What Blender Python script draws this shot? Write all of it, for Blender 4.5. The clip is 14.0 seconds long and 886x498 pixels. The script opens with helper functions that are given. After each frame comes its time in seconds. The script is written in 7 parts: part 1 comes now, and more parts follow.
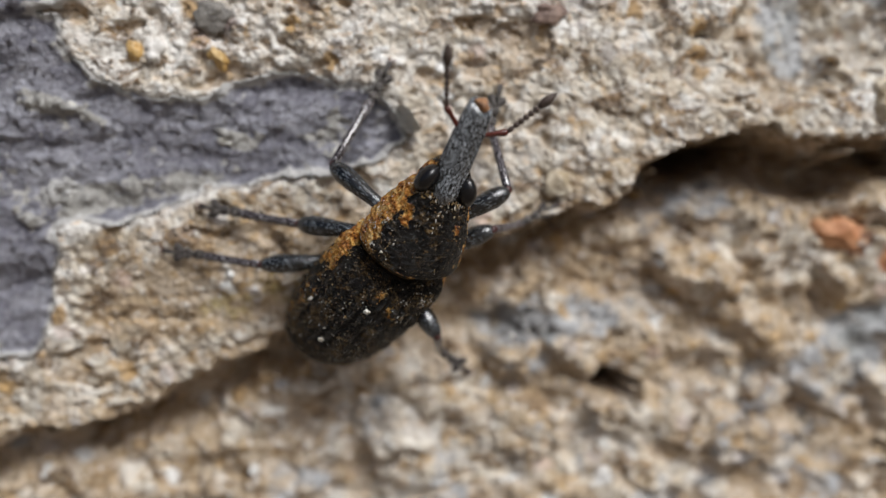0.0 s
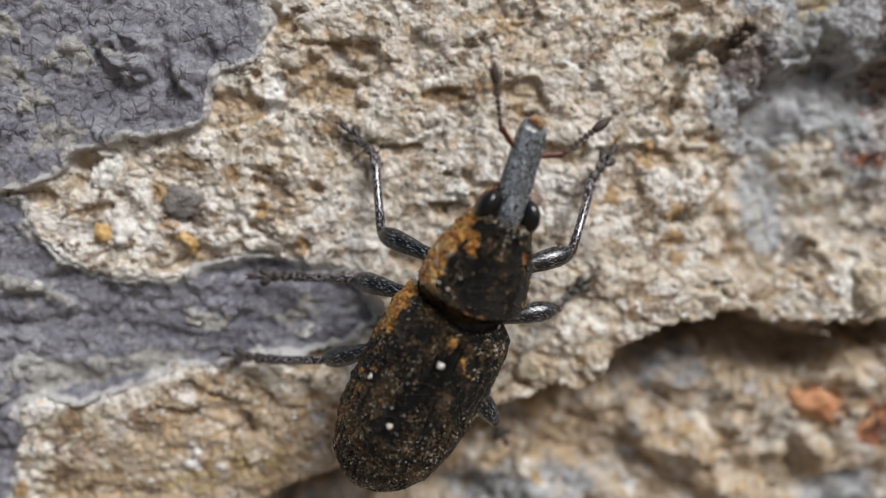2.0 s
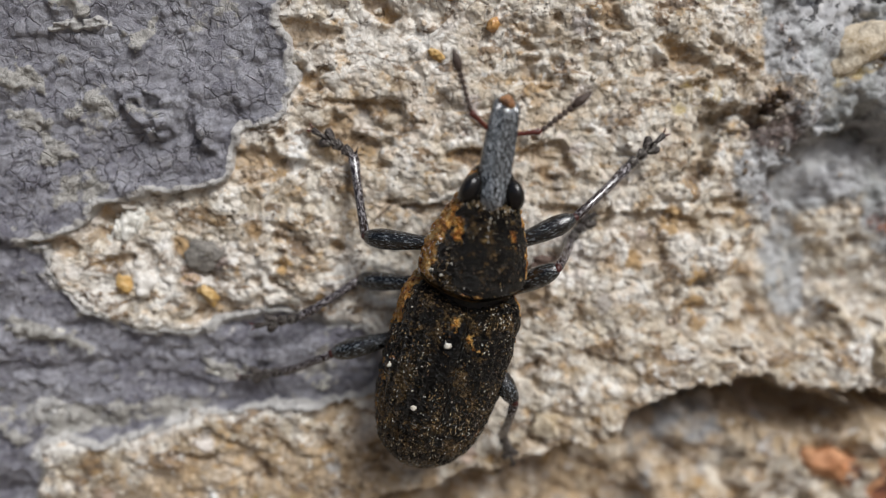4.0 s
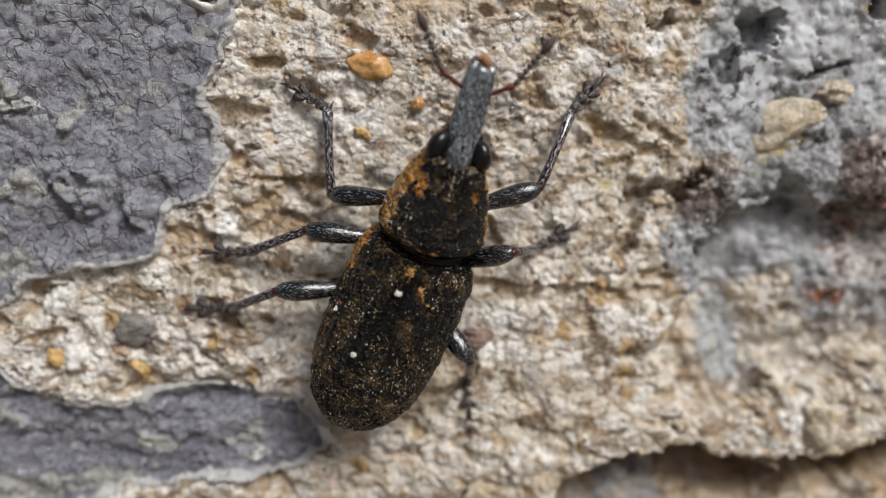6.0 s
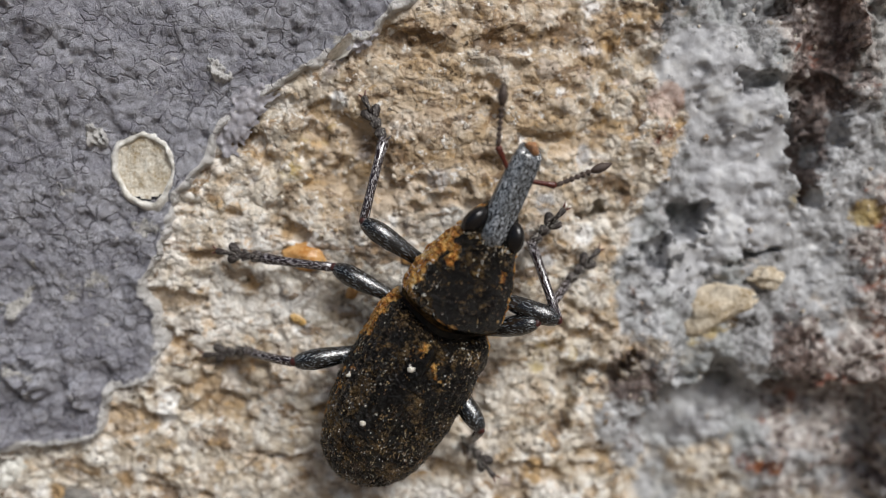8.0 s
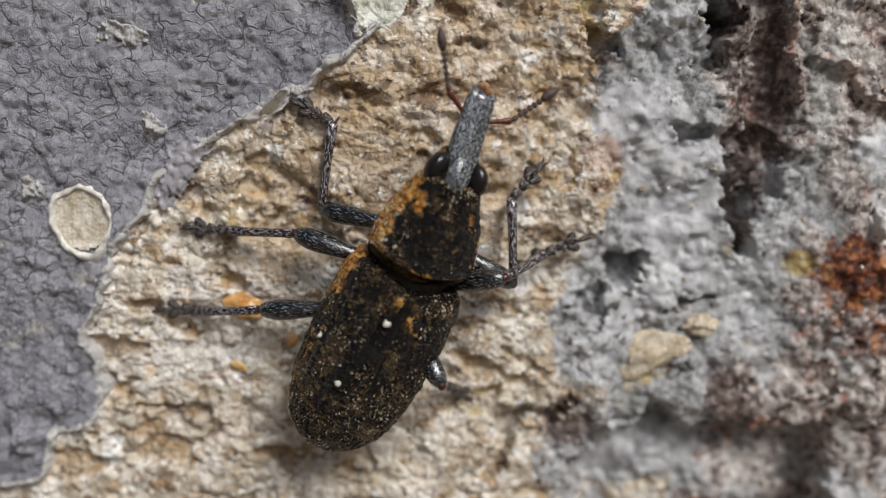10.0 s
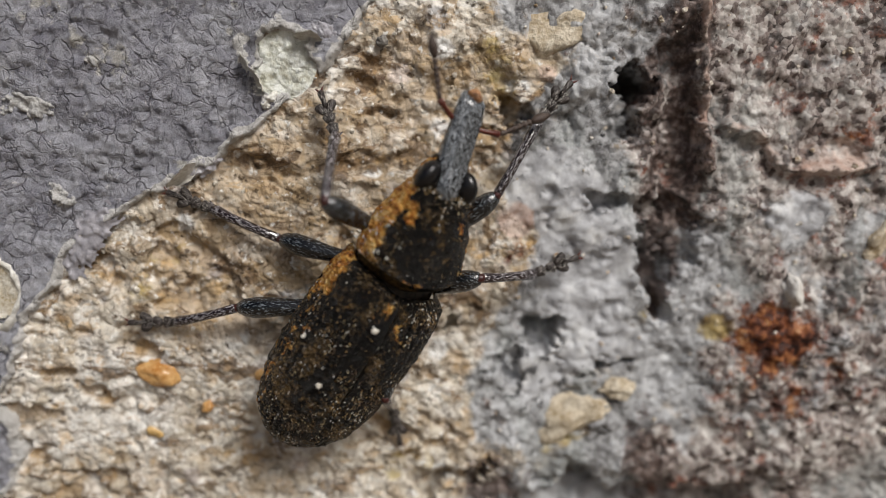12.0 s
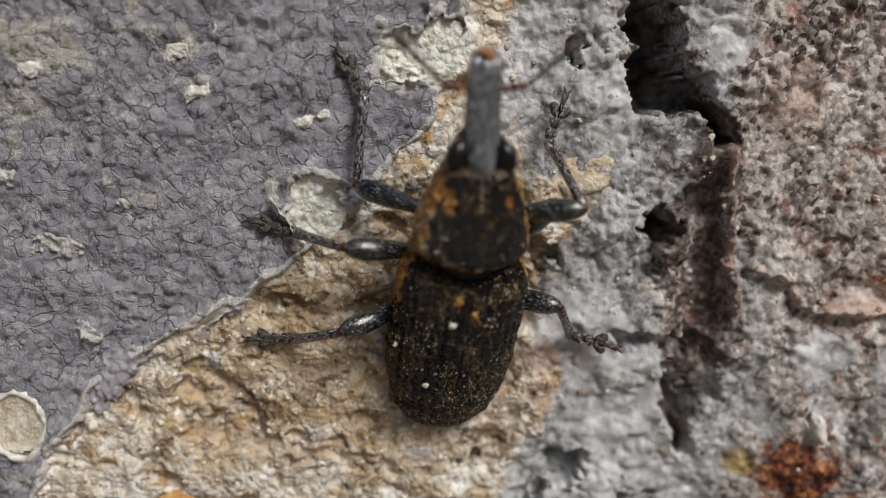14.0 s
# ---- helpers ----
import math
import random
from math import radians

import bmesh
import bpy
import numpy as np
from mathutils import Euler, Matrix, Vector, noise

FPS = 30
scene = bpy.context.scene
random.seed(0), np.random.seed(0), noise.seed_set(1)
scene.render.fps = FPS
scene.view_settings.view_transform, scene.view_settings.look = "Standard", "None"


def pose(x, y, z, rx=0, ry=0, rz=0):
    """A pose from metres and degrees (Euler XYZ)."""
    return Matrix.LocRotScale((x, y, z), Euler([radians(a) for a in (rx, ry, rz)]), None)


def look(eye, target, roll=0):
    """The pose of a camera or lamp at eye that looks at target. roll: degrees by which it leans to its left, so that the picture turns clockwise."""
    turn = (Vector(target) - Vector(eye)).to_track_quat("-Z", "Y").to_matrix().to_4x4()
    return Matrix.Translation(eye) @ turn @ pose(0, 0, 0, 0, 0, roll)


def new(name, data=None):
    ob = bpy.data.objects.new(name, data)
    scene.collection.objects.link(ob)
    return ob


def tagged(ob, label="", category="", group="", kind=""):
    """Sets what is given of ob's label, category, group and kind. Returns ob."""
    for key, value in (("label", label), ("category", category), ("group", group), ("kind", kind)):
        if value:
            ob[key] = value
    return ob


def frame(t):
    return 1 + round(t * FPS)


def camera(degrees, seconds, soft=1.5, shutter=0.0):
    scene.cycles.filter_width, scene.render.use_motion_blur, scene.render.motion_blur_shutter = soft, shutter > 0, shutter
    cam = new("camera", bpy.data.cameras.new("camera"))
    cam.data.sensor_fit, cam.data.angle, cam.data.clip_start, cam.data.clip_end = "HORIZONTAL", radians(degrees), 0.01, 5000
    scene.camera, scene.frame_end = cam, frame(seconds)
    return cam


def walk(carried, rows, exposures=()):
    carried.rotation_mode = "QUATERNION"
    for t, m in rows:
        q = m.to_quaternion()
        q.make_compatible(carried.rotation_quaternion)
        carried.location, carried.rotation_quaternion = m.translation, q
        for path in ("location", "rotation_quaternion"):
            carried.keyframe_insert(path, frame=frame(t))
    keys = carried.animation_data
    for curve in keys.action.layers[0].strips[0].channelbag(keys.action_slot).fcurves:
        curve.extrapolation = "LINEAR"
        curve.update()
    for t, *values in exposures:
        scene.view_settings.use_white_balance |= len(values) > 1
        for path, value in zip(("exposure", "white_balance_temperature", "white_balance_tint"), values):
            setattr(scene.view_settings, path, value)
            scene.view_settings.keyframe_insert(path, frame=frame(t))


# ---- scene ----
MM = 0.001
FOV = 65.0
cam = camera(FOV, 14.0, soft=1.0)


CAMERA_ROWS = [
    (0.0, -0.661, 4.508, 24.304, 80.934, 2.457, -2.727),
    (0.1, -0.771, 4.727, 24.174, 80.691, 2.364, -2.718),
    (0.2, -0.864, 4.928, 24.051, 80.463, 2.278, -2.710),
    (0.3, -0.922, 5.094, 23.944, 80.267, 2.205, -2.707),
    (0.4, -0.930, 5.206, 23.861, 80.117, 2.151, -2.712),
    (0.5, -0.868, 5.249, 23.810, 80.028, 2.122, -2.727),
    (0.6, -0.721, 5.203, 23.798, 80.017, 2.122, -2.754),
    (0.7, -0.505, 5.125, 23.808, 80.070, 2.142, -2.800),
    (0.8, -0.236, 5.068, 23.818, 80.175, 2.174, -2.868),
    (0.9, 0.069, 5.087, 23.811, 80.320, 2.206, -2.962),
    (1.0, 0.394, 5.238, 23.765, 80.492, 2.230, -3.087),
    (1.1, 0.722, 5.576, 23.663, 80.678, 2.235, -3.246),
    (1.2, 0.991, 6.043, 23.541, 80.834, 2.228, -3.353),
    (1.3, 1.135, 6.583, 23.437, 80.914, 2.218, -3.318),
    (1.4, 1.093, 7.138, 23.388, 80.873, 2.212, -3.053),
    (1.5, 1.077, 7.651, 23.402, 80.668, 2.042, -2.958),
    (1.6, 1.304, 8.063, 23.489, 80.256, 1.539, -3.427),
    (1.7, 1.162, 8.572, 23.492, 80.137, 1.300, -3.344),
    (1.8, 0.841, 9.160, 23.420, 80.282, 1.238, -3.022),
    (1.9, 0.528, 9.809, 23.282, 80.662, 1.269, -2.772),
    (2.0, 0.414, 10.503, 23.086, 81.248, 1.305, -2.903),
    (2.1, 0.353, 10.838, 23.029, 81.201, 1.242, -2.984),
    (2.2, 0.321, 10.996, 23.027, 80.880, 1.131, -3.006),
    (2.5, 0.254, 11.479, 22.936, 80.196, 0.812, -2.833),
    (2.8, 0.197, 11.951, 22.833, 79.613, 0.512, -2.619),
    (3.1, 0.154, 12.400, 22.728, 79.151, 0.242, -2.388),
    (3.4, 0.127, 12.820, 22.627, 78.817, 0.008, -2.156),
    (3.7, 0.122, 13.206, 22.540, 78.608, -0.184, -1.934),
    (4.0, 0.141, 13.559, 22.470, 78.503, -0.327, -1.729),
    (4.3, 0.188, 13.883, 22.423, 78.474, -0.415, -1.539),
    (4.4, 0.245, 13.959, 22.444, 78.520, -0.366, -1.493),
    (4.5, 0.400, 14.124, 22.420, 78.656, -0.426, -1.531),
    (4.6, 0.714, 14.499, 22.270, 78.922, -0.780, -1.722),
    (4.7, 1.087, 14.853, 22.142, 79.164, -1.061, -1.939),
    (4.8, 1.419, 14.954, 22.182, 79.229, -0.901, -2.050),
    (4.9, 1.691, 14.911, 22.303, 79.198, -0.516, -2.079),
    (5.0, 1.883, 14.834, 22.417, 79.156, -0.119, -2.053),
    (5.1, 1.975, 14.833, 22.436, 79.187, 0.076, -1.996),
    (5.2, 2.011, 14.887, 22.391, 79.271, 0.121, -1.942),
    (5.3, 2.030, 14.979, 22.313, 79.388, 0.070, -1.927),
    (5.4, 2.076, 15.091, 22.235, 79.518, -0.025, -1.984),
    (5.5, 2.189, 15.203, 22.188, 79.643, -0.111, -2.147),
    (5.6, 2.411, 15.298, 22.203, 79.743, -0.134, -2.451),
    (5.7, 2.588, 15.366, 22.256, 79.798, -0.138, -2.661),
    (5.8, 2.564, 15.398, 22.322, 79.791, -0.167, -2.544),
    (5.9, 2.446, 15.428, 22.377, 79.767, -0.216, -2.283),
    (6.0, 2.340, 15.488, 22.396, 79.771, -0.278, -2.063),
    (6.1, 2.352, 15.611, 22.356, 79.849, -0.348, -2.068),
    (6.2, 2.412, 15.783, 22.281, 79.948, -0.406, -2.154),
    (6.3, 2.448, 15.989, 22.197, 80.016, -0.432, -2.176),
    (6.4, 2.471, 16.252, 22.135, 80.060, -0.400, -2.115),
    (6.5, 2.492, 16.594, 22.121, 80.086, -0.282, -1.954),
    (6.6, 2.522, 17.037, 22.185, 80.100, -0.051, -1.672),
    (6.7, 2.735, 17.555, 22.226, 80.119, 0.173, -1.535),
    (6.8, 3.308, 18.122, 22.141, 80.156, 0.274, -1.807),
    (6.9, 3.866, 18.819, 21.934, 80.435, 0.135, -1.814),
    (7.0, 4.627, 19.424, 21.824, 80.779, -0.044, -2.098),
    (7.1, 4.893, 19.806, 21.787, 81.156, -0.097, -2.033),
    (7.2, 4.913, 20.040, 21.798, 81.445, -0.104, -1.803),
    (7.5, 4.994, 20.423, 21.915, 81.540, -0.206, -1.197),
    (7.8, 5.092, 20.737, 22.034, 81.455, -0.320, -0.637),
    (8.1, 5.217, 20.994, 22.140, 81.207, -0.437, -0.155),
    (8.4, 5.377, 21.202, 22.221, 80.823, -0.552, 0.210),
    (8.7, 5.578, 21.373, 22.271, 80.336, -0.660, 0.418),
    (9.0, 5.827, 21.516, 22.287, 79.793, -0.753, 0.424),
    (9.3, 6.130, 21.640, 22.270, 79.251, -0.823, 0.186),
    (9.4, 6.315, 21.667, 22.226, 79.157, -0.801, -0.277),
    (9.5, 6.502, 21.693, 22.175, 79.035, -0.802, -0.765),
    (9.6, 6.619, 21.730, 22.149, 78.775, -0.892, -0.946),
    (9.7, 6.695, 21.859, 22.129, 78.513, -0.995, -0.932),
    (9.8, 6.757, 22.161, 22.097, 78.389, -1.033, -0.837),
    (9.9, 6.835, 22.717, 22.036, 78.540, -0.932, -0.775),
    (10.0, 6.938, 23.478, 21.937, 78.921, -0.653, -0.828),
    (10.1, 7.004, 24.199, 21.872, 79.081, -0.233, -0.860),
    (10.2, 7.153, 24.506, 21.831, 78.566, 0.023, -1.044),
    (10.3, 7.188, 24.578, 21.792, 77.722, 0.119, -1.052),
    (10.4, 7.227, 24.747, 21.732, 77.151, -0.094, -1.001),
    (10.5, 7.386, 25.343, 21.631, 77.451, -0.768, -1.013),
    (10.6, 7.695, 25.502, 21.574, 77.510, -1.013, -1.099),
    (10.7, 8.077, 25.425, 21.543, 77.513, -1.000, -1.209),
    (10.8, 8.458, 25.314, 21.524, 77.646, -0.904, -1.300),
    (10.9, 8.796, 25.201, 21.514, 77.843, -0.772, -1.376),
    (11.0, 9.051, 25.116, 21.514, 78.041, -0.651, -1.438),
    (11.1, 9.184, 25.091, 21.523, 78.173, -0.590, -1.492),
    (11.2, 9.226, 25.115, 21.536, 78.254, -0.573, -1.537),
    (11.3, 9.212, 25.178, 21.550, 78.297, -0.588, -1.569),
    (11.4, 9.176, 25.271, 21.561, 78.316, -0.618, -1.589),
    (11.5, 9.151, 25.383, 21.563, 78.326, -0.648, -1.592),
    (11.6, 9.171, 25.504, 21.554, 78.339, -0.664, -1.578),
    (11.7, 9.223, 25.620, 21.538, 78.359, -0.671, -1.550),
    (11.8, 9.294, 25.718, 21.521, 78.385, -0.677, -1.512),
    (11.9, 9.370, 25.785, 21.508, 78.422, -0.687, -1.470),
    (12.0, 9.439, 25.807, 21.504, 78.470, -0.706, -1.426),
    (12.1, 9.488, 25.771, 21.516, 78.533, -0.742, -1.386),
    (12.2, 9.521, 25.696, 21.538, 78.596, -0.780, -1.360),
    (12.3, 9.546, 25.600, 21.564, 78.647, -0.806, -1.359),
    (12.4, 9.567, 25.505, 21.591, 78.674, -0.804, -1.392),
    (12.5, 9.590, 25.427, 21.611, 78.663, -0.762, -1.471),
    (12.6, 9.553, 25.512, 21.616, 78.777, -0.626, -1.507),
    (12.7, 9.479, 25.694, 21.605, 78.946, -0.480, -1.510),
    (12.8, 9.393, 25.910, 21.579, 79.098, -0.406, -1.492),
    (12.9, 9.317, 26.095, 21.539, 79.164, -0.489, -1.464),
    (13.0, 9.275, 26.184, 21.484, 79.073, -0.810, -1.437),
    (13.1, 9.291, 26.114, 21.417, 78.753, -1.451, -1.418),
    (13.2, 9.276, 26.226, 21.336, 78.615, -2.010, -1.356),
    (13.3, 8.974, 26.757, 21.264, 78.935, -2.119, -0.972),
    (13.4, 8.600, 27.463, 21.202, 79.341, -1.850, -0.718),
    (13.5, 8.370, 28.099, 21.155, 79.455, -1.276, -1.041),
    (13.6, 8.118, 28.655, 21.053, 79.636, -0.904, -1.040),
    (13.7, 8.048, 29.056, 20.972, 79.686, -0.811, -1.095),
    (13.8, 8.115, 29.342, 20.906, 79.637, -0.928, -1.193),
    (13.9, 8.273, 29.550, 20.849, 79.521, -1.184, -1.318),
    (14.0, 8.476, 29.720, 20.798, 79.373, -1.511, -1.457),
]

walk(cam, [(t, pose(u * MM, -w * MM, v * MM, rx, ry, rz)) for t, u, v, w, rx, ry, rz in CAMERA_ROWS],
     exposures=[(0.0, -0.15, 6200, 10), (5.0, -0.19, 6300, 10), (9.5, -0.19, 6350, 10), (11.5, -0.25, 6500, 10), (14.0, -0.34, 6600, 10)])
# close-up lens: shallow focus on the beetle's back
cam.data.dof.use_dof = True
cam.data.dof.focus_distance = 20.7 * MM
cam.data.dof.aperture_fstop = 26.0

# ---- light: soft overcast sky from above, brighter to the right ----
SUN_UP, SUN_AZ = 46.0, 146.0
world = bpy.data.worlds.new("sky")
scene.world = world
world.use_nodes = True
wn = world.node_tree
sky = wn.nodes.new("ShaderNodeTexSky")
sky.sky_type, sky.sun_disc = "NISHITA", False
sky.sun_elevation, sky.sun_rotation = radians(SUN_UP), radians(SUN_AZ)
sky.air_density, sky.dust_density, sky.ozone_density = 1.0, 4.0, 1.0
wn.nodes["Background"].inputs["Strength"].default_value = 0.050
wn.links.new(sky.outputs["Color"], wn.nodes["Background"].inputs["Color"])
sun = new("sun", bpy.data.lights.new("sun", "SUN"))
sun.data.energy, sun.data.angle, sun.data.color = 3.3, radians(22), (1.0, 0.98, 0.95)
aim = Vector((math.sin(radians(SUN_AZ)) * math.cos(radians(SUN_UP)), math.cos(radians(SUN_AZ)) * math.cos(radians(SUN_UP)), math.sin(radians(SUN_UP))))
sun.matrix_world = look(aim * 3, (0, 0, 0))


# ---- material helpers ----
def material(name):
    mat = bpy.data.materials.new(name)
    mat.use_nodes = True
    nt = mat.node_tree
    return mat, nt, nt.nodes["Principled BSDF"]


def link(nt, a, b):
    nt.links.new(a, b)


def coords(nt, stretch=(1, 1, 1)):
    tc = nt.nodes.new("ShaderNodeTexCoord")
    mp = nt.nodes.new("ShaderNodeMapping")
    mp.inputs["Scale"].default_value = stretch
    link(nt, tc.outputs["Object"], mp.inputs["Vector"])
    return mp.outputs["Vector"]


def noise_tex(nt, vec, size_mm, detail=5, rough=0.6, warp=0.0):
    n = nt.nodes.new("ShaderNodeTexNoise")
    n.inputs["Scale"].default_value = 1 / (size_mm * MM)
    n.inputs["Detail"].default_value = detail
    n.inputs["Roughness"].default_value = rough
    n.inputs["Distortion"].default_value = warp
    link(nt, vec, n.inputs["Vector"])
    return n.outputs["Fac"]


def cells(nt, vec, size_mm, feature="F1", out="Distance"):
    n = nt.nodes.new("ShaderNodeTexVoronoi")
    n.feature = feature
    n.inputs["Scale"].default_value = 1 / (size_mm * MM)
    link(nt, vec, n.inputs["Vector"])
    return n.outputs[out]


def ramp(nt, fac, stops):
    n = nt.nodes.new("ShaderNodeValToRGB")
    el = n.color_ramp.elements
    while len(el) < len(stops):
        el.new(0.5)
    for e, (p, c) in zip(el, stops):
        e.position = p
        e.color = (*c, 1) if len(c) == 3 else c
    link(nt, fac, n.inputs["Fac"])
    return n.outputs["Color"]


def grey(nt, fac, a, b):
    """0 below a, 1 above b."""
    n = nt.nodes.new("ShaderNodeMapRange")
    n.inputs["From Min"].default_value, n.inputs["From Max"].default_value = a, b
    link(nt, fac, n.inputs["Value"])
    return n.outputs["Result"]


def mixed(nt, fac, a, b, mode="MIX"):
    n = nt.nodes.new("ShaderNodeMix")
    n.data_type, n.blend_type = "RGBA", mode
    for sock, val in ((n.inputs["Factor"], fac), (n.inputs[6], a), (n.inputs[7], b)):
        if isinstance(val, (int, float)):
            sock.default_value = val
        elif isinstance(val, tuple):
            sock.default_value = (*val, 1)
        else:
            link(nt, val, sock)
    return n.outputs[2]


def math_node(nt, op, a, b=0.0):
    n = nt.nodes.new("ShaderNodeMath")
    n.operation = op
    for sock, val in ((n.inputs[0], a), (n.inputs[1], b)):
        if isinstance(val, (int, float)):
            sock.default_value = val
        else:
            link(nt, val, sock)
    return n.outputs[0]


def attr(nt, name):
    n = nt.nodes.new("ShaderNodeAttribute")
    n.attribute_name = name
    return n.outputs["Fac"]


def bump(nt, bsdf, height, depth_mm, strength=1.0):
    n = nt.nodes.new("ShaderNodeBump")
    n.inputs["Strength"].default_value, n.inputs["Distance"].default_value = strength, depth_mm * MM
    link(nt, height, n.inputs["Height"])
    link(nt, n.outputs["Normal"], bsdf.inputs["Normal"])


def simple(name, a, b, size, rough=0.6, bump_mm=0.02, spec=0.5, stretch=(1, 1, 1)):
    """Two colours mottled by noise at two scales, with fine relief."""
    mat, nt, bs = material(name)
    vec = coords(nt, stretch)
    big, small = noise_tex(nt, vec, size, 4), noise_tex(nt, vec, size * 0.22, 4)
    both = math_node(nt, "MULTIPLY", math_node(nt, "ADD", big, small), 0.5)
    link(nt, ramp(nt, both, [(0.36, a), (0.64, b)]), bs.inputs["Base Color"])
    bs.inputs["Roughness"].default_value = rough
    bs.inputs["Specular IOR Level"].default_value = spec
    bump(nt, bs, small, bump_mm)
    return mat


# ---- wall materials ----
def warped(nt, vec, size_mm, by_mm):
    """Coordinates pushed about by noise, for ragged cell outlines."""
    n = nt.nodes.new("ShaderNodeTexNoise")
    n.inputs["Scale"].default_value, n.inputs["Detail"].default_value = 1 / (size_mm * MM), 4
    link(nt, vec, n.inputs["Vector"])
    m = nt.nodes.new("ShaderNodeVectorMath")
    m.operation, m.inputs[1].default_value = "MULTIPLY_ADD", (by_mm * MM,) * 3
    link(nt, n.outputs["Color"], m.inputs[0])
    link(nt, vec, m.inputs[2])
    return m.outputs[0]


def channel(nt, col):
    n = nt.nodes.new("ShaderNodeSeparateColor")
    link(nt, col, n.inputs[0])
    return n.outputs[0]


def spread(nt, value, noise_fac, amount, a, b):
    """A soft field broken up by noise, then cut to 0..1 between a and b."""
    return grey(nt, math_node(nt, "ADD", value, math_node(nt, "MULTIPLY", math_node(nt, "SUBTRACT", noise_fac, 0.5), amount)), a, b)


def fine_mix(nt, vec):
    return grey(nt, noise_tex(nt, vec, 0.25, 4, 0.65), 0.42, 0.58)


def make_mortar():
    mat, nt, bs = material("weathered_mortar")
    vec, flat = coords(nt), coords(nt, (0.62, 1, 1))
    ragged = warped(nt, vec, 0.30, 0.34)
    stops = [(0.0, (0.27, 0.185, 0.10)), (0.10, (0.45, 0.345, 0.225)), (0.26, (0.57, 0.48, 0.355)), (0.46, (0.71, 0.64, 0.525)), (0.66, (0.86, 0.81, 0.72)), (0.84, (0.95, 0.93, 0.89)), (0.91, (0.62, 0.42, 0.22)), (0.95, (0.60, 0.50, 0.42)), (1.0, (0.45, 0.44, 0.43))]
    coarse = ramp(nt, channel(nt, cells(nt, ragged, 0.72, "F1", "Color")), stops)
    fines = ramp(nt, channel(nt, cells(nt, warped(nt, vec, 0.20, 0.22), 0.36, "F1", "Color")), stops)
    bed = ramp(nt, noise_tex(nt, flat, 1.5, 7, 0.68, 0.4), [(0.36, (0.30, 0.21, 0.12)), (0.44, (0.54, 0.455, 0.33)), (0.53, (0.72, 0.66, 0.555)), (0.61, (0.91, 0.88, 0.82))])
    patchy = noise_tex(nt, vec, 1.2, 5, 0.65)
    tint = mixed(nt, 0.56, bed, mixed(nt, grey(nt, patchy, 0.44, 0.56), coarse, fines))
    tint = mixed(nt, math_node(nt, "MULTIPLY", attr(nt, "grain"), 0.14), tint, (0.90, 0.88, 0.84))
    # lime bloom and brown stains; part of the brown is painted shade
    wide = noise_tex(nt, vec, 3.4, 6, 0.68, 0.5)
    tint = mixed(nt, math_node(nt, "MULTIPLY", spread(nt, attr(nt, "pale"), wide, 5.0, 0.22, 0.90), 0.82), tint, mixed(nt, 0.35, (0.95, 0.94, 0.91), tint))
    tint = mixed(nt, spread(nt, attr(nt, "warm"), noise_tex(nt, vec, 1.5, 6, 0.68, 0.4), 4.0, 0.12, 0.9), tint, mixed(nt, 0.60, tint, (0.42, 0.27, 0.12)))
    chip = nt.nodes.new("ShaderNodeTexVoronoi")
    chip.inputs["Scale"].default_value = 1 / (1.15 * MM)
    link(nt, warped(nt, vec, 0.7, 0.6), chip.inputs["Vector"])
    piece = channel(nt, chip.outputs["Color"])
    tint = mixed(nt, math_node(nt, "MULTIPLY", math_node(nt, "SUBTRACT", 1.0, grey(nt, chip.outputs["Distance"], 0.24, 0.36)), grey(nt, piece, 0.45, 0.5)), tint, ramp(nt, piece, [(0.46, (0.64, 0.42, 0.18)), (0.60, (0.44, 0.30, 0.16)), (0.70, (0.52, 0.51, 0.50)), (0.80, (0.68, 0.52, 0.42)), (0.88, (0.90, 0.89, 0.86))]))
    # rusty-brown grime in ragged streaks, joints of dirt and small black-brown specks
    joint = cells(nt, ragged, 0.45, "DISTANCE_TO_EDGE")
    dirt = math_node(nt, "MULTIPLY", math_node(nt, "SUBTRACT", 1.0, grey(nt, joint, 0.03, 0.12)), grey(nt, noise_tex(nt, vec, 0.9, 5, 0.65), 0.46, 0.58))
    tint = mixed(nt, math_node(nt, "MULTIPLY", dirt, 0.55), tint, (0.20, 0.13, 0.07))
    grime = noise_tex(nt, flat, 0.95, 7, 0.7, 0.7)
    tint = mixed(nt, math_node(nt, "MULTIPLY", grey(nt, grime, 0.545, 0.585), 0.85), tint, mixed(nt, fine_mix(nt, vec), (0.27, 0.17, 0.085), (0.11, 0.066, 0.036)))
    dab = noise_tex(nt, coords(nt, (0.7, 1, 1.1)), 0.62, 6, 0.68, 0.3)
    tint = mixed(nt, math_node(nt, "MULTIPLY", grey(nt, dab, 0.56, 0.62), 0.6), tint, mixed(nt, fine_mix(nt, vec), (0.62, 0.40, 0.17), (0.40, 0.27, 0.14)))
    tint = mixed(nt, math_node(nt, "MULTIPLY", grey(nt, dab, 0.40, 0.35), 0.5), tint, (0.47, 0.46, 0.43))
    speck = noise_tex(nt, vec, 0.36, 6, 0.72)
    tint = mixed(nt, math_node(nt, "MULTIPLY", grey(nt, speck, 0.60, 0.65), 0.8), tint, (0.12, 0.075, 0.04))
    tint = mixed(nt, math_node(nt, "MULTIPLY", grey(nt, speck, 0.41, 0.36), 0.8), tint, (0.93, 0.92, 0.89))
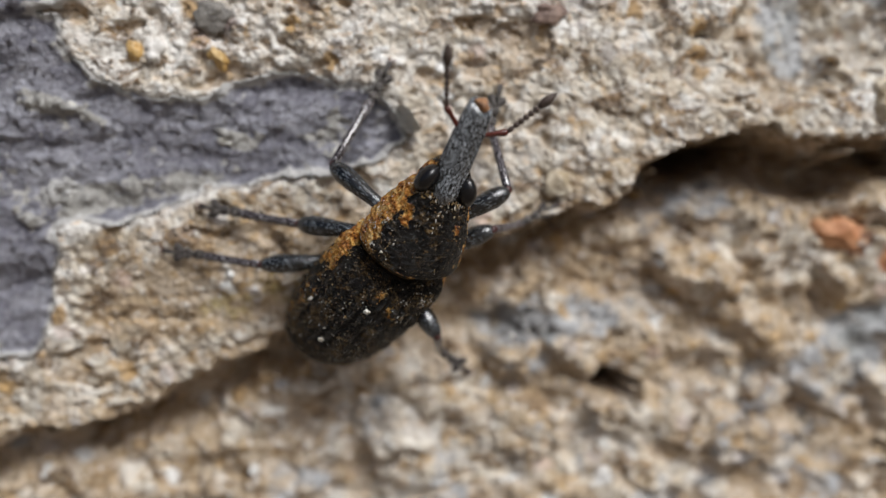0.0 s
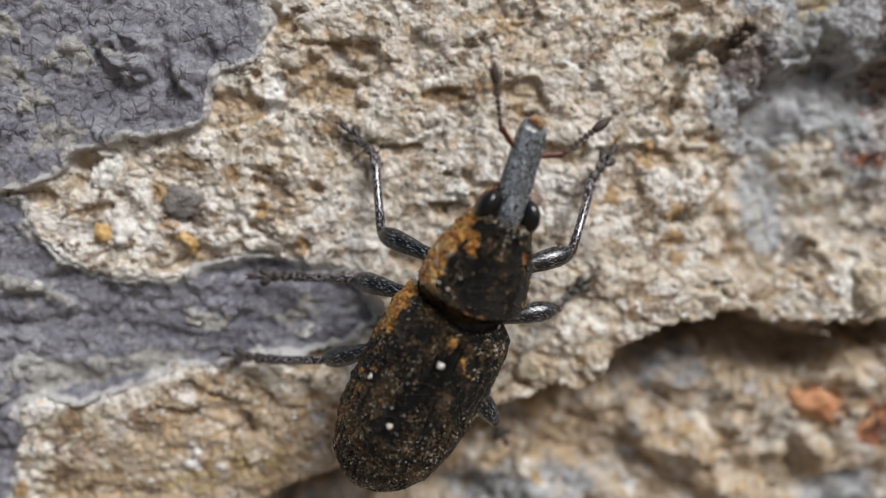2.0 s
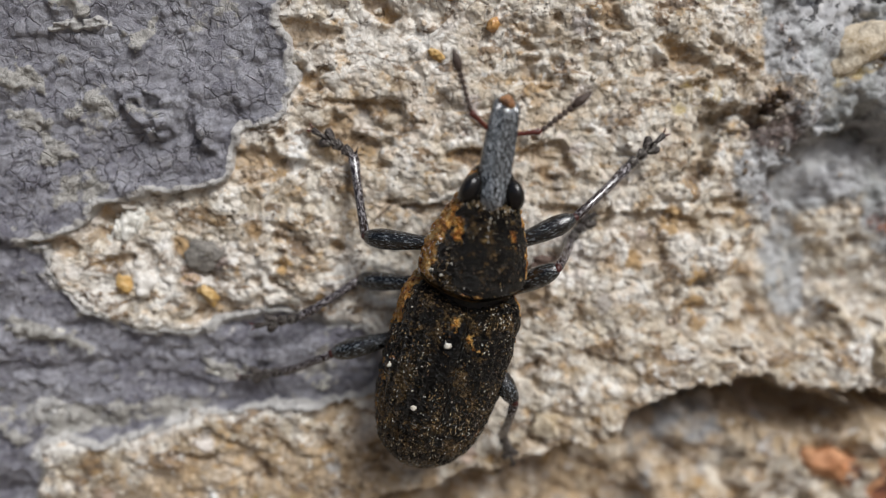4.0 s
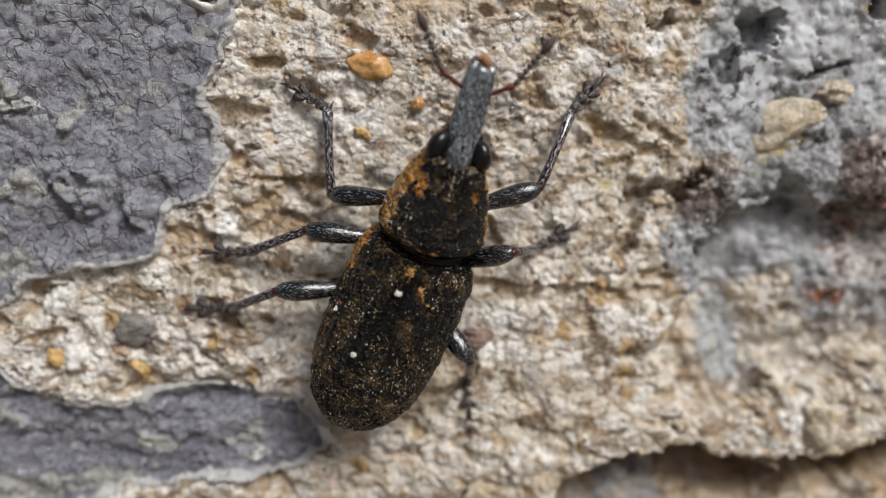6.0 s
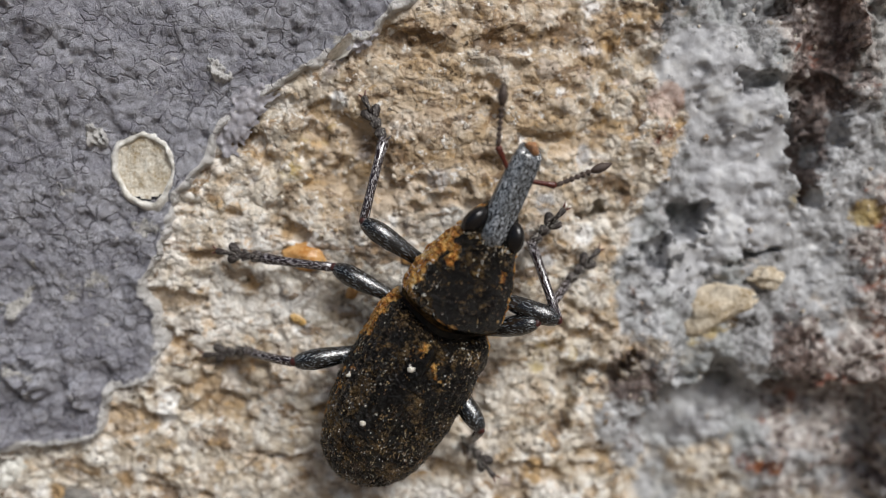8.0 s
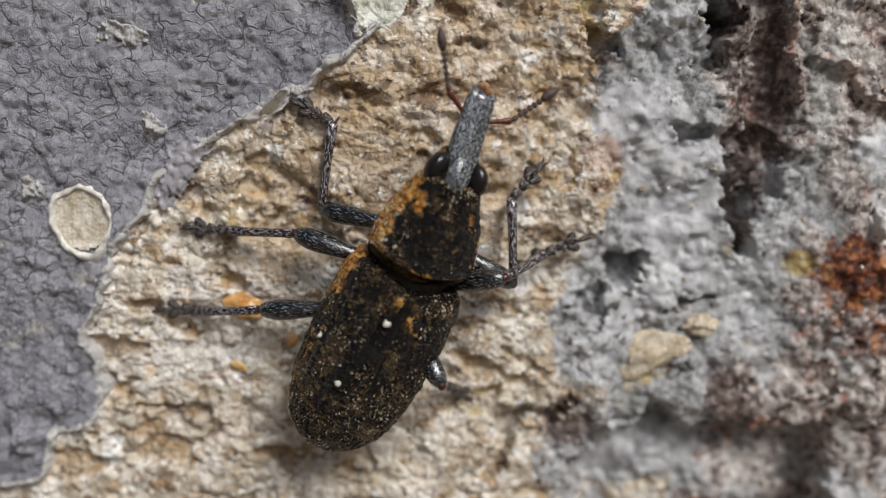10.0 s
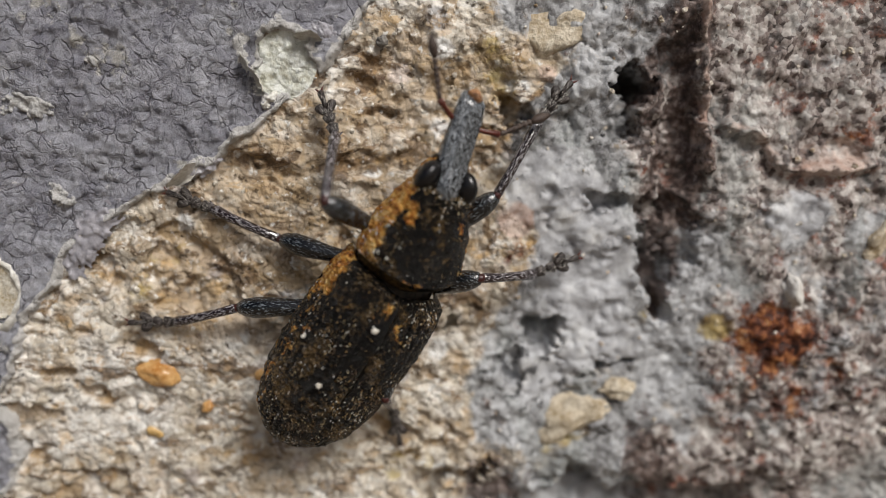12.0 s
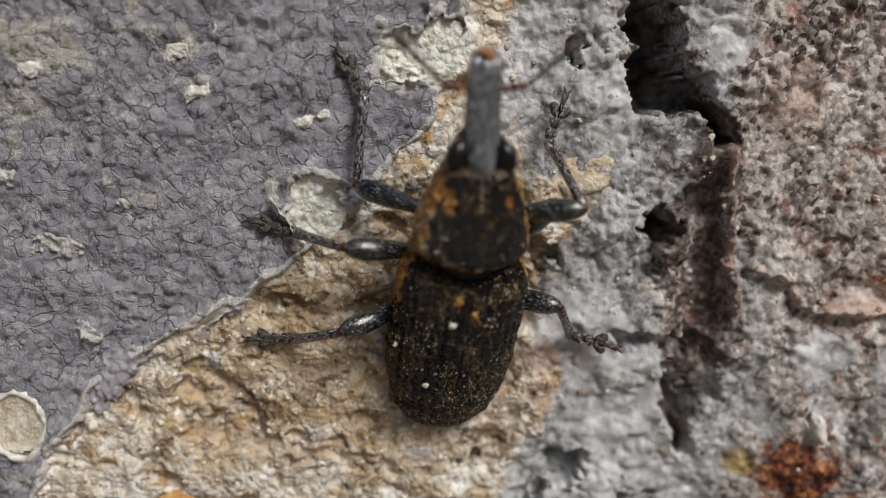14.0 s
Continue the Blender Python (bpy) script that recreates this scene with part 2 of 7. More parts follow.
    # bare greenish-white lime where a paint skin came away
    tint = mixed(nt, spread(nt, attr(nt, "lime"), noise_tex(nt, vec, 0.5, 6, 0.7), 0.7, 0.4, 0.6), tint, ramp(nt, noise_tex(nt, vec, 0.4, 6, 0.72), [(0.36, (0.46, 0.44, 0.34)), (0.46, (0.70, 0.71, 0.62)), (0.60, (0.87, 0.89, 0.84))]))
    # grey crust: pale lime skin over dark grit, streaked by running water
    streak = coords(nt, (1, 1, 0.45))
    granule = nt.nodes.new("ShaderNodeTexVoronoi")
    granule.inputs["Scale"].default_value = 1 / (0.19 * MM)
    link(nt, warped(nt, vec, 0.12, 0.1), granule.inputs["Vector"])
    shade = math_node(nt, "ADD", 0.33, math_node(nt, "MULTIPLY", channel(nt, granule.outputs["Color"]), 0.34))
    crusty = math_node(nt, "ADD", math_node(nt, "MULTIPLY", noise_tex(nt, vec, 0.5, 8, 0.74, 0.3), 0.42), math_node(nt, "ADD", math_node(nt, "MULTIPLY", shade, 0.20), math_node(nt, "MULTIPLY", noise_tex(nt, streak, 2.6, 5, 0.65), 0.38)))
    crust = ramp(nt, crusty, [(0.40, (0.05, 0.046, 0.043)), (0.445, (0.19, 0.185, 0.185)), (0.49, (0.37, 0.37, 0.375)), (0.55, (0.50, 0.505, 0.515)), (0.63, (0.70, 0.70, 0.70))])
    crust = mixed(nt, grey(nt, noise_tex(nt, vec, 1.1, 6, 0.7), 0.60, 0.70), crust, mixed(nt, 0.4, crust, (0.50, 0.38, 0.24)))
    tint = mixed(nt, spread(nt, attr(nt, "soot"), noise_tex(nt, vec, 0.9, 7, 0.7), 1.7, 0.38, 0.60), tint, crust)
    # brown-pink grit with red flecks
    gritty = math_node(nt, "ADD", math_node(nt, "MULTIPLY", noise_tex(nt, vec, 0.42, 8, 0.76), 0.26), math_node(nt, "ADD", math_node(nt, "MULTIPLY", shade, 0.38), math_node(nt, "MULTIPLY", noise_tex(nt, streak, 1.7, 6, 0.68), 0.36)))
    mauve = ramp(nt, gritty, [(0.42, (0.04, 0.028, 0.024)), (0.46, (0.15, 0.112, 0.10)), (0.495, (0.34, 0.29, 0.265)), (0.54, (0.49, 0.445, 0.41)), (0.60, (0.72, 0.69, 0.65))])
    mauve = mixed(nt, math_node(nt, "MULTIPLY", grey(nt, noise_tex(nt, vec, 0.85, 7, 0.72), 0.57, 0.64), 0.8), mauve, mixed(nt, gritty, (0.10, 0.02, 0.012), (0.50, 0.21, 0.13)))
    tint = mixed(nt, spread(nt, attr(nt, "mauve"), noise_tex(nt, vec, 1.1, 6, 0.7), 1.8, 0.4, 0.62), tint, mauve)
    tint = mixed(nt, math_node(nt, "MULTIPLY", math_node(nt, "MAXIMUM", grey(nt, attr(nt, "mauve"), 0.3, 0.6), grey(nt, attr(nt, "soot"), 0.4, 0.7)), math_node(nt, "MULTIPLY", grey(nt, noise_tex(nt, streak, 3.0, 6, 0.68, 0.5), 0.52, 0.60), 0.55)), tint, mixed(nt, crusty, (0.10, 0.115, 0.115), (0.55, 0.57, 0.55)))
    rusty = noise_tex(nt, vec, 0.6, 8, 0.74)
    rust = ramp(nt, rusty, [(0.40, (0.022, 0.008, 0.006)), (0.49, (0.10, 0.028, 0.013)), (0.56, (0.28, 0.09, 0.03)), (0.63, (0.50, 0.24, 0.09)), (0.72, (0.58, 0.50, 0.42))])
    tint = mixed(nt, spread(nt, attr(nt, "rust"), noise_tex(nt, vec, 1.0, 8, 0.74), 3.0, 0.40, 0.75), tint, rust)
    # near-black brown: dark stains plus shade of pits and hollow put into the colour
    tint = mixed(nt, math_node(nt, "MULTIPLY", spread(nt, attr(nt, "stain_shade"), noise_tex(nt, vec, 1.0, 8, 0.74), 3.4, 0.45, 0.75), 0.9), tint, ramp(nt, noise_tex(nt, vec, 0.3, 8, 0.76), [(0.38, (0.018, 0.012, 0.010)), (0.50, (0.075, 0.045, 0.036)), (0.58, (0.20, 0.145, 0.125)), (0.68, (0.42, 0.37, 0.35))]))
    # smooth blue-grey limewash, pink render and ochre seepage
    soft = noise_tex(nt, vec, 1.0, 6, 0.64, 0.3)
    wash = spread(nt, attr(nt, "wash"), noise_tex(nt, vec, 1.3, 6, 0.66), 1.7, 0.38, 0.62)
    tint = mixed(nt, math_node(nt, "MULTIPLY", wash, 0.9), tint, ramp(nt, soft, [(0.34, (0.20, 0.195, 0.20)), (0.44, (0.42, 0.42, 0.435)), (0.54, (0.56, 0.565, 0.58)), (0.66, (0.72, 0.72, 0.715))]))
    tint = mixed(nt, math_node(nt, "MULTIPLY", spread(nt, attr(nt, "pink"), noise_tex(nt, vec, 0.6, 6, 0.68), 1.2, 0.4, 0.65), 0.8), tint, ramp(nt, soft, [(0.38, (0.42, 0.27, 0.21)), (0.5, (0.62, 0.48, 0.41)), (0.62, (0.76, 0.68, 0.62))]))
    tint = mixed(nt, math_node(nt, "MULTIPLY", spread(nt, attr(nt, "ochre"), noise_tex(nt, vec, 0.6, 6, 0.7), 2.0, 0.4, 0.7), 0.85), tint, ramp(nt, soft, [(0.40, (0.16, 0.09, 0.02)), (0.5, (0.42, 0.30, 0.09)), (0.60, (0.62, 0.52, 0.28))]))
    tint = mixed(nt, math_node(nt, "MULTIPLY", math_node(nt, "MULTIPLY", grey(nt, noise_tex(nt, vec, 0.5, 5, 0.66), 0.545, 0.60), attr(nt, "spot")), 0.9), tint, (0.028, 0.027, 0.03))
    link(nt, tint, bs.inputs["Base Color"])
    bs.inputs["Roughness"].default_value = 0.62
    bs.inputs["Specular IOR Level"].default_value = 0.45
    lumps = math_node(nt, "MULTIPLY", grey(nt, joint, 0.0, 0.40), 0.85)
    calm = math_node(nt, "SUBTRACT", 1.0, math_node(nt, "MAXIMUM", math_node(nt, "MULTIPLY", grey(nt, attr(nt, "soot"), 0.4, 0.8), 0.5), math_node(nt, "MULTIPLY", wash, 0.8)))
    relief = math_node(nt, "MULTIPLY", calm, math_node(nt, "ADD", lumps, math_node(nt, "MULTIPLY", noise_tex(nt, vec, 0.26, 6, 0.68), 0.7)))
    relief = math_node(nt, "SUBTRACT", relief, math_node(nt, "MULTIPLY", math_node(nt, "MULTIPLY", granule.outputs["Distance"], 0.7), calm))
    bump(nt, bs, math_node(nt, "SUBTRACT", relief, math_node(nt, "MULTIPLY", grey(nt, speck, 0.60, 0.68), 0.6)), 0.07)
    return mat


def make_paint():
    mat, nt, bs = material("grey_violet_paint")
    vec = coords(nt)
    patch = noise_tex(nt, vec, 2.2, 6, 0.66, 0.3)
    fine = noise_tex(nt, vec, 0.24, 9, 0.8)
    tint = ramp(nt, patch, [(0.34, (0.24, 0.236, 0.288)), (0.5, (0.385, 0.382, 0.445)), (0.66, (0.60, 0.60, 0.66))])
    # small plates between the cracks, each a little lighter or darker
    shift = warped(nt, vec, 0.42, 0.40)
    plate = channel(nt, cells(nt, shift, 0.50, "F1", "Color"))
    tint = mixed(nt, 0.55, tint, mixed(nt, plate, mixed(nt, 0.45, tint, (0.13, 0.12, 0.155)), mixed(nt, 0.5, tint, (0.78, 0.775, 0.82))))
    tint = mixed(nt, grey(nt, fine, 0.38, 0.54), mixed(nt, 0.5, tint, (0.13, 0.12, 0.14)), tint)
    tint = mixed(nt, math_node(nt, "MULTIPLY", grey(nt, fine, 0.55, 0.66), 0.8), tint, (0.66, 0.65, 0.69))
    # paler paint towards the top, in uneven patches
    tint = mixed(nt, math_node(nt, "MULTIPLY", attr(nt, "upper_pale"), 0.27), tint, mixed(nt, grey(nt, noise_tex(nt, vec, 0.55, 5, 0.7), 0.42, 0.58), (0.36, 0.365, 0.405), (0.72, 0.735, 0.775)))
    line = cells(nt, shift, 0.50, "DISTANCE_TO_EDGE")
    hair = cells(nt, warped(nt, vec, 0.25, 0.16), 0.26, "DISTANCE_TO_EDGE")
    gap = math_node(nt, "MULTIPLY", math_node(nt, "SUBTRACT", 1.0, grey(nt, line, 0.012, 0.075)), grey(nt, noise_tex(nt, vec, 0.5, 5, 0.65), 0.41, 0.57))
    thin = math_node(nt, "MULTIPLY", math_node(nt, "SUBTRACT", 1.0, grey(nt, hair, 0.02, 0.09)), grey(nt, noise_tex(nt, vec, 0.8, 4), 0.44, 0.58))
    gap = math_node(nt, "MAXIMUM", gap, math_node(nt, "MULTIPLY", thin, 0.35))
    tint = mixed(nt, math_node(nt, "MULTIPLY", gap, 0.55), tint, (0.055, 0.04, 0.05))
    chips = noise_tex(nt, vec, 0.6, 7, 0.7)
    worn = spread(nt, attr(nt, "worn"), chips, 2.4, 0.60, 0.78)
    tint = mixed(nt, worn, tint, mixed(nt, grey(nt, fine, 0.35, 0.65), (0.34, 0.32, 0.29), (0.80, 0.78, 0.74)))
    tint = mixed(nt, math_node(nt, "MULTIPLY", grey(nt, noise_tex(nt, vec, 0.42, 5, 0.7), 0.655, 0.69), 0.8), tint, (0.72, 0.70, 0.68))
    ridge = spread(nt, attr(nt, "rim"), chips, 1.0, 0.12, 0.28)
    tint = mixed(nt, ridge, tint, mixed(nt, fine, (0.66, 0.63, 0.60), (0.93, 0.92, 0.90)))
    link(nt, tint, bs.inputs["Base Color"])
    bs.inputs["Roughness"].default_value = 0.46
    bump(nt, bs, math_node(nt, "SUBTRACT", math_node(nt, "ADD", math_node(nt, "MULTIPLY", fine, 1.7), math_node(nt, "MULTIPLY", plate, 0.35)), math_node(nt, "MULTIPLY", gap, 0.9)), 0.09)
    return mat


MORTAR, PAINT = make_mortar(), make_paint()
CHALK = simple("chalky_skin", (0.56, 0.54, 0.47), (0.88, 0.87, 0.82), 0.5, 0.6, 0.03)
SCAB = simple("grey_white_scab", (0.28, 0.27, 0.265), (0.60, 0.59, 0.57), 0.3, 0.6, 0.04)
FILM = simple("lavender_paint_film", (0.24, 0.23, 0.255), (0.50, 0.485, 0.52), 0.7, 0.3, 0.04)
SHELL = simple("pale_paint_skin", (0.52, 0.49, 0.42), (0.88, 0.87, 0.83), 0.6, 0.3, 0.03)
BUBBLE_FLOOR = simple("speckled_bubble_floor", (0.40, 0.31, 0.18), (0.86, 0.83, 0.74), 0.4, 0.7, 0.04)
AMBER = simple("amber_quartz", (0.46, 0.20, 0.05), (0.74, 0.47, 0.20), 0.6, 0.2, 0.02)
OCHRE = simple("ochre_quartz", (0.48, 0.27, 0.07), (0.72, 0.52, 0.24), 0.5, 0.35, 0.03)
QUARTZ = simple("white_quartz", (0.62, 0.58, 0.52), (0.84, 0.82, 0.78), 0.6, 0.3, 0.03)
CREAM = simple("cream_stone", (0.34, 0.24, 0.12), (0.80, 0.72, 0.58), 0.7, 0.6, 0.09)
GREY_CHIP = simple("grey_stone_chip", (0.13, 0.12, 0.11), (0.30, 0.28, 0.25), 0.4, 0.6, 0.04)
MAROON = simple("maroon_brick_grit", (0.09, 0.05, 0.04), (0.34, 0.24, 0.19), 0.5, 0.6, 0.05)
ORANGE_STONE = simple("orange_brick_grit", (0.42, 0.15, 0.05), (0.70, 0.40, 0.22), 0.5, 0.6, 0.04)
PLASTER = simple("plain_old_plaster", (0.40, 0.33, 0.24), (0.58, 0.50, 0.40), 60, 0.85, 0.8)
GROUND = simple("trodden_soil", (0.09, 0.07, 0.05), (0.20, 0.16, 0.12), 300, 0.9, 5)


# ---- beetle materials ----
def make_cuticle():
    mat, nt, bs = material("black_brown_wing_case")
    vec = coords(nt)
    fine = noise_tex(nt, vec, 0.12, 5, 0.7)
    base = ramp(nt, noise_tex(nt, vec, 0.7, 5), [(0.35, (0.0012, 0.0011, 0.0011)), (0.7, (0.005, 0.004, 0.003))])
    # scattered scales: pale, ochre and orange, in loose clouds
    dots = nt.nodes.new("ShaderNodeTexVoronoi")
    dots.inputs["Scale"].default_value = 1 / (0.085 * MM)
    link(nt, warped(nt, vec, 0.06, 0.03), dots.inputs["Vector"])
    rgb = nt.nodes.new("ShaderNodeSeparateColor")
    link(nt, dots.outputs["Color"], rgb.inputs[0])
    cloud = noise_tex(nt, vec, 0.9, 5, 0.7)
    chance = math_node(nt, "ADD", rgb.outputs[0], math_node(nt, "MULTIPLY", math_node(nt, "SUBTRACT", cloud, 0.52), 4.5))
    there = math_node(nt, "MULTIPLY", grey(nt, chance, 0.89, 0.96), math_node(nt, "SUBTRACT", 1.0, grey(nt, dots.outputs["Distance"], 0.30, 0.42)))
    scale = ramp(nt, rgb.outputs[1], [(0.0, (0.06, 0.025, 0.008)), (0.5, (0.16, 0.095, 0.03)), (0.85, (0.30, 0.24, 0.13)), (1.0, (0.66, 0.63, 0.56))])
    base = mixed(nt, math_node(nt, "MULTIPLY", grey(nt, noise_tex(nt, vec, 1.2, 8, 0.8), 0.51, 0.58), 0.62), base, mixed(nt, grey(nt, fine, 0.4, 0.6), (0.018, 0.011, 0.006), (0.24, 0.15, 0.06)))
    nap = nt.nodes.new("ShaderNodeTexVoronoi")
    nap.inputs["Scale"].default_value = 1 / (0.05 * MM)
    link(nt, vec, nap.inputs["Vector"])
    base = mixed(nt, math_node(nt, "MULTIPLY", grey(nt, channel(nt, nap.outputs["Color"]), 0.5, 0.7), math_node(nt, "MULTIPLY", math_node(nt, "SUBTRACT", 1.0, grey(nt, nap.outputs["Distance"], 0.3, 0.5)), math_node(nt, "MULTIPLY", grey(nt, noise_tex(nt, vec, 0.8, 5, 0.7), 0.50, 0.62), 0.55))), base, (0.11, 0.095, 0.065))
    covered = grey(nt, attr(nt, "orange"), -0.6, -0.2)
    base = mixed(nt, math_node(nt, "MULTIPLY", math_node(nt, "MULTIPLY", there, covered), 0.85), base, scale)
    orange = ramp(nt, noise_tex(nt, vec, 0.22, 6, 0.74), [(0.36, (0.06, 0.016, 0.005)), (0.44, (0.38, 0.13, 0.02)), (0.54, (0.60, 0.32, 0.07)), (0.68, (0.74, 0.56, 0.26))])
    base = mixed(nt, spread(nt, attr(nt, "orange"), noise_tex(nt, vec, 0.5, 7, 0.74), 3.0, 0.48, 0.56), base, orange)
    link(nt, base, bs.inputs["Base Color"])
    link(nt, math_node(nt, "SUBTRACT", 0.62, math_node(nt, "MULTIPLY", covered, 0.38)), bs.inputs["Roughness"])
    link(nt, math_node(nt, "ADD", 0.03, math_node(nt, "MULTIPLY", covered, 0.40)), bs.inputs["Specular IOR Level"])
    bump(nt, bs, math_node(nt, "MULTIPLY", covered, math_node(nt, "ADD", fine, math_node(nt, "MULTIPLY", cells(nt, vec, 0.13), 1.2))), 0.15)
    return mat


def make_hairy(name, dark, light, amount=(0.45, 0.68), rough=0.35, spec=0.5, relief=0.03):
    """Dark cuticle under short pale hairs that lie along the part."""
    mat, nt, bs = material(name)
    vec = coords(nt, (1, 0.2, 1))
    hairs = noise_tex(nt, vec, 0.032, 3, 0.6)
    base = mixed(nt, grey(nt, hairs, *amount), dark, light)
    base = mixed(nt, grey(nt, noise_tex(nt, coords(nt), 0.5, 4), 0.35, 0.7), mixed(nt, 0.6, base, dark), base)
    link(nt, base, bs.inputs["Base Color"])
    bs.inputs["Roughness"].default_value = rough
    bs.inputs["Specular IOR Level"].default_value = spec
    bump(nt, bs, hairs, relief)
    return mat


CUTICLE = make_cuticle()
HAIRY = make_hairy("grey_haired_black_cuticle", (0.005, 0.0055, 0.006), (0.34, 0.37, 0.40), (0.57, 0.64), 0.20, 1.0, 0.010)
# pale streaks of snout and shank: hairs plus silver gloss put into the colour
SNOUT = make_hairy("grey_haired_snout", (0.012, 0.014, 0.016), (0.46, 0.49, 0.53), (0.47, 0.60), 0.18, 1.0, 0.008)
SHANK = make_hairy("red_brown_shank", (0.020, 0.011, 0.012), (0.60, 0.58, 0.60), (0.51, 0.62), 0.16, 1.0, 0.005)
FOOT = make_hairy("brown_foot", (0.020, 0.013, 0.011), (0.30, 0.27, 0.25), (0.48, 0.66), 0.5)
RED = simple("dark_red_feeler", (0.05, 0.009, 0.006), (0.15, 0.035, 0.022), 0.3, 0.3, 0.01)
FEELER = simple("grey_brown_feeler", (0.03, 0.016, 0.012), (0.10, 0.07, 0.055), 0.15, 0.5, 0.02)
EYE = simple("glossy_black_eye", (0.003, 0.003, 0.004), (0.010, 0.009, 0.009), 0.3, 0.24, 0.004)
BELLY = simple("dark_belly", (0.012, 0.010, 0.008), (0.07, 0.05, 0.03), 0.5, 0.45, 0.03)
def make_scales():
    mat, nt, bs = material("ochre_scales_and_pale_glints")
    tone = math_node(nt, "ADD", attr(nt, "hue"), math_node(nt, "MULTIPLY", math_node(nt, "SUBTRACT", noise_tex(nt, coords(nt), 0.06, 3), 0.5), 0.3))
    link(nt, ramp(nt, tone, [(0.0, (0.05, 0.025, 0.012)), (0.28, (0.20, 0.115, 0.035)), (0.48, (0.36, 0.24, 0.09)), (0.62, (0.44, 0.25, 0.07)), (0.78, (0.56, 0.46, 0.27)), (1.0, (0.78, 0.76, 0.70))]), bs.inputs["Base Color"])
    bs.inputs["Roughness"].default_value = 0.35
    return mat


SCALES = make_scales()
MOUTH = simple("rusty_mouthparts", (0.06, 0.016, 0.008), (0.55, 0.28, 0.12), 0.16, 0.4, 0.03)
KNEE = simple("dark_red_knee", (0.018, 0.005, 0.005), (0.08, 0.018, 0.014), 0.2, 0.3, 0.01)
DUST = simple("pale_dust", (0.55, 0.50, 0.40), (0.80, 0.78, 0.72), 0.2, 0.7, 0.01)
HAIR = simple("pale_bristle", (0.28, 0.26, 0.23), (0.58, 0.56, 0.50), 0.4, 0.4, 0.0)


# ---- mesh helpers ----
def part(name, bm, mat, parent=None, label=""):
    """Links a bmesh, built in mm, as one mesh object."""
    for f in bm.faces:
        f.smooth = True
    bm.transform(Matrix.Scale(MM, 4))
    me = bpy.data.meshes.new(name)
    bm.to_mesh(me)
    bm.free()
    me.materials.append(mat)
    ob = new(name, me)
    ob.parent = parent
    return tagged(ob, label)


def skin(rings, cap=True):
    """A closed tube through rings of points."""
    bm = bmesh.new()
    loops = [[bm.verts.new(p) for p in r] for r in rings]
    for a, b in zip(loops, loops[1:]):
        n = len(a)
        for i in range(n):
            bm.faces.new((a[i], a[(i + 1) % n], b[(i + 1) % n], b[i]))
    if cap:
        bm.faces.new(loops[0][::-1])
        bm.faces.new(loops[-1])
    bmesh.ops.recalc_face_normals(bm, faces=bm.faces)
    return bm


def limb(profile, sides=12, flat=1.0, bend=0.0):
    """A tapered limb along +y from (y, radius) pairs; flat squeezes its height, bend bows it upwards."""
    top = profile[-1][0]
    rings = []
    for y, r in profile:
        lift = bend * math.sin(math.pi * y / top)
        rings.append([(r * math.cos(2 * math.pi * k / sides), y, lift + flat * r * math.sin(2 * math.pi * k / sides)) for k in range(sides)])
    return skin(rings)


def merge(bm, other, m=None):
    """Adds another bmesh to bm."""
    if m is not None:
        other.transform(m)
    me = bpy.data.meshes.new("piece")
    other.to_mesh(me)
    other.free()
    bm.from_mesh(me)
    bpy.data.meshes.remove(me)
    return bm


def stone(size, seed, rough=0.18, detail=3, cuts=0):
    """An uneven stone about the origin; cuts gives it broken faces."""
    bm = bmesh.new()
    bmesh.ops.create_icosphere(bm, subdivisions=detail, radius=1)
    rng = random.Random(seed * 31)
    for _ in range(cuts):
        d = Vector((rng.gauss(0, 1), rng.gauss(0, 1), rng.gauss(0, 1) * 0.7)).normalized()
        reach = rng.uniform(0.6, 0.88)
        for v in bm.verts:
            over = v.co.dot(d) - reach
            if over > 0:
                v.co -= d * over * 0.93
    for v in bm.verts:
        k = 1 + rough * noise.noise(v.co * 1.3 + Vector((seed * 7.1, seed * 3.3, seed))) + rough * 0.5 * noise.noise(v.co * 3.1 + Vector((seed, 0, 9)))
        v.co = Vector((v.co.x * size[0], v.co.y * size[1], v.co.z * size[2])) * k
    return bm


# ---- fields on the wall ----
def lattice(ix, iy, seed):
    h = (ix.astype(np.int64) * 374761393 + iy.astype(np.int64) * 668265263 + seed * 1442695041) & 0xFFFFFFFF
    h = ((h ^ (h >> 13)) * 1274126177) & 0xFFFFFFFF
    h = (h ^ (h >> 16)) & 0xFFFFFF
    return h / float(0xFFFFFF)


def value_noise(x, y, seed):
    ix, iy = np.floor(x), np.floor(y)
    fx, fy = x - ix, y - iy
    fx, fy = fx * fx * (3 - 2 * fx), fy * fy * (3 - 2 * fy)
    a, b = lattice(ix, iy, seed), lattice(ix + 1, iy, seed)
    c, d = lattice(ix, iy + 1, seed), lattice(ix + 1, iy + 1, seed)
    return (a * (1 - fx) + b * fx) * (1 - fy) + (c * (1 - fx) + d * fx) * fy


def fbm(u, v, size, seed, octaves=4, gain=0.55):
    """Noise about 0, within about -1 to 1; size in mm."""
    total, amp, norm = 0.0, 1.0, 0.0
    for k in range(octaves):
        total = total + amp * (2 * value_noise(u / size + 17.3 * k, v / size - 9.1 * k, seed + k) - 1)
        norm += amp
        amp, size = amp * gain, size * 0.5
    return total / norm * 1.6


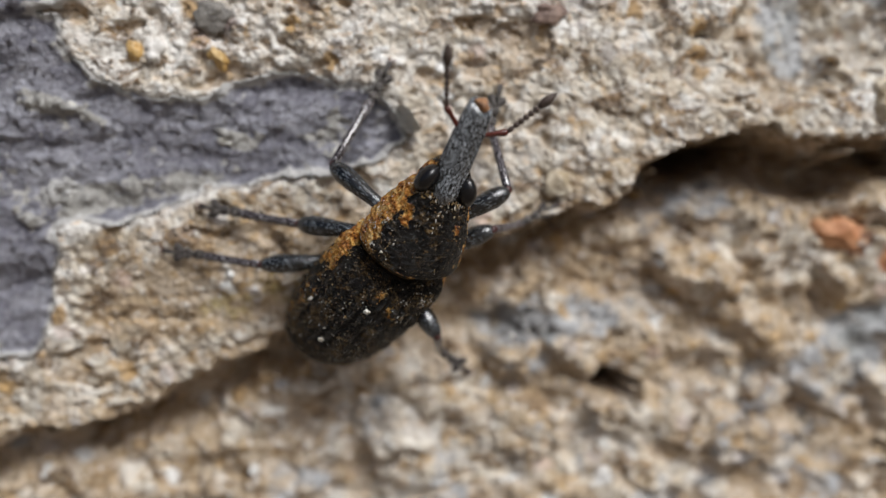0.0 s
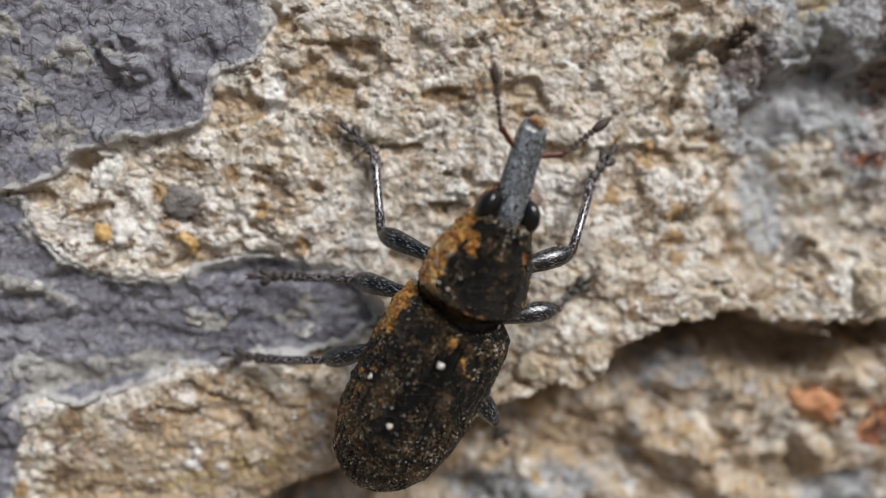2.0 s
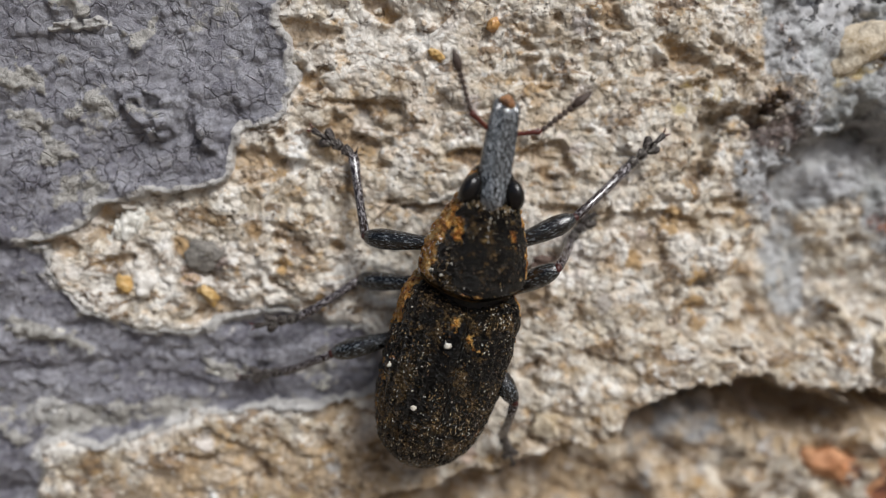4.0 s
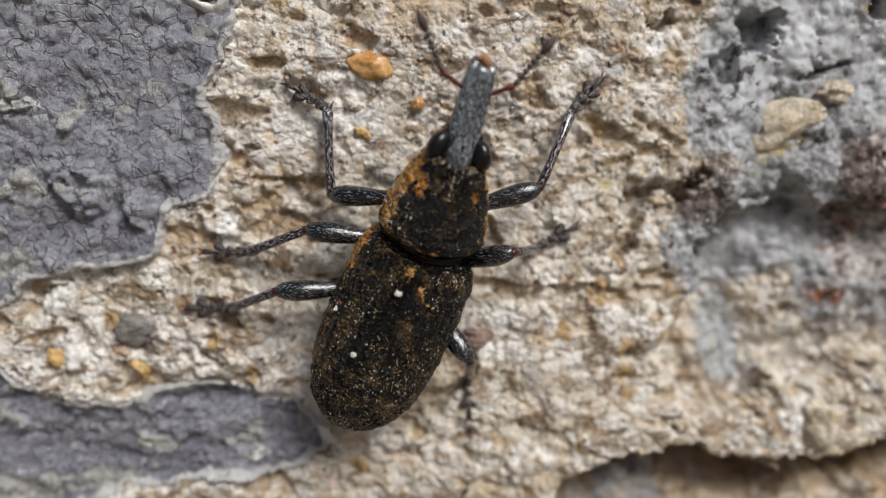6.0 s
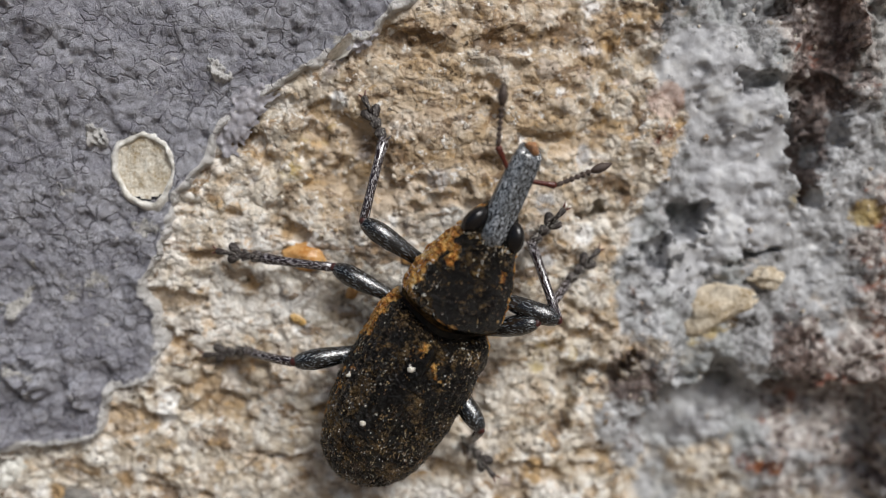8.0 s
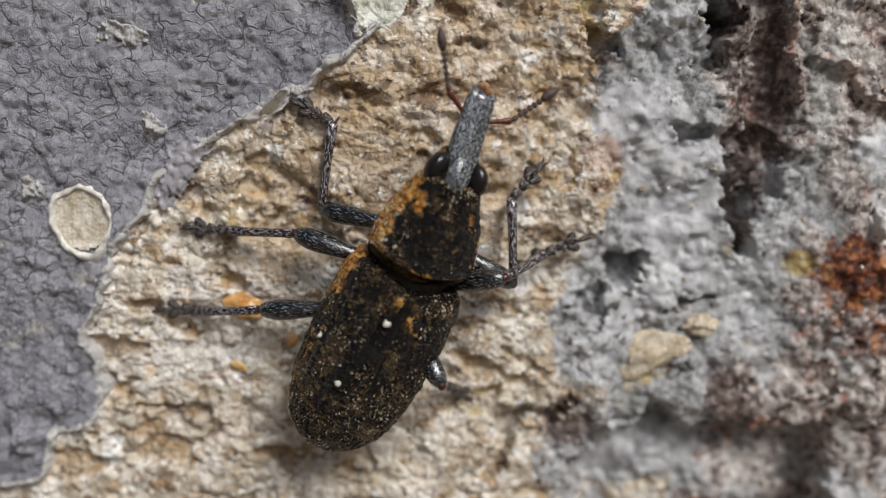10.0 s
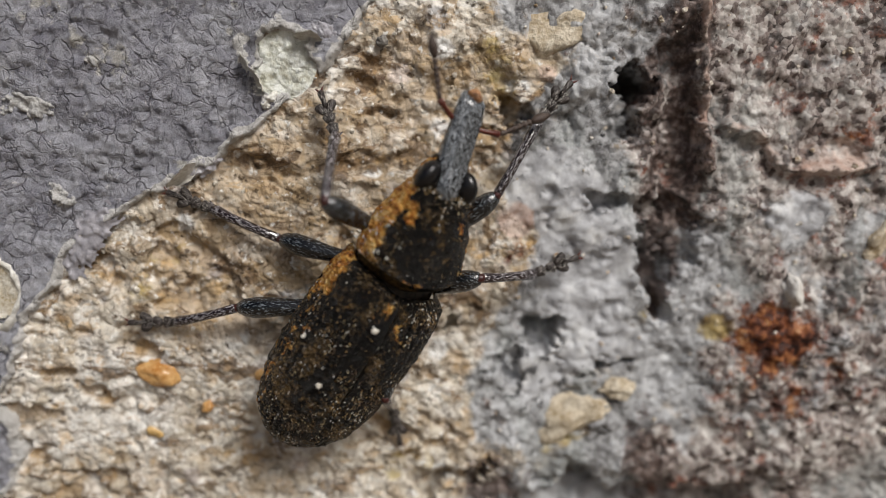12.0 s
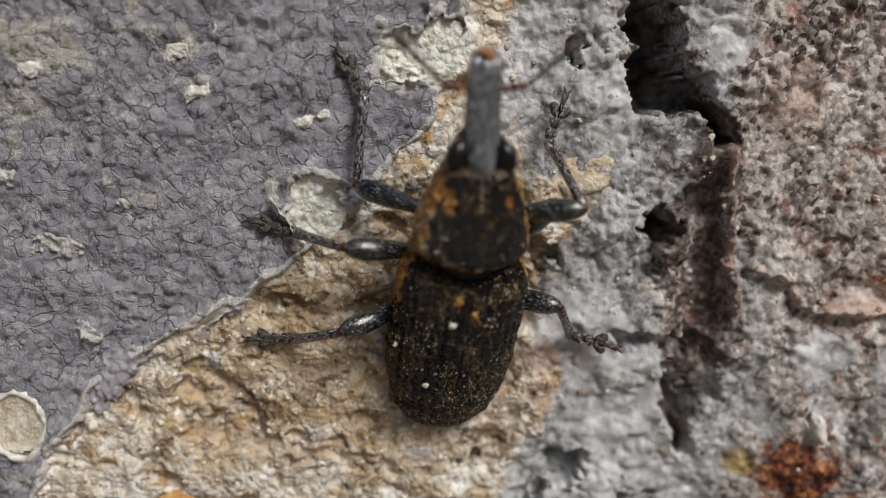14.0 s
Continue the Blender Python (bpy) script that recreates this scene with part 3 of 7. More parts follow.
def voronoi(u, v, size, seed):
    """Nearest and second distance, in cell sizes, and the cell's random number."""
    x, y = u / size, v / size
    ix, iy = np.floor(x), np.floor(y)
    f1, f2, rid = np.full(x.shape, 9.0), np.full(x.shape, 9.0), np.zeros(x.shape)
    for di in (-1, 0, 1):
        for dj in (-1, 0, 1):
            cx, cy = ix + di, iy + dj
            px, py = cx + 0.1 + 0.8 * lattice(cx, cy, seed), cy + 0.1 + 0.8 * lattice(cx, cy, seed + 5)
            d = np.hypot(x - px, y - py)
            near = d < f1
            f2 = np.where(near, f1, np.minimum(f2, d))
            rid = np.where(near, lattice(cx, cy, seed + 11), rid)
            f1 = np.where(near, d, f1)
    return f1, f2, rid


def ease(x, a, b):
    t = np.clip((x - a) / (b - a), 0, 1)
    return t * t * (3 - 2 * t)


def blob(u, v, cu, cv, ru, rv, turn=0.0):
    """1 in the middle of an ellipse, falling to 0 at its rim and below outside."""
    c, s = math.cos(radians(turn)), math.sin(radians(turn))
    x, y = (u - cu) * c + (v - cv) * s, -(u - cu) * s + (v - cv) * c
    return 1 - np.sqrt((x / ru) ** 2 + (y / rv) ** 2)


def polygon_depth(u, v, corners):
    """Signed distance to a closed outline, positive inside."""
    best = np.full(u.shape, 1e9)
    inside = np.zeros(u.shape, bool)
    n = len(corners)
    for k in range(n):
        (ax, ay), (bx, by) = corners[k], corners[(k + 1) % n]
        ex, ey = bx - ax, by - ay
        t = np.clip(((u - ax) * ex + (v - ay) * ey) / (ex * ex + ey * ey), 0, 1)
        best = np.minimum(best, np.hypot(u - ax - t * ex, v - ay - t * ey))
        if ey != 0:
            inside ^= ((ay > v) != (by > v)) & (u < ex * (v - ay) / ey + ax)
    return np.where(inside, best, -best)


# outlines of the paint that still holds, mm on the wall
PAINT_UPPER = [(-19, 39), (9.6, 39), (9.57, 32.38), (8.76, 29.83), (7.64, 28.41), (6.42, 26.78), (4.88, 25.55), (3.35, 24.53), (2.42, 23.71), (1.09, 23), (-0.24, 22.19), (-1.48, 21.27), (-1.81, 20.14), (-3.05, 18.91), (-3.59, 17.68), (-4.14, 16.14), (-3.68, 14.49), (-4.11, 13.46), (-5.47, 12.64), (-6.02, 11.4), (-7.77, 10.9), (-10.15, 10.3), (-10.99, 9.58), (-11.82, 9.28), (-19, 8.2)]
PAINT_LOWER = [(-19, 8.6), (-11.93, 9.18), (-11.77, 7.93), (-11.2, 6.99), (-10.4, 6.46), (-8.97, 6.33), (-7.65, 6.11), (-6.39, 6.62), (-4.74, 6.91), (-3.31, 6.68), (-1.88, 6.35), (-1.08, 5.61), (-0.8, 4.55), (-1.76, 3.83), (-3.42, 3.54), (-5.18, 3.46), (-7.26, 3.07), (-9.24, 2.47), (-11.11, 2.07), (-12.96, 1.99), (-13.3, -0.73), (-14.53, -2.5), (-19, -3)]
PEELED = [(5.22, 26.95, 0.95, 1.02, -30), (8.36, 31.56, 1.5, 0.95, 15)]
# white worn lumps on the paint: place, half sizes, turn
WORN = [(-10.1, 13.6, 0.6, 0.75, 10), (-12.2, 13.2, 0.8, 0.6, -20), (-11.3, 12.2, 1.1, 0.35, -25), (-12.1, 14.4, 0.7, 0.4, -30), (-10.6, 16.7, 0.6, 0.5, 0), (-12.6, 6.1, 0.9, 0.28, -18), (-11.6, 5.8, 0.5, 0.25, -10), (-12.45, 3.0, 0.6, 0.5, 0), (-13.8, 2.3, 0.6, 0.4, 0), (-6.9, 4.9, 0.45, 0.3, -30), (-5.8, 4.7, 0.6, 0.25, 0), (-3.9, 4.7, 0.9, 0.3, 10), (-8.5, 15.7, 0.6, 0.4, 30)]
LEDGE_U = [-21.68, -13.13, -9.97, -6.89, -3.3, 0.4, 3.98, 6.9, 8.38, 9.97, 11.32, 13.49, 15.26, 17.15, 20.3, 30.8]
LEDGE_V = [-6.7, -5.27, -4.27, -2.74, -1.1, 0.53, 1.96, 2.55, 3.37, 4.2, 4.29, 3.73, 3.17, 3.99, 4.8, 5.73]
HOLLOW = [(10.5, 11.7), (11.5, 10.5), (11.1, 9.2), (9.6, 7.6), (12.3, 5.6), (18.5, 6.3), (22, 9), (21, 13.0), (17.6, 13.5), (14.5, 13.5), (12.7, 12.4)]
# pits: place, radii, turn, depth
PITS = [(10.78, 3.34, 2.3, 0.75, 8, 4.2), (15.68, 3.38, 1.0, 0.5, -20, 2.2), (7.2, -5.71, 1.05, 0.55, -12, 3.0), (13.31, 18.42, 0.55, 0.38, 10, 1.3), (15.72, 17.21, 0.7, 0.2, 8, 1.0), (17.08, 20.27, 0.42, 1.5, 4, 1.5), (16.83, 22.86, 0.5, 0.35, 0, 1.0), (16.01, 26.57, 0.55, 0.75, 10, 1.7), (15.0, 32.6, 0.75, 1.2, 5, 2.6), (15.35, 31.0, 0.6, 0.7, 0, 2.2), (16.3, 30.6, 0.9, 0.45, -12, 2.0), (17.25, 29.8, 0.5, 0.7, 25, 1.8), (13.1, 32.1, 0.3, 0.5, 0, 1.0), (15.75, 25.6, 0.4, 0.6, 0, 1.1), (15.2, 23.15, 0.5, 0.25, -10, 0.8), (16.83, 22.03, 0.35, 0.3, 0, 0.9), (10.23, 18.85, 0.35, 0.26, 0, 0.9), (9.98, 18.9, 0.25, 0.2, 0, 0.7), (12.12, 25.85, 0.8, 0.25, -30, 0.9), (11.96, 17.08, 0.4, 0.3, 0, 0.7), (12.38, 17.39, 0.3, 0.5, 0, 0.6), (18.39, 3.02, 0.8, 0.7, 0, 1.8), (9.52, 12.51, 1.4, 0.5, 55, 0.9), (11.3, 13.54, 0.6, 0.35, 40, 0.9)]


LIP = [(19.0, 25.35), (19.6, 25.2), (20.1, 24.85), (20.5, 24.25), (21.1, 23.95), (22.2, 23.95), (23.4, 24.2)]
RIB = [(17.8, 29.0), (17.95, 27.2), (18.1, 26.3), (18.05, 25.2), (18.2, 24.0)]


def along_line(u, v, points):
    """Distance to an open line, mm."""
    best = np.full(u.shape, 1e9)
    for (ax, ay), (bx, by) in zip(points, points[1:]):
        ex, ey = bx - ax, by - ay
        t = np.clip(((u - ax) * ex + (v - ay) * ey) / (ex * ex + ey * ey), 0, 1)
        best = np.minimum(best, np.hypot(u - ax - t * ex, v - ay - t * ey))
    return best


def smooth_wash(u, v):
    """Where thin limewash covers the grit."""
    return np.clip(ease(blob(u, v, 14.7, 20.9, 1.9, 3.4, 8), 0, 0.4) + 0.8 * ease(blob(u, v, 13.4, 23.4, 2.0, 1.6, 20), 0, 0.4) + 0.9 * ease(blob(u, v, 15.3, 18.2, 1.7, 1.2, 0), 0, 0.4) + 0.8 * ease(blob(u, v, 13.3, 17.2, 1.7, 1.5, 0), 0, 0.4) + 0.7 * ease(blob(u, v, 14.2, 30.2, 0.9, 1.6, 10), 0, 0.4) + 0.7 * ease(blob(u, v, 14.5, 11.5, 2.2, 1.6, 10), 0, 0.5) + 0.8 * ease(blob(u, v, 17.4, 32.2, 0.9, 1.0, 0), 0, 0.4) + 0.6 * ease(blob(u, v, 21.4, 22.6, 1.6, 1.0, 0), 0, 0.5), 0, 1)


def holds(u, v):
    """How far inside the paint a point lies, mm."""
    wob = 0.22 * fbm(u, v, 1.1, 41, 4, 0.6)
    d = np.maximum(polygon_depth(u, v, PAINT_UPPER), polygon_depth(u, v, PAINT_LOWER)) + wob
    for cu, cv, ru, rv, turn in PEELED:
        d = np.minimum(d, -blob(u + 0.5 * fbm(u, v, 0.9, 42, 4, 0.65), v + 0.5 * fbm(u, v, 0.9, 43, 4, 0.65), cu, cv, ru, rv, turn) * min(ru, rv) + wob * 0.8)
    return d


def ledge_drop(u, v):
    """0 on the upper layer, 1 on the layer below the broken edge."""
    edge = np.interp(u, LEDGE_U, LEDGE_V) + 0.6 * fbm(u, v, 1.9, 61, 5, 0.6)
    return ease(edge - v, -0.1, 0.75), edge - v


def soft_form(u, v):
    """The wall's broad form, without grains."""
    drop, below = ledge_drop(u, v)
    right = ease(u + 0.25 * (v - 14), 8.5, 13)
    h = 0.16 * fbm(u, v, 4.5, 71, 3) + 0.08 * fbm(u, v, 1.7, 75, 3)
    h = h - 0.35 * right * ease(v, 4, 8) - 0.25 * ease(u, 8, 11) * ease(-v, -14, -12.5) * ease(v, 5, 7)
    h = h - 0.3 * ease(-v - 0.25 * (u + 9), -2.0, 2.6) * ease(-u, 0.5, 4) * (1 - drop)
    hollow = polygon_depth(u, v, HOLLOW) + 0.9 * fbm(u, v, 1.8, 83, 5, 0.65)
    h = h - 1.5 * ease(hollow, -0.1, 0.9) * (1 - 0.5 * ease(hollow, 1, 3.5))
    # the lower paint lies in a shallow trough under the mortar's lip
    h = h - 0.45 * ease(polygon_depth(u, v, PAINT_LOWER) + 0.22 * fbm(u, v, 1.1, 41, 4, 0.6), -0.12, 0.22)
    h = h - drop * (2.4 + 0.5 * fbm(u, v, 4.2, 81, 3)) - 2.6 * np.exp(-((below - 0.9) / 0.8) ** 2) * drop * (0.5 + 0.6 * ease(u, 6.5, 9))
    return h


def pockets(u, v):
    """Shallow elongated brown hollows where grains fell out."""
    return ease(fbm(u * 0.6 + 0.15 * v, v, 1.5, 217, 4, 0.6), 0.36, 0.56)


def mortar_height(u, v):
    h = soft_form(u, v)
    crust = ease(u + 0.3 * (v - 14), 10.5, 14)
    wu, wv = u + 0.3 * fbm(u, v, 1.1, 3, 3), v + 0.3 * fbm(u, v, 1.1, 4, 3)
    f1, f2, r1 = voronoi((wu + 0.25 * wv) * 0.72, wv - 0.1 * wu, 0.95, 101)
    g1, g2, r2 = voronoi((u + 0.16 * fbm(u, v, 0.5, 5, 2)) * 0.8, v + 0.16 * fbm(u, v, 0.5, 6, 2), 0.36, 131)
    dome1 = np.clip(1 - (f1 / 0.55) ** 2, 0, 1) * (r1 > 0.5) * (0.4 + r1)
    dome2 = np.clip(1 - (g1 / 0.6) ** 2, 0, 1) * (0.25 + r2) * (0.5 + 0.9 * ease(fbm(u, v, 2.0, 133, 3), -0.5, 0.6))
    grit = fbm(u, v, 0.55, 91, 4, 0.65)
    drop, _ = ledge_drop(u, v)
    calm = ease(fbm(u, v, 2.6, 93, 3), -0.45, 0.55)
    crack = np.clip(1 - np.abs(fbm(u * 0.75 + 0.2 * v, v, 1.7, 95, 4, 0.6)) / 0.14, 0, 1) * ease(fbm(u, v, 1.0, 90, 4, 0.7), 0.0, 0.5)
    b1, b2, rb = voronoi((wu + 0.3 * wv) * 0.8 + 0.8 * fbm(u, v, 2.2, 163, 3), wv + 0.8 * fbm(u, v, 2.2, 164, 3), 2.5, 161)
    h = h + 0.8 * drop * np.clip(1 - (b1 / 0.62) ** 2, 0, 1) * (0.3 + rb)
    h = h + (0.09 + 0.13 * drop) * dome1 + (0.02 + 0.035 * calm) * dome2 + (0.03 + 0.05 * calm) * grit * (1 - 0.3 * drop) + (0.08 + 0.07 * drop) * fbm(u * 0.7, v, 1.5, 94, 3) + (0.09 + 0.07 * drop) * (0.35 - np.abs(fbm(u * 0.55, v, 1.3, 98, 4, 0.6))) - 0.14 * crack - 0.3 * np.clip(fbm(u, v, 0.75, 89, 3) - 0.42, 0, 1)
    k1, k2, rk = voronoi((u + 0.25 * fbm(u, v, 0.6, 14, 3)) * 1.1, (v + 0.25 * fbm(u, v, 0.6, 15, 3)) * 0.9, 0.55, 181)
    lumps = np.clip(1 - (k1 / 0.62) ** 2, 0, 1) * rk
    pitted = 0.5 * np.clip(fbm(u * 1.2, v * 0.8, 0.9, 97, 5, 0.68) - 0.25, 0, 1) - 0.45 * lumps - 0.5 * fbm(u * 1.5, v * 0.6, 1.6, 96, 5, 0.65)
    h = h + crust * 0.30 * fbm(u * 0.9, v * 0.7, 3.2, 189, 5, 0.6) * ease(v, 3, 7)
    h = h - crust * (0.08 + 0.24 * ease(fbm(u, v, 2.4, 183, 3), -0.2, 0.6)) * pitted * (1 - 0.8 * ease(smooth_wash(u, v), 0.2, 0.7)) * ease(v, 3, 7)
    h = h - 0.26 * pockets(u, v) * (1 - drop) * (1 - crust)
    jag_u, jag_v = 0.6 * fbm(u, v, 1.1, 88, 5, 0.68), 0.5 * fbm(u, v, 1.0, 92, 5, 0.68)
    hole = 0.55 * ease(0.75 + 0.5 * fbm(u, v, 1.2, 185, 5, 0.68) - np.abs(u + jag_u - 17.3), 0, 0.7) * ease(v, 19, 21) * ease(-v, -31.5, -30) * ease(fbm(u, v, 2.0, 187, 3), -0.5, 0.1)
    for cu, cv, ru, rv, turn, deep in PITS:
        hole = np.maximum(hole, (1.7 if deep > 1.55 else 0.9) * deep * ease(blob(u + jag_u, v + jag_v, cu, cv, ru * 1.25, rv * 1.25, turn) + 0.12 * grit, 0.02, 0.45))
    h = h - hole * (1 + 0.15 * grit)
    d = along_line(u + 0.5 * jag_u, v + 0.5 * jag_v, LIP)
    h = h + 0.32 * np.exp(-(d / 0.15) ** 2) - 0.22 * np.exp(-((along_line(u, v + 0.4, LIP)) / 0.3) ** 2)
    h = h + 0.40 * np.exp(-(along_line(u + 0.3 * jag_u, v, RIB) / 0.20) ** 2)
    tone = np.where(dome1 > 0.12, 0.25 + 0.75 * r1, 0.08 + 0.8 * r2)
    tone = np.clip(tone + 0.16 * fbm(u, v, 0.25, 99, 2), 0, 1)
    return h, tone


def set_attr(me, name, values):
    a = me.attributes.new(name, "FLOAT", "POINT")
    a.data.foreach_set("value", np.asarray(values, np.float32).ravel())


def sheet(name, u, v, w, keep, mat):
    """A fine grid surface from wall coordinates; keep says which vertices stay."""
    rows, cols = u.shape
    idx = np.arange(rows * cols).reshape(rows, cols)
    quads = np.stack([idx[:-1, :-1], idx[:-1, 1:], idx[1:, 1:], idx[1:, :-1]], -1).reshape(-1, 4)
    quads = quads[keep.ravel()[quads].any(1)]
    used = np.unique(quads)
    remap = np.full(rows * cols, -1)
    remap[used] = np.arange(len(used))
    quads = remap[quads]
    co = np.stack([u.ravel(), -w.ravel(), v.ravel()], 1)[used] * MM
    me = bpy.data.meshes.new(name)
    me.vertices.add(len(co))
    me.vertices.foreach_set("co", co.astype(np.float32).ravel())
    me.loops.add(quads.size)
    me.loops.foreach_set("vertex_index", quads.astype(np.int32).ravel())
    me.polygons.add(len(quads))
    me.polygons.foreach_set("loop_start", np.arange(0, quads.size, 4, dtype=np.int32))
    me.polygons.foreach_set("loop_total", np.full(len(quads), 4, np.int32))
    me.polygons.foreach_set("use_smooth", np.ones(len(quads), bool))
    me.update(calc_edges=True)
    me.materials.append(mat)
    return new(name, me), used


U0, U1, V0, V1, STEP = -21.0, 29.0, -16.0, 38.0, 0.066
gu, gv = np.meshgrid(np.arange(U0, U1 + STEP / 2, STEP), np.arange(V0, V1 + STEP / 2, STEP))


def build_mortar():
    inside = holds(gu, gv)
    h, tone = mortar_height(gu, gv)
    under = ease(inside, 0.05, 0.35)
    h = h * (1 - under) + (soft_form(gu, gv) - 0.12) * under
    scar = np.clip(sum(ease(blob(gu, gv, q[0], q[1], q[2] * 1.25, q[3] * 1.25, q[4]), 0, 0.15) for q in PEELED), 0, 1)
    h = h * (1 - scar) + (soft_form(gu, gv) + 0.09 + 0.06 * fbm(gu, gv, 0.5, 211, 4)) * scar * (1 - under) + h * scar * under
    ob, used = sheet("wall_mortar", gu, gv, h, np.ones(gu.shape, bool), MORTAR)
    me = ob.data
    put = lambda name, f: set_attr(me, name, f.ravel()[used])
    put("grain", tone)
    # brown along the ledge and under the weevil's late path includes painted shade
    put("warm", np.clip(0.9 * pockets(gu, gv) + 0.8 * ease(blob(gu, gv, 5.4, 22.2, 7.0, 4.2, 32), 0, 0.5) + 1.0 * ease(blob(gu, gv, -6, 0.2, 8, 2.6, 12), 0, 0.5) + 0.5 * ease(blob(gu, gv, 8.2, 18.6, 2.4, 1.6, 30), 0, 0.5) + 0.35 * ease(blob(gu, gv, -0.5, 14.2, 3.5, 1.2, 10), 0, 0.5) + 0.6 * ease(blob(gu, gv, 11.4, 14.6, 1.8, 0.6, 20), 0, 0.6) + 0.85 * ledge_drop(gu, gv)[0] * ease(fbm(gu, gv, 2.6, 213, 3), -0.4, 0.4) + 0.8 * ease(2.2 - np.abs(ledge_drop(gu, gv)[1] - 1.2), 0, 1.5) + 0.5 * ease(blob(gu, gv, 8.6, 26.8, 1.7, 2.2, -20), 0, 0.6) + 0.3 * ease(blob(gu, gv, 9.5, 30.5, 1.3, 3, 0), 0, 0.6), 0, 1))
    put("pale", np.clip(0.45 * ease(blob(gu, gv, 1.0, 8.5, 10, 3.2, 10), 0, 0.5) + ease(blob(gu, gv, -8.09, 7.89, 4.5, 1.6, 5), 0, 0.6) + 0.9 * ease(blob(gu, gv, 1.2, 16.8, 4.8, 2.6, 20), 0, 0.6) + 0.4 * ease(blob(gu, gv, 8.5, 7.5, 3.2, 2.0, 20), 0, 0.6) + ease(blob(gu, gv, 4.68, 4.48, 5, 2.2, 15), 0, 0.7) * 0.35 + ease(inside, -0.55, -0.05) * 0.9 + 1.2 * sum(ease(blob(gu, gv, q[0], q[1], q[2] * 1.1, q[3] * 1.1, q[4]), 0, 0.2) for q in PEELED) + 0.5 * ease(blob(gu, gv, -1.4, 15.51, 3, 4, 0), 0, 0.6), 0, 1))
    far = gu + 0.35 * (gv - 18)
    edge = 10.6 + 2.2 * np.exp(-((gv - 22) / 3.0) ** 2) - 1.0 * np.exp(-((gv - 17) / 2.0) ** 2) + 2.6 * np.exp(-((gv - 27.6) / 1.7) ** 2)
    put("soot", np.clip(0.45 * ledge_drop(gu, gv)[0] * ease(fbm(gu, gv, 3.0, 215, 3), 0.0, 0.6) + 0.75 * ease(gu + 0.5 * fbm(gu, gv, 2.5, 203, 3), 14.8, 16.8) * ease(gv, 6.5, 9.5) + ease(gu + 0.6 * fbm(gu, gv, 2.5, 201, 3), edge, edge + 1.6) * ease(gv, 13.4, 15.5) * 0.85 + 0.75 * ease(blob(gu, gv, 13.65, 12.05, 4.5, 2.8, 20), 0, 0.5) + 0.6 * ease(blob(gu, gv, 13.37, 7.64, 1.3, 2.6, 10), 0, 0.5) + 0.4 * ease(blob(gu, gv, 5.49, -2.42, 5, 1.5, 0), 0, 0.6) + 0.5 * ease(blob(gu, gv, 16.95, -4.77, 3, 3, 0), 0, 0.6) + 0.7 * ease(blob(gu, gv, 12.83, 30.35, 3.2, 3.5, 0), 0, 0.5), 0, 1))
    put("mauve", np.clip(0.6 * ease(gu, 17.8, 19.5) * ease(gv, 11, 13) * ease(-gv, -22.5, -21) + 0.55 * ease(gu, 15.6, 17.5) * ease(-gv, -17, -12) * ease(gv, 5, 9) + ease(gu, 16.4, 18.4) * ease(gv, 21, 23.5) * 0.8 + 0.7 * ease(blob(gu, gv, 16.93, 24.3, 1.6, 3.5, 0), 0, 0.5) + 0.6 * ease(blob(gu, gv, 17.5, 13.7, 1.2, 2.2, 10), 0, 0.5), 0, 1))
    put("lime", np.clip(sum(ease(blob(gu, gv, q[0], q[1], q[2] * 1.15, q[3] * 1.15, q[4]), 0, 0.25) for q in PEELED), 0, 1))
    put("wash", smooth_wash(gu, gv))
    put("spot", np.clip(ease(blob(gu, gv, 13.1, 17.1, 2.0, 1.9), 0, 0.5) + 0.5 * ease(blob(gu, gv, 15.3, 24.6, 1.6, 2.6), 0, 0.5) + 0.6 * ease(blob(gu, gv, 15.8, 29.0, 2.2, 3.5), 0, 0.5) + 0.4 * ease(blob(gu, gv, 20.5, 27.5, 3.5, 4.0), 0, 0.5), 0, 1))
    lip = np.exp(-(along_line(gu, gv, LIP) / 0.28) ** 2)
    put("pink", np.clip(0.5 * lip + 0.6 * np.exp(-(along_line(gu, gv, RIB) / 0.25) ** 2) + 0.7 * ease(blob(gu, gv, 12.35, 22.3, 0.9, 0.9), 0, 0.5) + 0.5 * ease(blob(gu, gv, 22.3, 24.5, 1.5, 0.8), 0, 0.5) + 0.5 * ease(blob(gu, gv, 19.6, 30.5, 1.5, 2.5), 0, 0.5), 0, 1))
    put("ochre", np.clip(0.8 * ease(blob(gu, gv, 19.1, 18.8, 0.9, 0.7), 0, 0.6) + 0.5 * ease(blob(gu, gv, 16.7, 19.3, 0.5, 0.7), 0, 0.6) + 0.6 * ease(blob(gu, gv, 14.3, 14.75, 1.5, 0.4, 25), 0, 0.6) + 0.55 * ease(blob(gu, gv, 11.6, 27.0, 0.9, 1.6, 30), 0, 0.5) + 0.5 * ease(blob(gu, gv, 9.0, 14.0, 1.5, 0.8, 20), 0, 0.5) + 0.5 * ease(blob(gu, gv, -6.0, -0.6, 4.0, 1.0, 15), 0, 0.6) + 0.4 * ease(blob(gu, gv, 0.9, 20.4, 1.8, 0.9, 40), 0, 0.5), 0, 1))
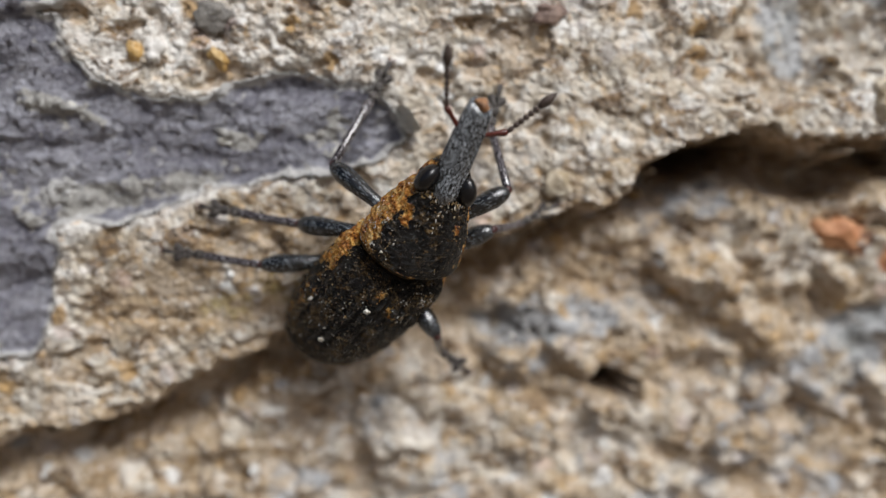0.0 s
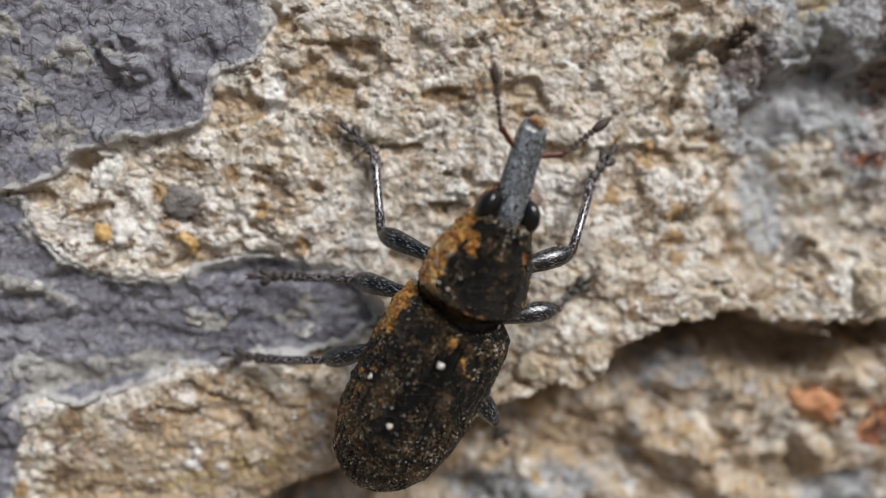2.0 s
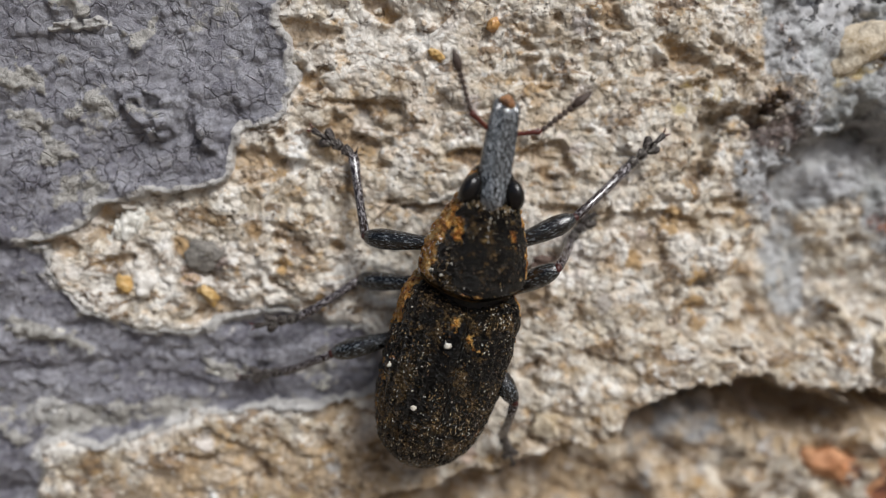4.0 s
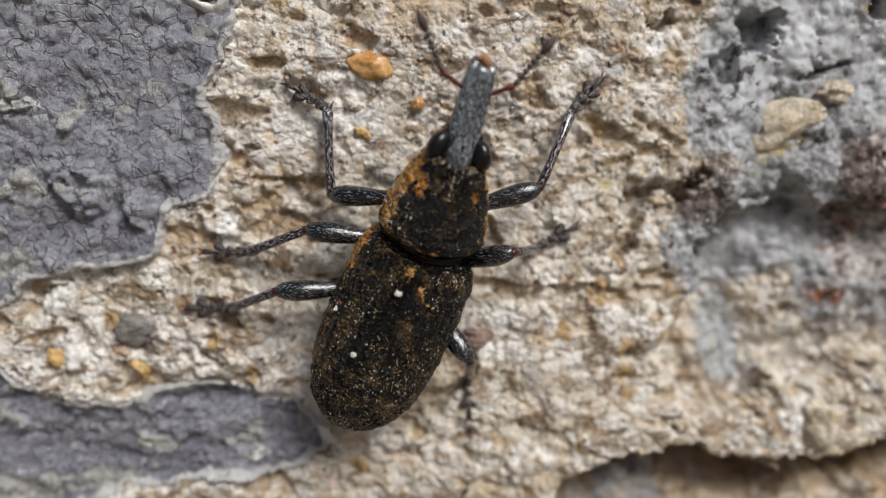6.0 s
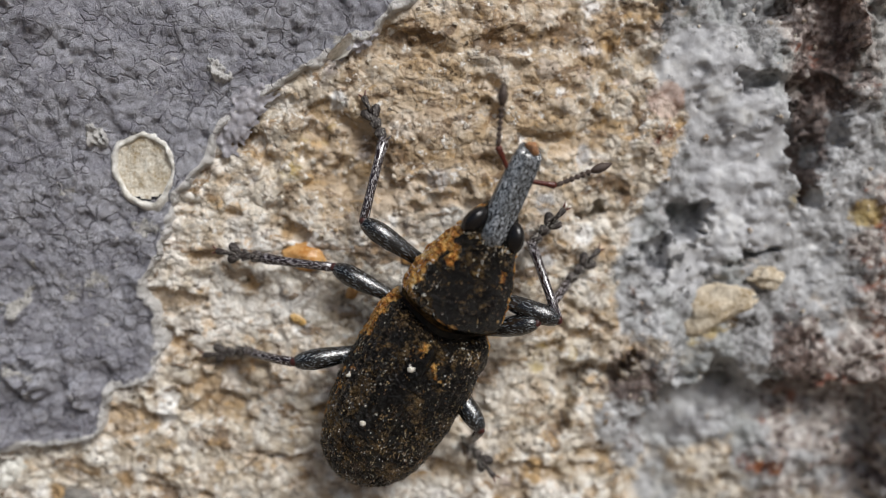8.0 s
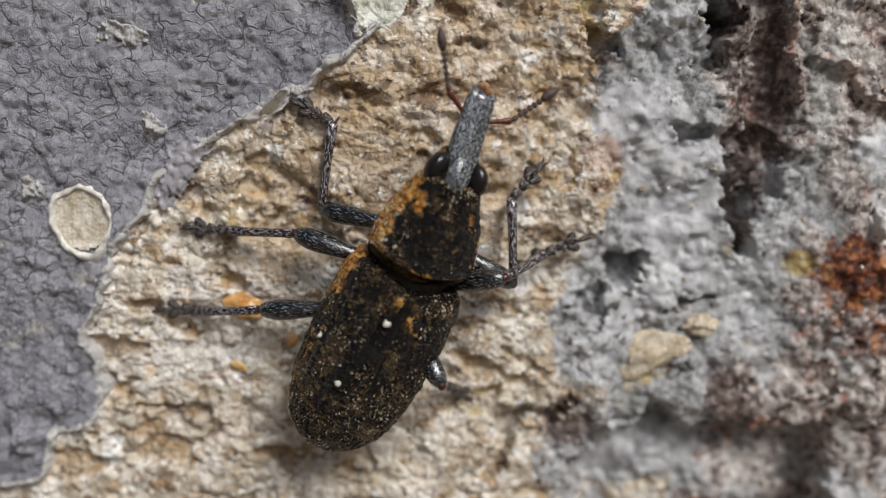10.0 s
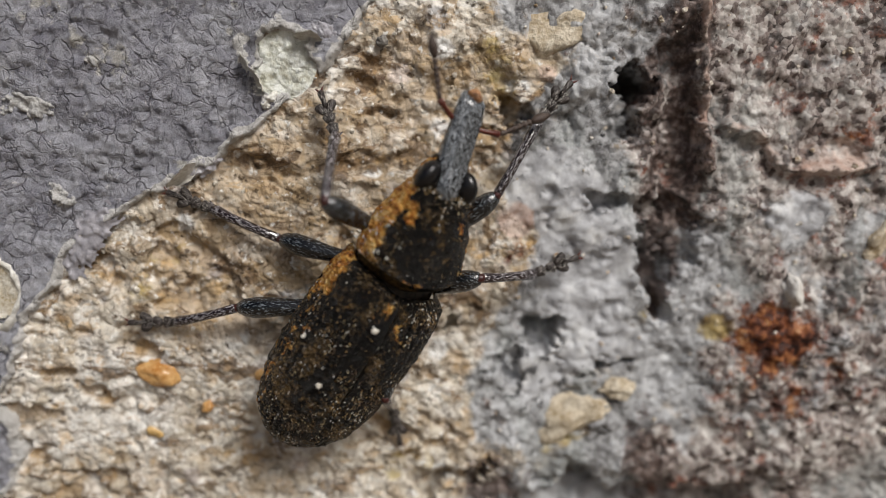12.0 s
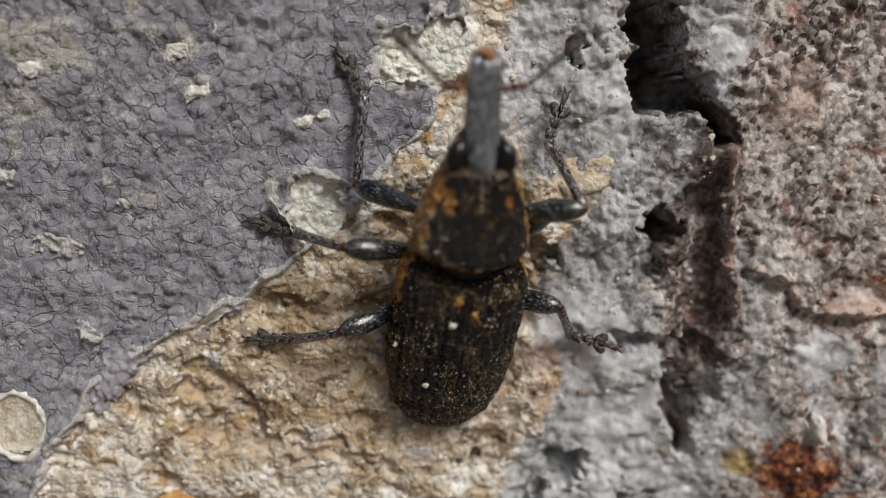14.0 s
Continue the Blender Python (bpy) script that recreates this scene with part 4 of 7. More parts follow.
    put("rust", np.clip(0.95 * ease(blob(gu, gv, 21.0, 18.6, 2.4, 1.7, -8), 0, 0.7) + 0.5 * ease(blob(gu, gv, 21.25, 16.5, 2.6, 1.6, -25), 0, 0.7) + 0.65 * ease(blob(gu, gv, 23.3, 17.4, 1.4, 1.0, 20), 0, 0.7) + 0.6 * ease(blob(gu, gv, 20.21, 14.93, 0.8, 0.8, 0), 0, 0.5) + ease(blob(gu, gv, 16.02, -0.04, 1.5, 1.2, 0), 0, 0.5) * 0.55 + 0.75 * ease(blob(gu, gv, 18.42, -0.72, 1.6, 1.4, 0), 0, 0.5) + 0.5 * ease(blob(gu, gv, 16.73, 9.61, 1.5, 1.0, 30), 0, 0.5) + 0.5 * ease(blob(gu, gv, 23.09, 25.11, 1.2, 0.6, 0), 0, 0.5) + 0.45 * ease(blob(gu, gv, 12.41, 21.32, 0.9, 0.8, 0), 0, 0.5) + 0.5 * ease(blob(gu, gv, 20.93, 26.05, 0.8, 0.5, 30), 0, 0.5), 0, 1))
    # blobs over the pits, column and hollow paint their shade; others are dark stains
    put("stain_shade", np.clip(0.55 * ease(blob(gu, gv, 15.4, 31.9, 1.5, 2.4, 10), 0, 0.5) + 0.30 * ease(blob(gu, gv, 17.4, 26, 1.5, 8.5, -2), 0, 0.5) + 0.5 * ease(blob(gu, gv, 16.9, 13.6, 1.0, 2.4, -5), 0, 0.5) + 0.3 * ease(blob(gu, gv, 18.6, 23, 1.6, 1.8, 20), 0, 0.5) + 0.45 * ease(blob(gu, gv, 17.6, 28.6, 0.9, 2.6, 12), 0, 0.6) + 0.36 * ease(blob(gu, gv, 17.9, 24.6, 0.9, 2.6, 0), 0, 0.6) + 0.42 * ease(blob(gu, gv, 17.1, 20.0, 0.45, 1.9, 5), 0, 0.5) + 0.25 * ease(blob(gu, gv, 17.1, 25.5, 1.3, 6.5, -3), 0, 0.6) + 0.45 * ease(blob(gu, gv, 17.5, 14.0, 1.2, 3.2, 8), 0, 0.6) + 0.75 * ease(blob(gu, gv, -6.72, 8.81, 0.95, 0.7, -25), 0, 0.5) + 0.3 * ease(blob(gu, gv, 12.6, 15.4, 1.6, 1.6, 5), 0, 0.6) + 0.7 * ease(blob(gu, gv, 11.7, 13.4, 1.5, 1.0, 50), 0, 0.6) + 0.65 * ease(blob(gu, gv, 12.0, 11.5, 1.4, 2.4, -25), 0, 0.5) + 0.45 * ease(blob(gu, gv, 17.24, 21.1, 0.8, 2.4, 0), 0, 0.5) + 0.4 * ease(blob(gu, gv, 13.69, 7.95, 0.7, 0.9, 0), 0, 0.5) + 0.4 * ease(blob(gu, gv, 15.9, 27.8, 1.0, 4, 0), 0, 0.6), 0, 1))
    return tagged(ob, "weathered cream mortar with embedded grit, broken ledge and rusty grey crust", "wall", kind="structure")


def build_paint():
    su, sv = gu[:, gu[0] < 11], gv[:, gu[0] < 11]
    inside = holds(su, sv)
    f1, f2, rid = voronoi(su + 0.22 * fbm(su, sv, 0.6, 21, 3), sv + 0.22 * fbm(su, sv, 0.6, 22, 3), 0.46, 151)
    p1, p2, prid = voronoi(su, sv, 1.3, 171)
    wart = np.clip(1 - (p1 / 0.2) ** 2, 0, 1) * (prid > 0.6)
    low = ease(-sv, -9, -6)
    wrinkle = fbm(su * 0.7, sv * 1.6, 1.5, 35, 4, 0.6)
    h = soft_form(su, sv) + 0.13 + 0.07 * (rid - 0.5) + 0.06 * ease(f2 - f1, 0, 0.28) + 0.13 * wart + 0.12 * wrinkle * (0.75 + 0.9 * low) + 0.10 * np.clip(fbm(su, sv, 0.55, 40, 3), 0, 1) * ease(fbm(su, sv, 2.4, 44, 3), -0.1, 0.5) + 0.065 * fbm(su, sv, 0.30, 37, 3, 0.7) + 0.75 * np.clip(fbm(su, sv, 0.8, 38, 4, 0.6) + 0.15, 0, 1) * ease(blob(su, sv, -7.7, 13.1, 2.3, 1.1, -25), 0, 0.5) + 0.2 * np.clip(fbm(su, sv, 0.7, 36, 3), 0, 1) * ease(blob(su, sv, -1.2, 23.0, 0.9, 0.6, -30), 0, 0.5)
    h = h - 0.55 * ease(blob(su, sv, -4.0, 20.1, 1.0, 1.05), 0, 0.2)
    ju, jv = su + 0.5 * fbm(su, sv, 0.9, 50, 4, 0.65), sv + 0.4 * fbm(su, sv, 0.9, 51, 4, 0.65)
    lumpy = np.clip(sum(ease(blob(ju, jv, *q), 0, 0.5) for q in WORN), 0, 1)
    h = h + 0.16 * lumpy * (1 + fbm(su, sv, 0.4, 52, 3)) + 0.16 * ease(-sv, -19, -14) * fbm(su * 0.6, sv * 1.5, 2.1, 53, 3)
    lift = np.exp(-((inside - 0.12) / 0.16) ** 2)
    h = h + 0.13 * lift * ease(fbm(su, sv, 2.2, 39, 2), -0.5, 0.4)
    h = np.where(inside < 0.03, h - 1.3 * ease(0.03 - inside, 0, 0.14), h)
    ob, used = sheet("wall_paint", su, sv, h, inside > -0.06, PAINT)
    put = lambda name, f: set_attr(ob.data, name, f.ravel()[used])
    put("rim", (1 - ease(inside + 0.10 * fbm(su, sv, 0.5, 46, 3), 0.05, 0.28)) * ease(fbm(su, sv, 1.6, 45, 3), -0.9, -0.2))
    put("upper_pale", ease(sv, 9, 14) * (0.6 + 0.4 * ease(fbm(su, sv, 3.0, 48, 3), -0.4, 0.5)))
    put("worn", np.clip(1.0 * lumpy + 0.38 * low * ease(fbm(su, sv, 1.0, 49, 4, 0.65), -0.1, 0.5) + 0.45 * ease(blob(su, sv, -0.5, 31.5, 5, 3, 10), 0, 0.5) + 0.35 * ease(blob(su, sv, -11, 13, 4, 4, 10), 0, 0.5) + 0.4 * ease(blob(su, sv, -7.7, 13.3, 1.6, 0.8, -25), 0, 0.5) + 0.85 * ease(blob(su, sv, 1.75, 31.6, 0.5, 0.35, 40), 0, 0.4) + 0.85 * ease(blob(su, sv, 1.95, 30.5, 0.5, 0.3, 20), 0, 0.4) + 0.6 * ease(blob(su, sv, -2.3, 31.5, 1.5, 1.0, 10), 0, 0.6) + 0.55 * ease(fbm(su, sv, 1.8, 47, 4, 0.6), 0.15, 0.75) + 0.35 * wart + 0.8 * ease(blob(su, sv, -6.57, 4.74, 0.8, 0.4, -25), 0, 0.4) + 0.7 * ease(blob(su, sv, -12.97, 6.28, 1.0, 0.5, -15), 0, 0.4) + 0.8 * ease(blob(su, sv, -10.44, 3.11, 5, 0.7, 8), 0, 0.6), 0, 1))
    return tagged(ob, "peeling grey-violet wall paint with fine cracks and curled white edges", "paint", kind="structure")


wall_mortar = build_mortar()
wall_paint = build_paint()


def surface(u, v):
    """Height of the mortar at a place."""
    return float(mortar_height(np.array([[u]]), np.array([[v]]))[0][0, 0])


def coat(u, v):
    return float(soft_form(np.array([[u]]), np.array([[v]]))[0, 0]) + 0.16


def on_wall(bm, u, v, w, turn=0.0):
    """Turns a piece built with z out of the wall and y up, and sets it there, in mm."""
    bm.transform(Matrix.Translation((u, -w, v)) @ Matrix.Rotation(radians(90), 4, "X") @ Matrix.Rotation(radians(turn), 4, "Z"))
    return bm


def build_surround():
    """The rest of the old wall, its plaster left open round the bare patch, and the ground before it."""
    def slab(name, x0, x1, y0, y1, z0, z1, mat, label, cat):
        bm = bmesh.new()
        bmesh.ops.create_cube(bm, size=1)
        bm.transform(Matrix.Translation(((x0 + x1) / 2, (y0 + y1) / 2, (z0 + z1) / 2)) @ Matrix.Diagonal((x1 - x0, y1 - y0, z1 - z0, 1)))
        ob = part(name, bm, mat)
        for p in ob.data.polygons:
            p.use_smooth = False
        return tagged(ob, label, cat, kind="structure")
    slab("wall_core", -3000, 3000, 16, 300, -1100, 1500, PLASTER, "plain old rendered wall behind the peeling patch", "wall")
    # four plaster fields around the patch
    slab("wall_left", -3000, U0, 0.6, 16, -1100, 1500, PLASTER, "plain plaster field of the old wall", "wall")
    slab("wall_right", U1, 3000, 0.6, 16, -1100, 1500, PLASTER, "plain plaster field of the old wall", "wall")
    slab("wall_top", U0, U1, 0.6, 16, V1, 1500, PLASTER, "plain plaster field of the old wall", "wall")
    slab("wall_bottom", U0, U1, 0.6, 16, -1100, V0, PLASTER, "plain plaster field of the old wall", "wall")
    bm = bmesh.new()
    bmesh.ops.create_grid(bm, x_segments=8, y_segments=8, size=600000)
    bm.transform(Matrix.Translation((0, 0, -1000)))
    tagged(part("ground", bm, GROUND), "trodden bare soil before the wall", "ground", kind="structure")


build_surround()


# ---- single stones and skins on the wall ----
def pebble(name, u, v, size, turn, mat, label, sink=0.4, seed=1, rough=0.45, cuts=6):
    sink += 0.25
    bm = on_wall(stone(size, seed, rough, 4, cuts), u, v, soft_at(u, v) + size[2] * (1 - 2 * sink) + 0.1, turn)
    return tagged(part(name, bm, mat), label, "pebble", "pebbles set in the wall")


def soft_at(u, v):
    return float(soft_form(np.array([[u]]), np.array([[v]]))[0, 0])


pebble("pebble", 0.94, 17.19, (0.74, 0.46, 0.34), -14, AMBER, "smooth amber quartz pebble set in pale mortar", 0.5, 1, 0.25, 2)
pebble("pebble", 4.42, 17.23, (0.42, 0.24, 0.22), 5, AMBER, "small amber quartz chip set in mortar", 0.42, 2, 0.25, 2)
pebble("pebble", -9.63, 7.75, (0.36, 0.36, 0.26), 10, OCHRE, "ochre quartz grain set in pale mortar", 0.45, 3)
pebble("pebble", -8.91, 7.79, (0.46, 0.42, 0.34), 0, QUARTZ, "white quartz grain set in pale mortar", 0.4, 4)
pebble("pebble", -6.92, 7.51, (0.34, 0.50, 0.26), 28, OCHRE, "ochre quartz grain set in pale mortar", 0.45, 5)
pebble("pebble", 4.37, 2.74, (0.7, 0.45, 0.35), 10, CREAM, "white quartz pebble above the broken ledge", 0.4, 7)
pebble("pebble", 15.92, 0.07, (1.0, 0.75, 0.6), -10, ORANGE_STONE, "orange brick fragment in the lower layer", 0.4, 8)
pebble("pebble", 17.69, -0.49, (0.7, 0.6, 0.5), 30, ORANGE_STONE, "orange brick fragment in the lower layer", 0.4, 9)
pebble("pebble", -5.58, -5.73, (0.45, 0.4, 0.35), 10, OCHRE, "ochre grain in the lower mortar layer", 0.4, 10)
pebble("pebble", 16.55, 5.06, (0.7, 0.9, 0.5), 10, CREAM, "pale stone at the end of the ledge", 0.4, 11)
pebble("pebble", 14.63, 15.6, (1.35, 0.8, 0.5), 24, CREAM, "long cream stone in the grey crust", 0.6, 12)
pebble("pebble", 16.03, 16.58, (0.62, 0.34, 0.3), 0, CREAM, "pale stone below a curved dark gap", 0.35, 13)
pebble("pebble", 2.36, 16.08, (0.26, 0.18, 0.18), 30, AMBER, "small amber quartz chip set in mortar", 0.4, 17, 0.25, 2)
pebble("pebble", 0.57, 15.19, (0.30, 0.22, 0.18), -30, OCHRE, "ochre quartz grain set in pale mortar", 0.45, 18)
pebble("pebble", -6.87, 8.79, (0.62, 0.46, 0.22), -25, GREY_CHIP, "flat grey stone chip set in pale mortar", 0.35, 19)
pebble("pebble", 4.26, 8.55, (0.62, 0.36, 0.25), 10, MAROON, "maroon-brown stone chip in pale mortar", 0.4, 20)
pebble("pebble", 8.12, 27.72, (0.17, 0.20, 0.16), 10, GREY_CHIP, "small round grey pebble in tan mortar", 0.1, 21)
pebble("pebble", 13.3, 28.0, (1.3, 0.85, 0.45), 12, CREAM, "broad cream stone bedded in the crust", 0.6, 16)
pebble("pebble", 21.4, 20.05, (0.34, 0.80, 0.45), 8, QUARTZ, "small white splinter above the rust stain", 0.15, 14)
pebble("pebble", 24.14, 21.9, (0.5, 0.9, 0.4), -20, CREAM, "white stone at the edge of the grey crust", 0.45, 15)


def build_bubble():
    """A burst paint blister: a pale raised ring round a speckled hollow."""
    top = new("paint_blister")
    bm = bmesh.new()
    prof = [(1.20, -0.2), (1.12, 0.02), (1.06, 0.13), (1.00, 0.17), (0.95, 0.15), (0.915, 0.08), (0.90, -0.08)]
    n = 72
    rings = []
    for r, z in prof:
        ring = []
        for k in range(n):
            a = 2 * math.pi * k / n
            wob = 1 + 0.14 * noise.noise(Vector((math.cos(a) * 1.4, math.sin(a) * 1.4, 3))) + 0.07 * noise.noise(Vector((math.cos(a) * 3.5, math.sin(a) * 3.5, r * 2.5)))
            point = 1 + 0.16 * max(0, -math.sin(a)) ** 5
            broken = 0.5 + 0.5 * noise.noise(Vector((math.cos(a) * 3, math.sin(a) * 3, 8)))
            ring.append((r * wob * math.cos(a) * 0.93, r * wob * point * math.sin(a), z * (0.30 + 1.5 * broken * broken)))
        rings.append(ring)
    ring_bm = skin(rings, cap=False)
    base = coat(-4.0, 20.1)
    part("rim", on_wall(ring_bm, -4.0, 20.1, base + 0.02), SHELL, top, "pale raised rim of the burst blister")
    floor = bmesh.new()
    bmesh.ops.create_grid(floor, x_segments=26, y_segments=26, size=1.08)
    for v in list(floor.verts):
        d = math.hypot(v.co.x, v.co.y)
        v.co.z = 0.06 * noise.noise(v.co * 5) + 0.03 * noise.noise(v.co * 14) - 0.08 + 0.1 * d * d
    bmesh.ops.delete(floor, geom=[v for v in floor.verts if math.hypot(v.co.x, v.co.y) > 1.02], context="VERTS")
    part("hollow", on_wall(floor, -4.0, 20.1, base + 0.03), BUBBLE_FLOOR, top, "speckled cream floor of the blister")
    return tagged(top, "burst round blister in the grey paint with a pale rim", "blister")


build_bubble()


def flake(u, v, length, width, turn, mat, label, curl=0.35, seed=1):
    """A lifted strip of paint skin, curled along its length."""
    bm = bmesh.new()
    bmesh.ops.create_grid(bm, x_segments=28, y_segments=10, size=1)
    for p in bm.verts:
        x, y = p.co.x, p.co.y
        edge = max(0.03, 1 - x * x) ** 0.6 * (1 + 0.35 * noise.noise(Vector((x * 2.5, seed, 0))) + 0.3 * noise.noise(Vector((x * 7.0, seed + 4, y))))
        z = curl * (y + 0.6) ** 2 * 0.5 + 0.07 * noise.noise(Vector((x * 3, y * 2, seed)))
        p.co = Vector((x * length / 2, y * width / 2 * edge + 0.18 * width * math.sin(2.2 * x + seed), z * 0.45))
    bmesh.ops.solidify(bm, geom=bm.faces[:], thickness=0.035)
    ob = part("paint_flake", on_wall(bm, u, v, coat(u, v) + 0.02, turn), mat)
    return tagged(ob, label, "flake", "loose paint flakes")


def scab(u, v, length, width, turn, mat, label, thick=0.25, seed=1, sunk=0.0):
    """A ragged lump of old limewash or skin stuck on the wall, sunk in at its rim."""
    n, m = 64, 28
    bm = bmesh.new()
    grid = []
    for i in range(n + 1):
        row = []
        for j in range(m + 1):
            x, y = 2 * i / n - 1, 2 * j / m - 1
            p = Vector((x * length, y * width, seed * 3.7))
            inside = 1 - math.hypot(x, y) + 0.30 * noise.noise(p * 2.2) + 0.18 * noise.noise(p * 5.5)
            z = thick * (min(1, max(0, inside - 0.25) * 4) * (0.6 + 0.45 * noise.noise(p * 2.5) + 0.15 * noise.noise(p * 8)) - 0.35)
            row.append((bm.verts.new((x * length / 2, y * width / 2 + 0.12 * width * math.sin(2.4 * x + seed), z)), inside > 0.1))
        grid.append(row)
    for i in range(n):
        for j in range(m):
            ring = (grid[i][j], grid[i + 1][j], grid[i + 1][j + 1], grid[i][j + 1])
            if all(keep for _, keep in ring):
                bm.faces.new([vert for vert, _ in ring])
    bmesh.ops.delete(bm, geom=[vert for vert in bm.verts if not vert.link_faces], context="VERTS")
    ob = part("paint_scab", on_wall(bm, u, v, coat(u, v) + 0.03 - sunk, turn), mat)
    return tagged(ob, label, "scab", "scabs and films on the paint")


scab(-10.25, 15.92, 2.9, 0.62, 2, SCAB, "thin whitish ridge of loose paint skin", 0.5, 1)
scab(-2.32, 25.61, 2.6, 1.1, 4, SCAB, "ragged whitish scab stuck on the grey paint", 0.42, 2)
scab(-1.55, 23.1, 1.3, 0.9, -30, SCAB, "small crumbling pale scab on the grey paint", 0.36, 4)
scab(-0.75, 21.75, 3.6, 1.25, 57, FILM, "thin lavender paint film lapping over the mortar", 0.22, 8, -0.06)
scab(2.65, 23.95, 1.7, 0.7, 42, FILM, "small curled film at the paint's edge", 0.2, 9)
scab(-9.35, 9.72, 1.6, 1.2, 15, CHALK, "pale scab on the mortar beside the paint", 0.26, 6, 0.1)
scab(-12.91, 3.15, 2.2, 1.2, 10, SCAB, "pale crumbling scab beside the paint", 0.4, 7)
# pale chips where the paint has lost its colour, a round wart, and curled skins at the bare spots
for cu, cv, length, width, turn, seed in ((1.4, 31.4, 1.0, 0.55, 40, 21), (1.97, 30.3, 1.0, 0.5, 35, 22), (2.35, 32.08, 0.6, 0.4, 60, 23), (-2.73, 30.84, 0.8, 0.5, 0, 24), (4.97, 29.53, 0.75, 0.42, 5, 25), (5.55, 29.71, 0.5, 0.35, -20, 26)):
    scab(cu, cv, length, width, turn, CHALK, "thin cream chip on the cracked grey paint", 0.12, seed, -0.02)
scab(-5.53, 20.96, 1.15, 1.15, 0, SCAB, "round whitish wart on the grey paint beside the blister", 0.5, 27)
scab(-0.36, 26.98, 0.5, 0.45, 0, SCAB, "small whitish crumb on the grey paint", 0.3, 28)
scab(-3.75, 27.73, 1.0, 0.8, 20, SCAB, "whitish crumbling patch on the grey paint", 0.3, 29)
scab(-3.15, 4.25, 1.5, 0.6, 8, CHALK, "white crumbling edge of the lower paint tongue", 0.4, 31)
scab(-6.98, 4.73, 0.9, 0.6, -20, CHALK, "white scab on the lower paint tongue", 0.3, 32)
scab(-12.18, 6.07, 1.8, 0.6, -12, CHALK, "white scab on the lower paint tongue", 0.3, 33)
scab(6.35, 27.95, 1.6, 0.8, 5, FILM, "glossy lavender film above the bare spot", 0.22, 34)
scab(4.72, 25.95, 1.0, 0.42, 52, CHALK, "curled white tip of peeling paint skin", 0.4, 36)
scab(7.75, 31.0, 1.9, 0.85, 10, CHALK, "folded white paint skin at a bare spot", 0.4, 35)
flake(4.32, 26.75, 1.3, 0.3, -62, CHALK, "thin white curl at the rim of the bare spot", 0.9, 12)
flake(6.0, 27.75, 0.8, 0.28, -10, SHELL, "glossy curl above the bare spot", 0.9, 13)
flake(-0.68, 5.18, 1.1, 0.6, -40, CHALK, "curled white corner of the peeling paint", 1.2, 10)
flake(2.22, 23.71, 1.0, 0.3, 45, SHELL, "translucent curl at the paint's edge", 1.3, 11)


def build_grit():
    """Loose sand grains caught on the mortar, too many to count."""
    rng = np.random.RandomState(7)
    pts = np.stack([rng.uniform(-15, 26, 5200), rng.uniform(-9, 35, 5200)], 1)
    inside = holds(pts[:, 0], pts[:, 1])
    heights, _ = mortar_height(pts[:, 0], pts[:, 1])
    base = bmesh.new()
    bmesh.ops.create_icosphere(base, subdivisions=1, radius=1)
    shape = np.array([v.co[:] for v in base.verts])
    tris = np.array([[v.index for v in f.verts] for f in base.faces])
    base.free()
    co, faces, tone = [], [], []
    for (u, v), d, h in zip(pts, inside, heights):
        if d > -0.15 or h < -2.9 or (u > 11 and rng.rand() < 0.75):
            continue
        r = 0.035 + 0.08 * rng.rand() ** 2
        s = shape * (1 + 0.6 * (rng.rand(len(shape), 1) - 0.5)) * r * np.array([1, 0.7, 0.75 + 0.5 * rng.rand()])
        a = rng.rand() * 6.28
        x, z = s[:, 0] * math.cos(a) - s[:, 2] * math.sin(a), s[:, 0] * math.sin(a) + s[:, 2] * math.cos(a)
        faces.append(tris + len(co) * len(shape))
        co.append(np.stack([u + x, -(h + 0.3 * r) + s[:, 1], v + z], 1) * MM)
        tone.append(np.full(len(shape), 0.45 + 0.55 * rng.rand()))
    me = bpy.data.meshes.new("sand_grains")
    me.from_pydata(np.concatenate(co).tolist(), [], np.concatenate(faces).tolist())
    set_attr(me, "grain", np.concatenate(tone))
    me.materials.append(MORTAR)
    tagged(new("sand_grains", me), "loose cream and brown sand grains on the mortar", "sand", kind="stuff")


build_grit()


# ---- the weevil: y forward, z up from its back, origin at the joint of pronotum and wing cases ----
weevil = tagged(new("weevil"), "black long-snouted weevil with orange flanks, walking up the wall", "beetle")
PIVOT = Vector((0, 0, -1.0))


def curve(xs, ys, x):
    return float(np.interp(x, xs, ys))


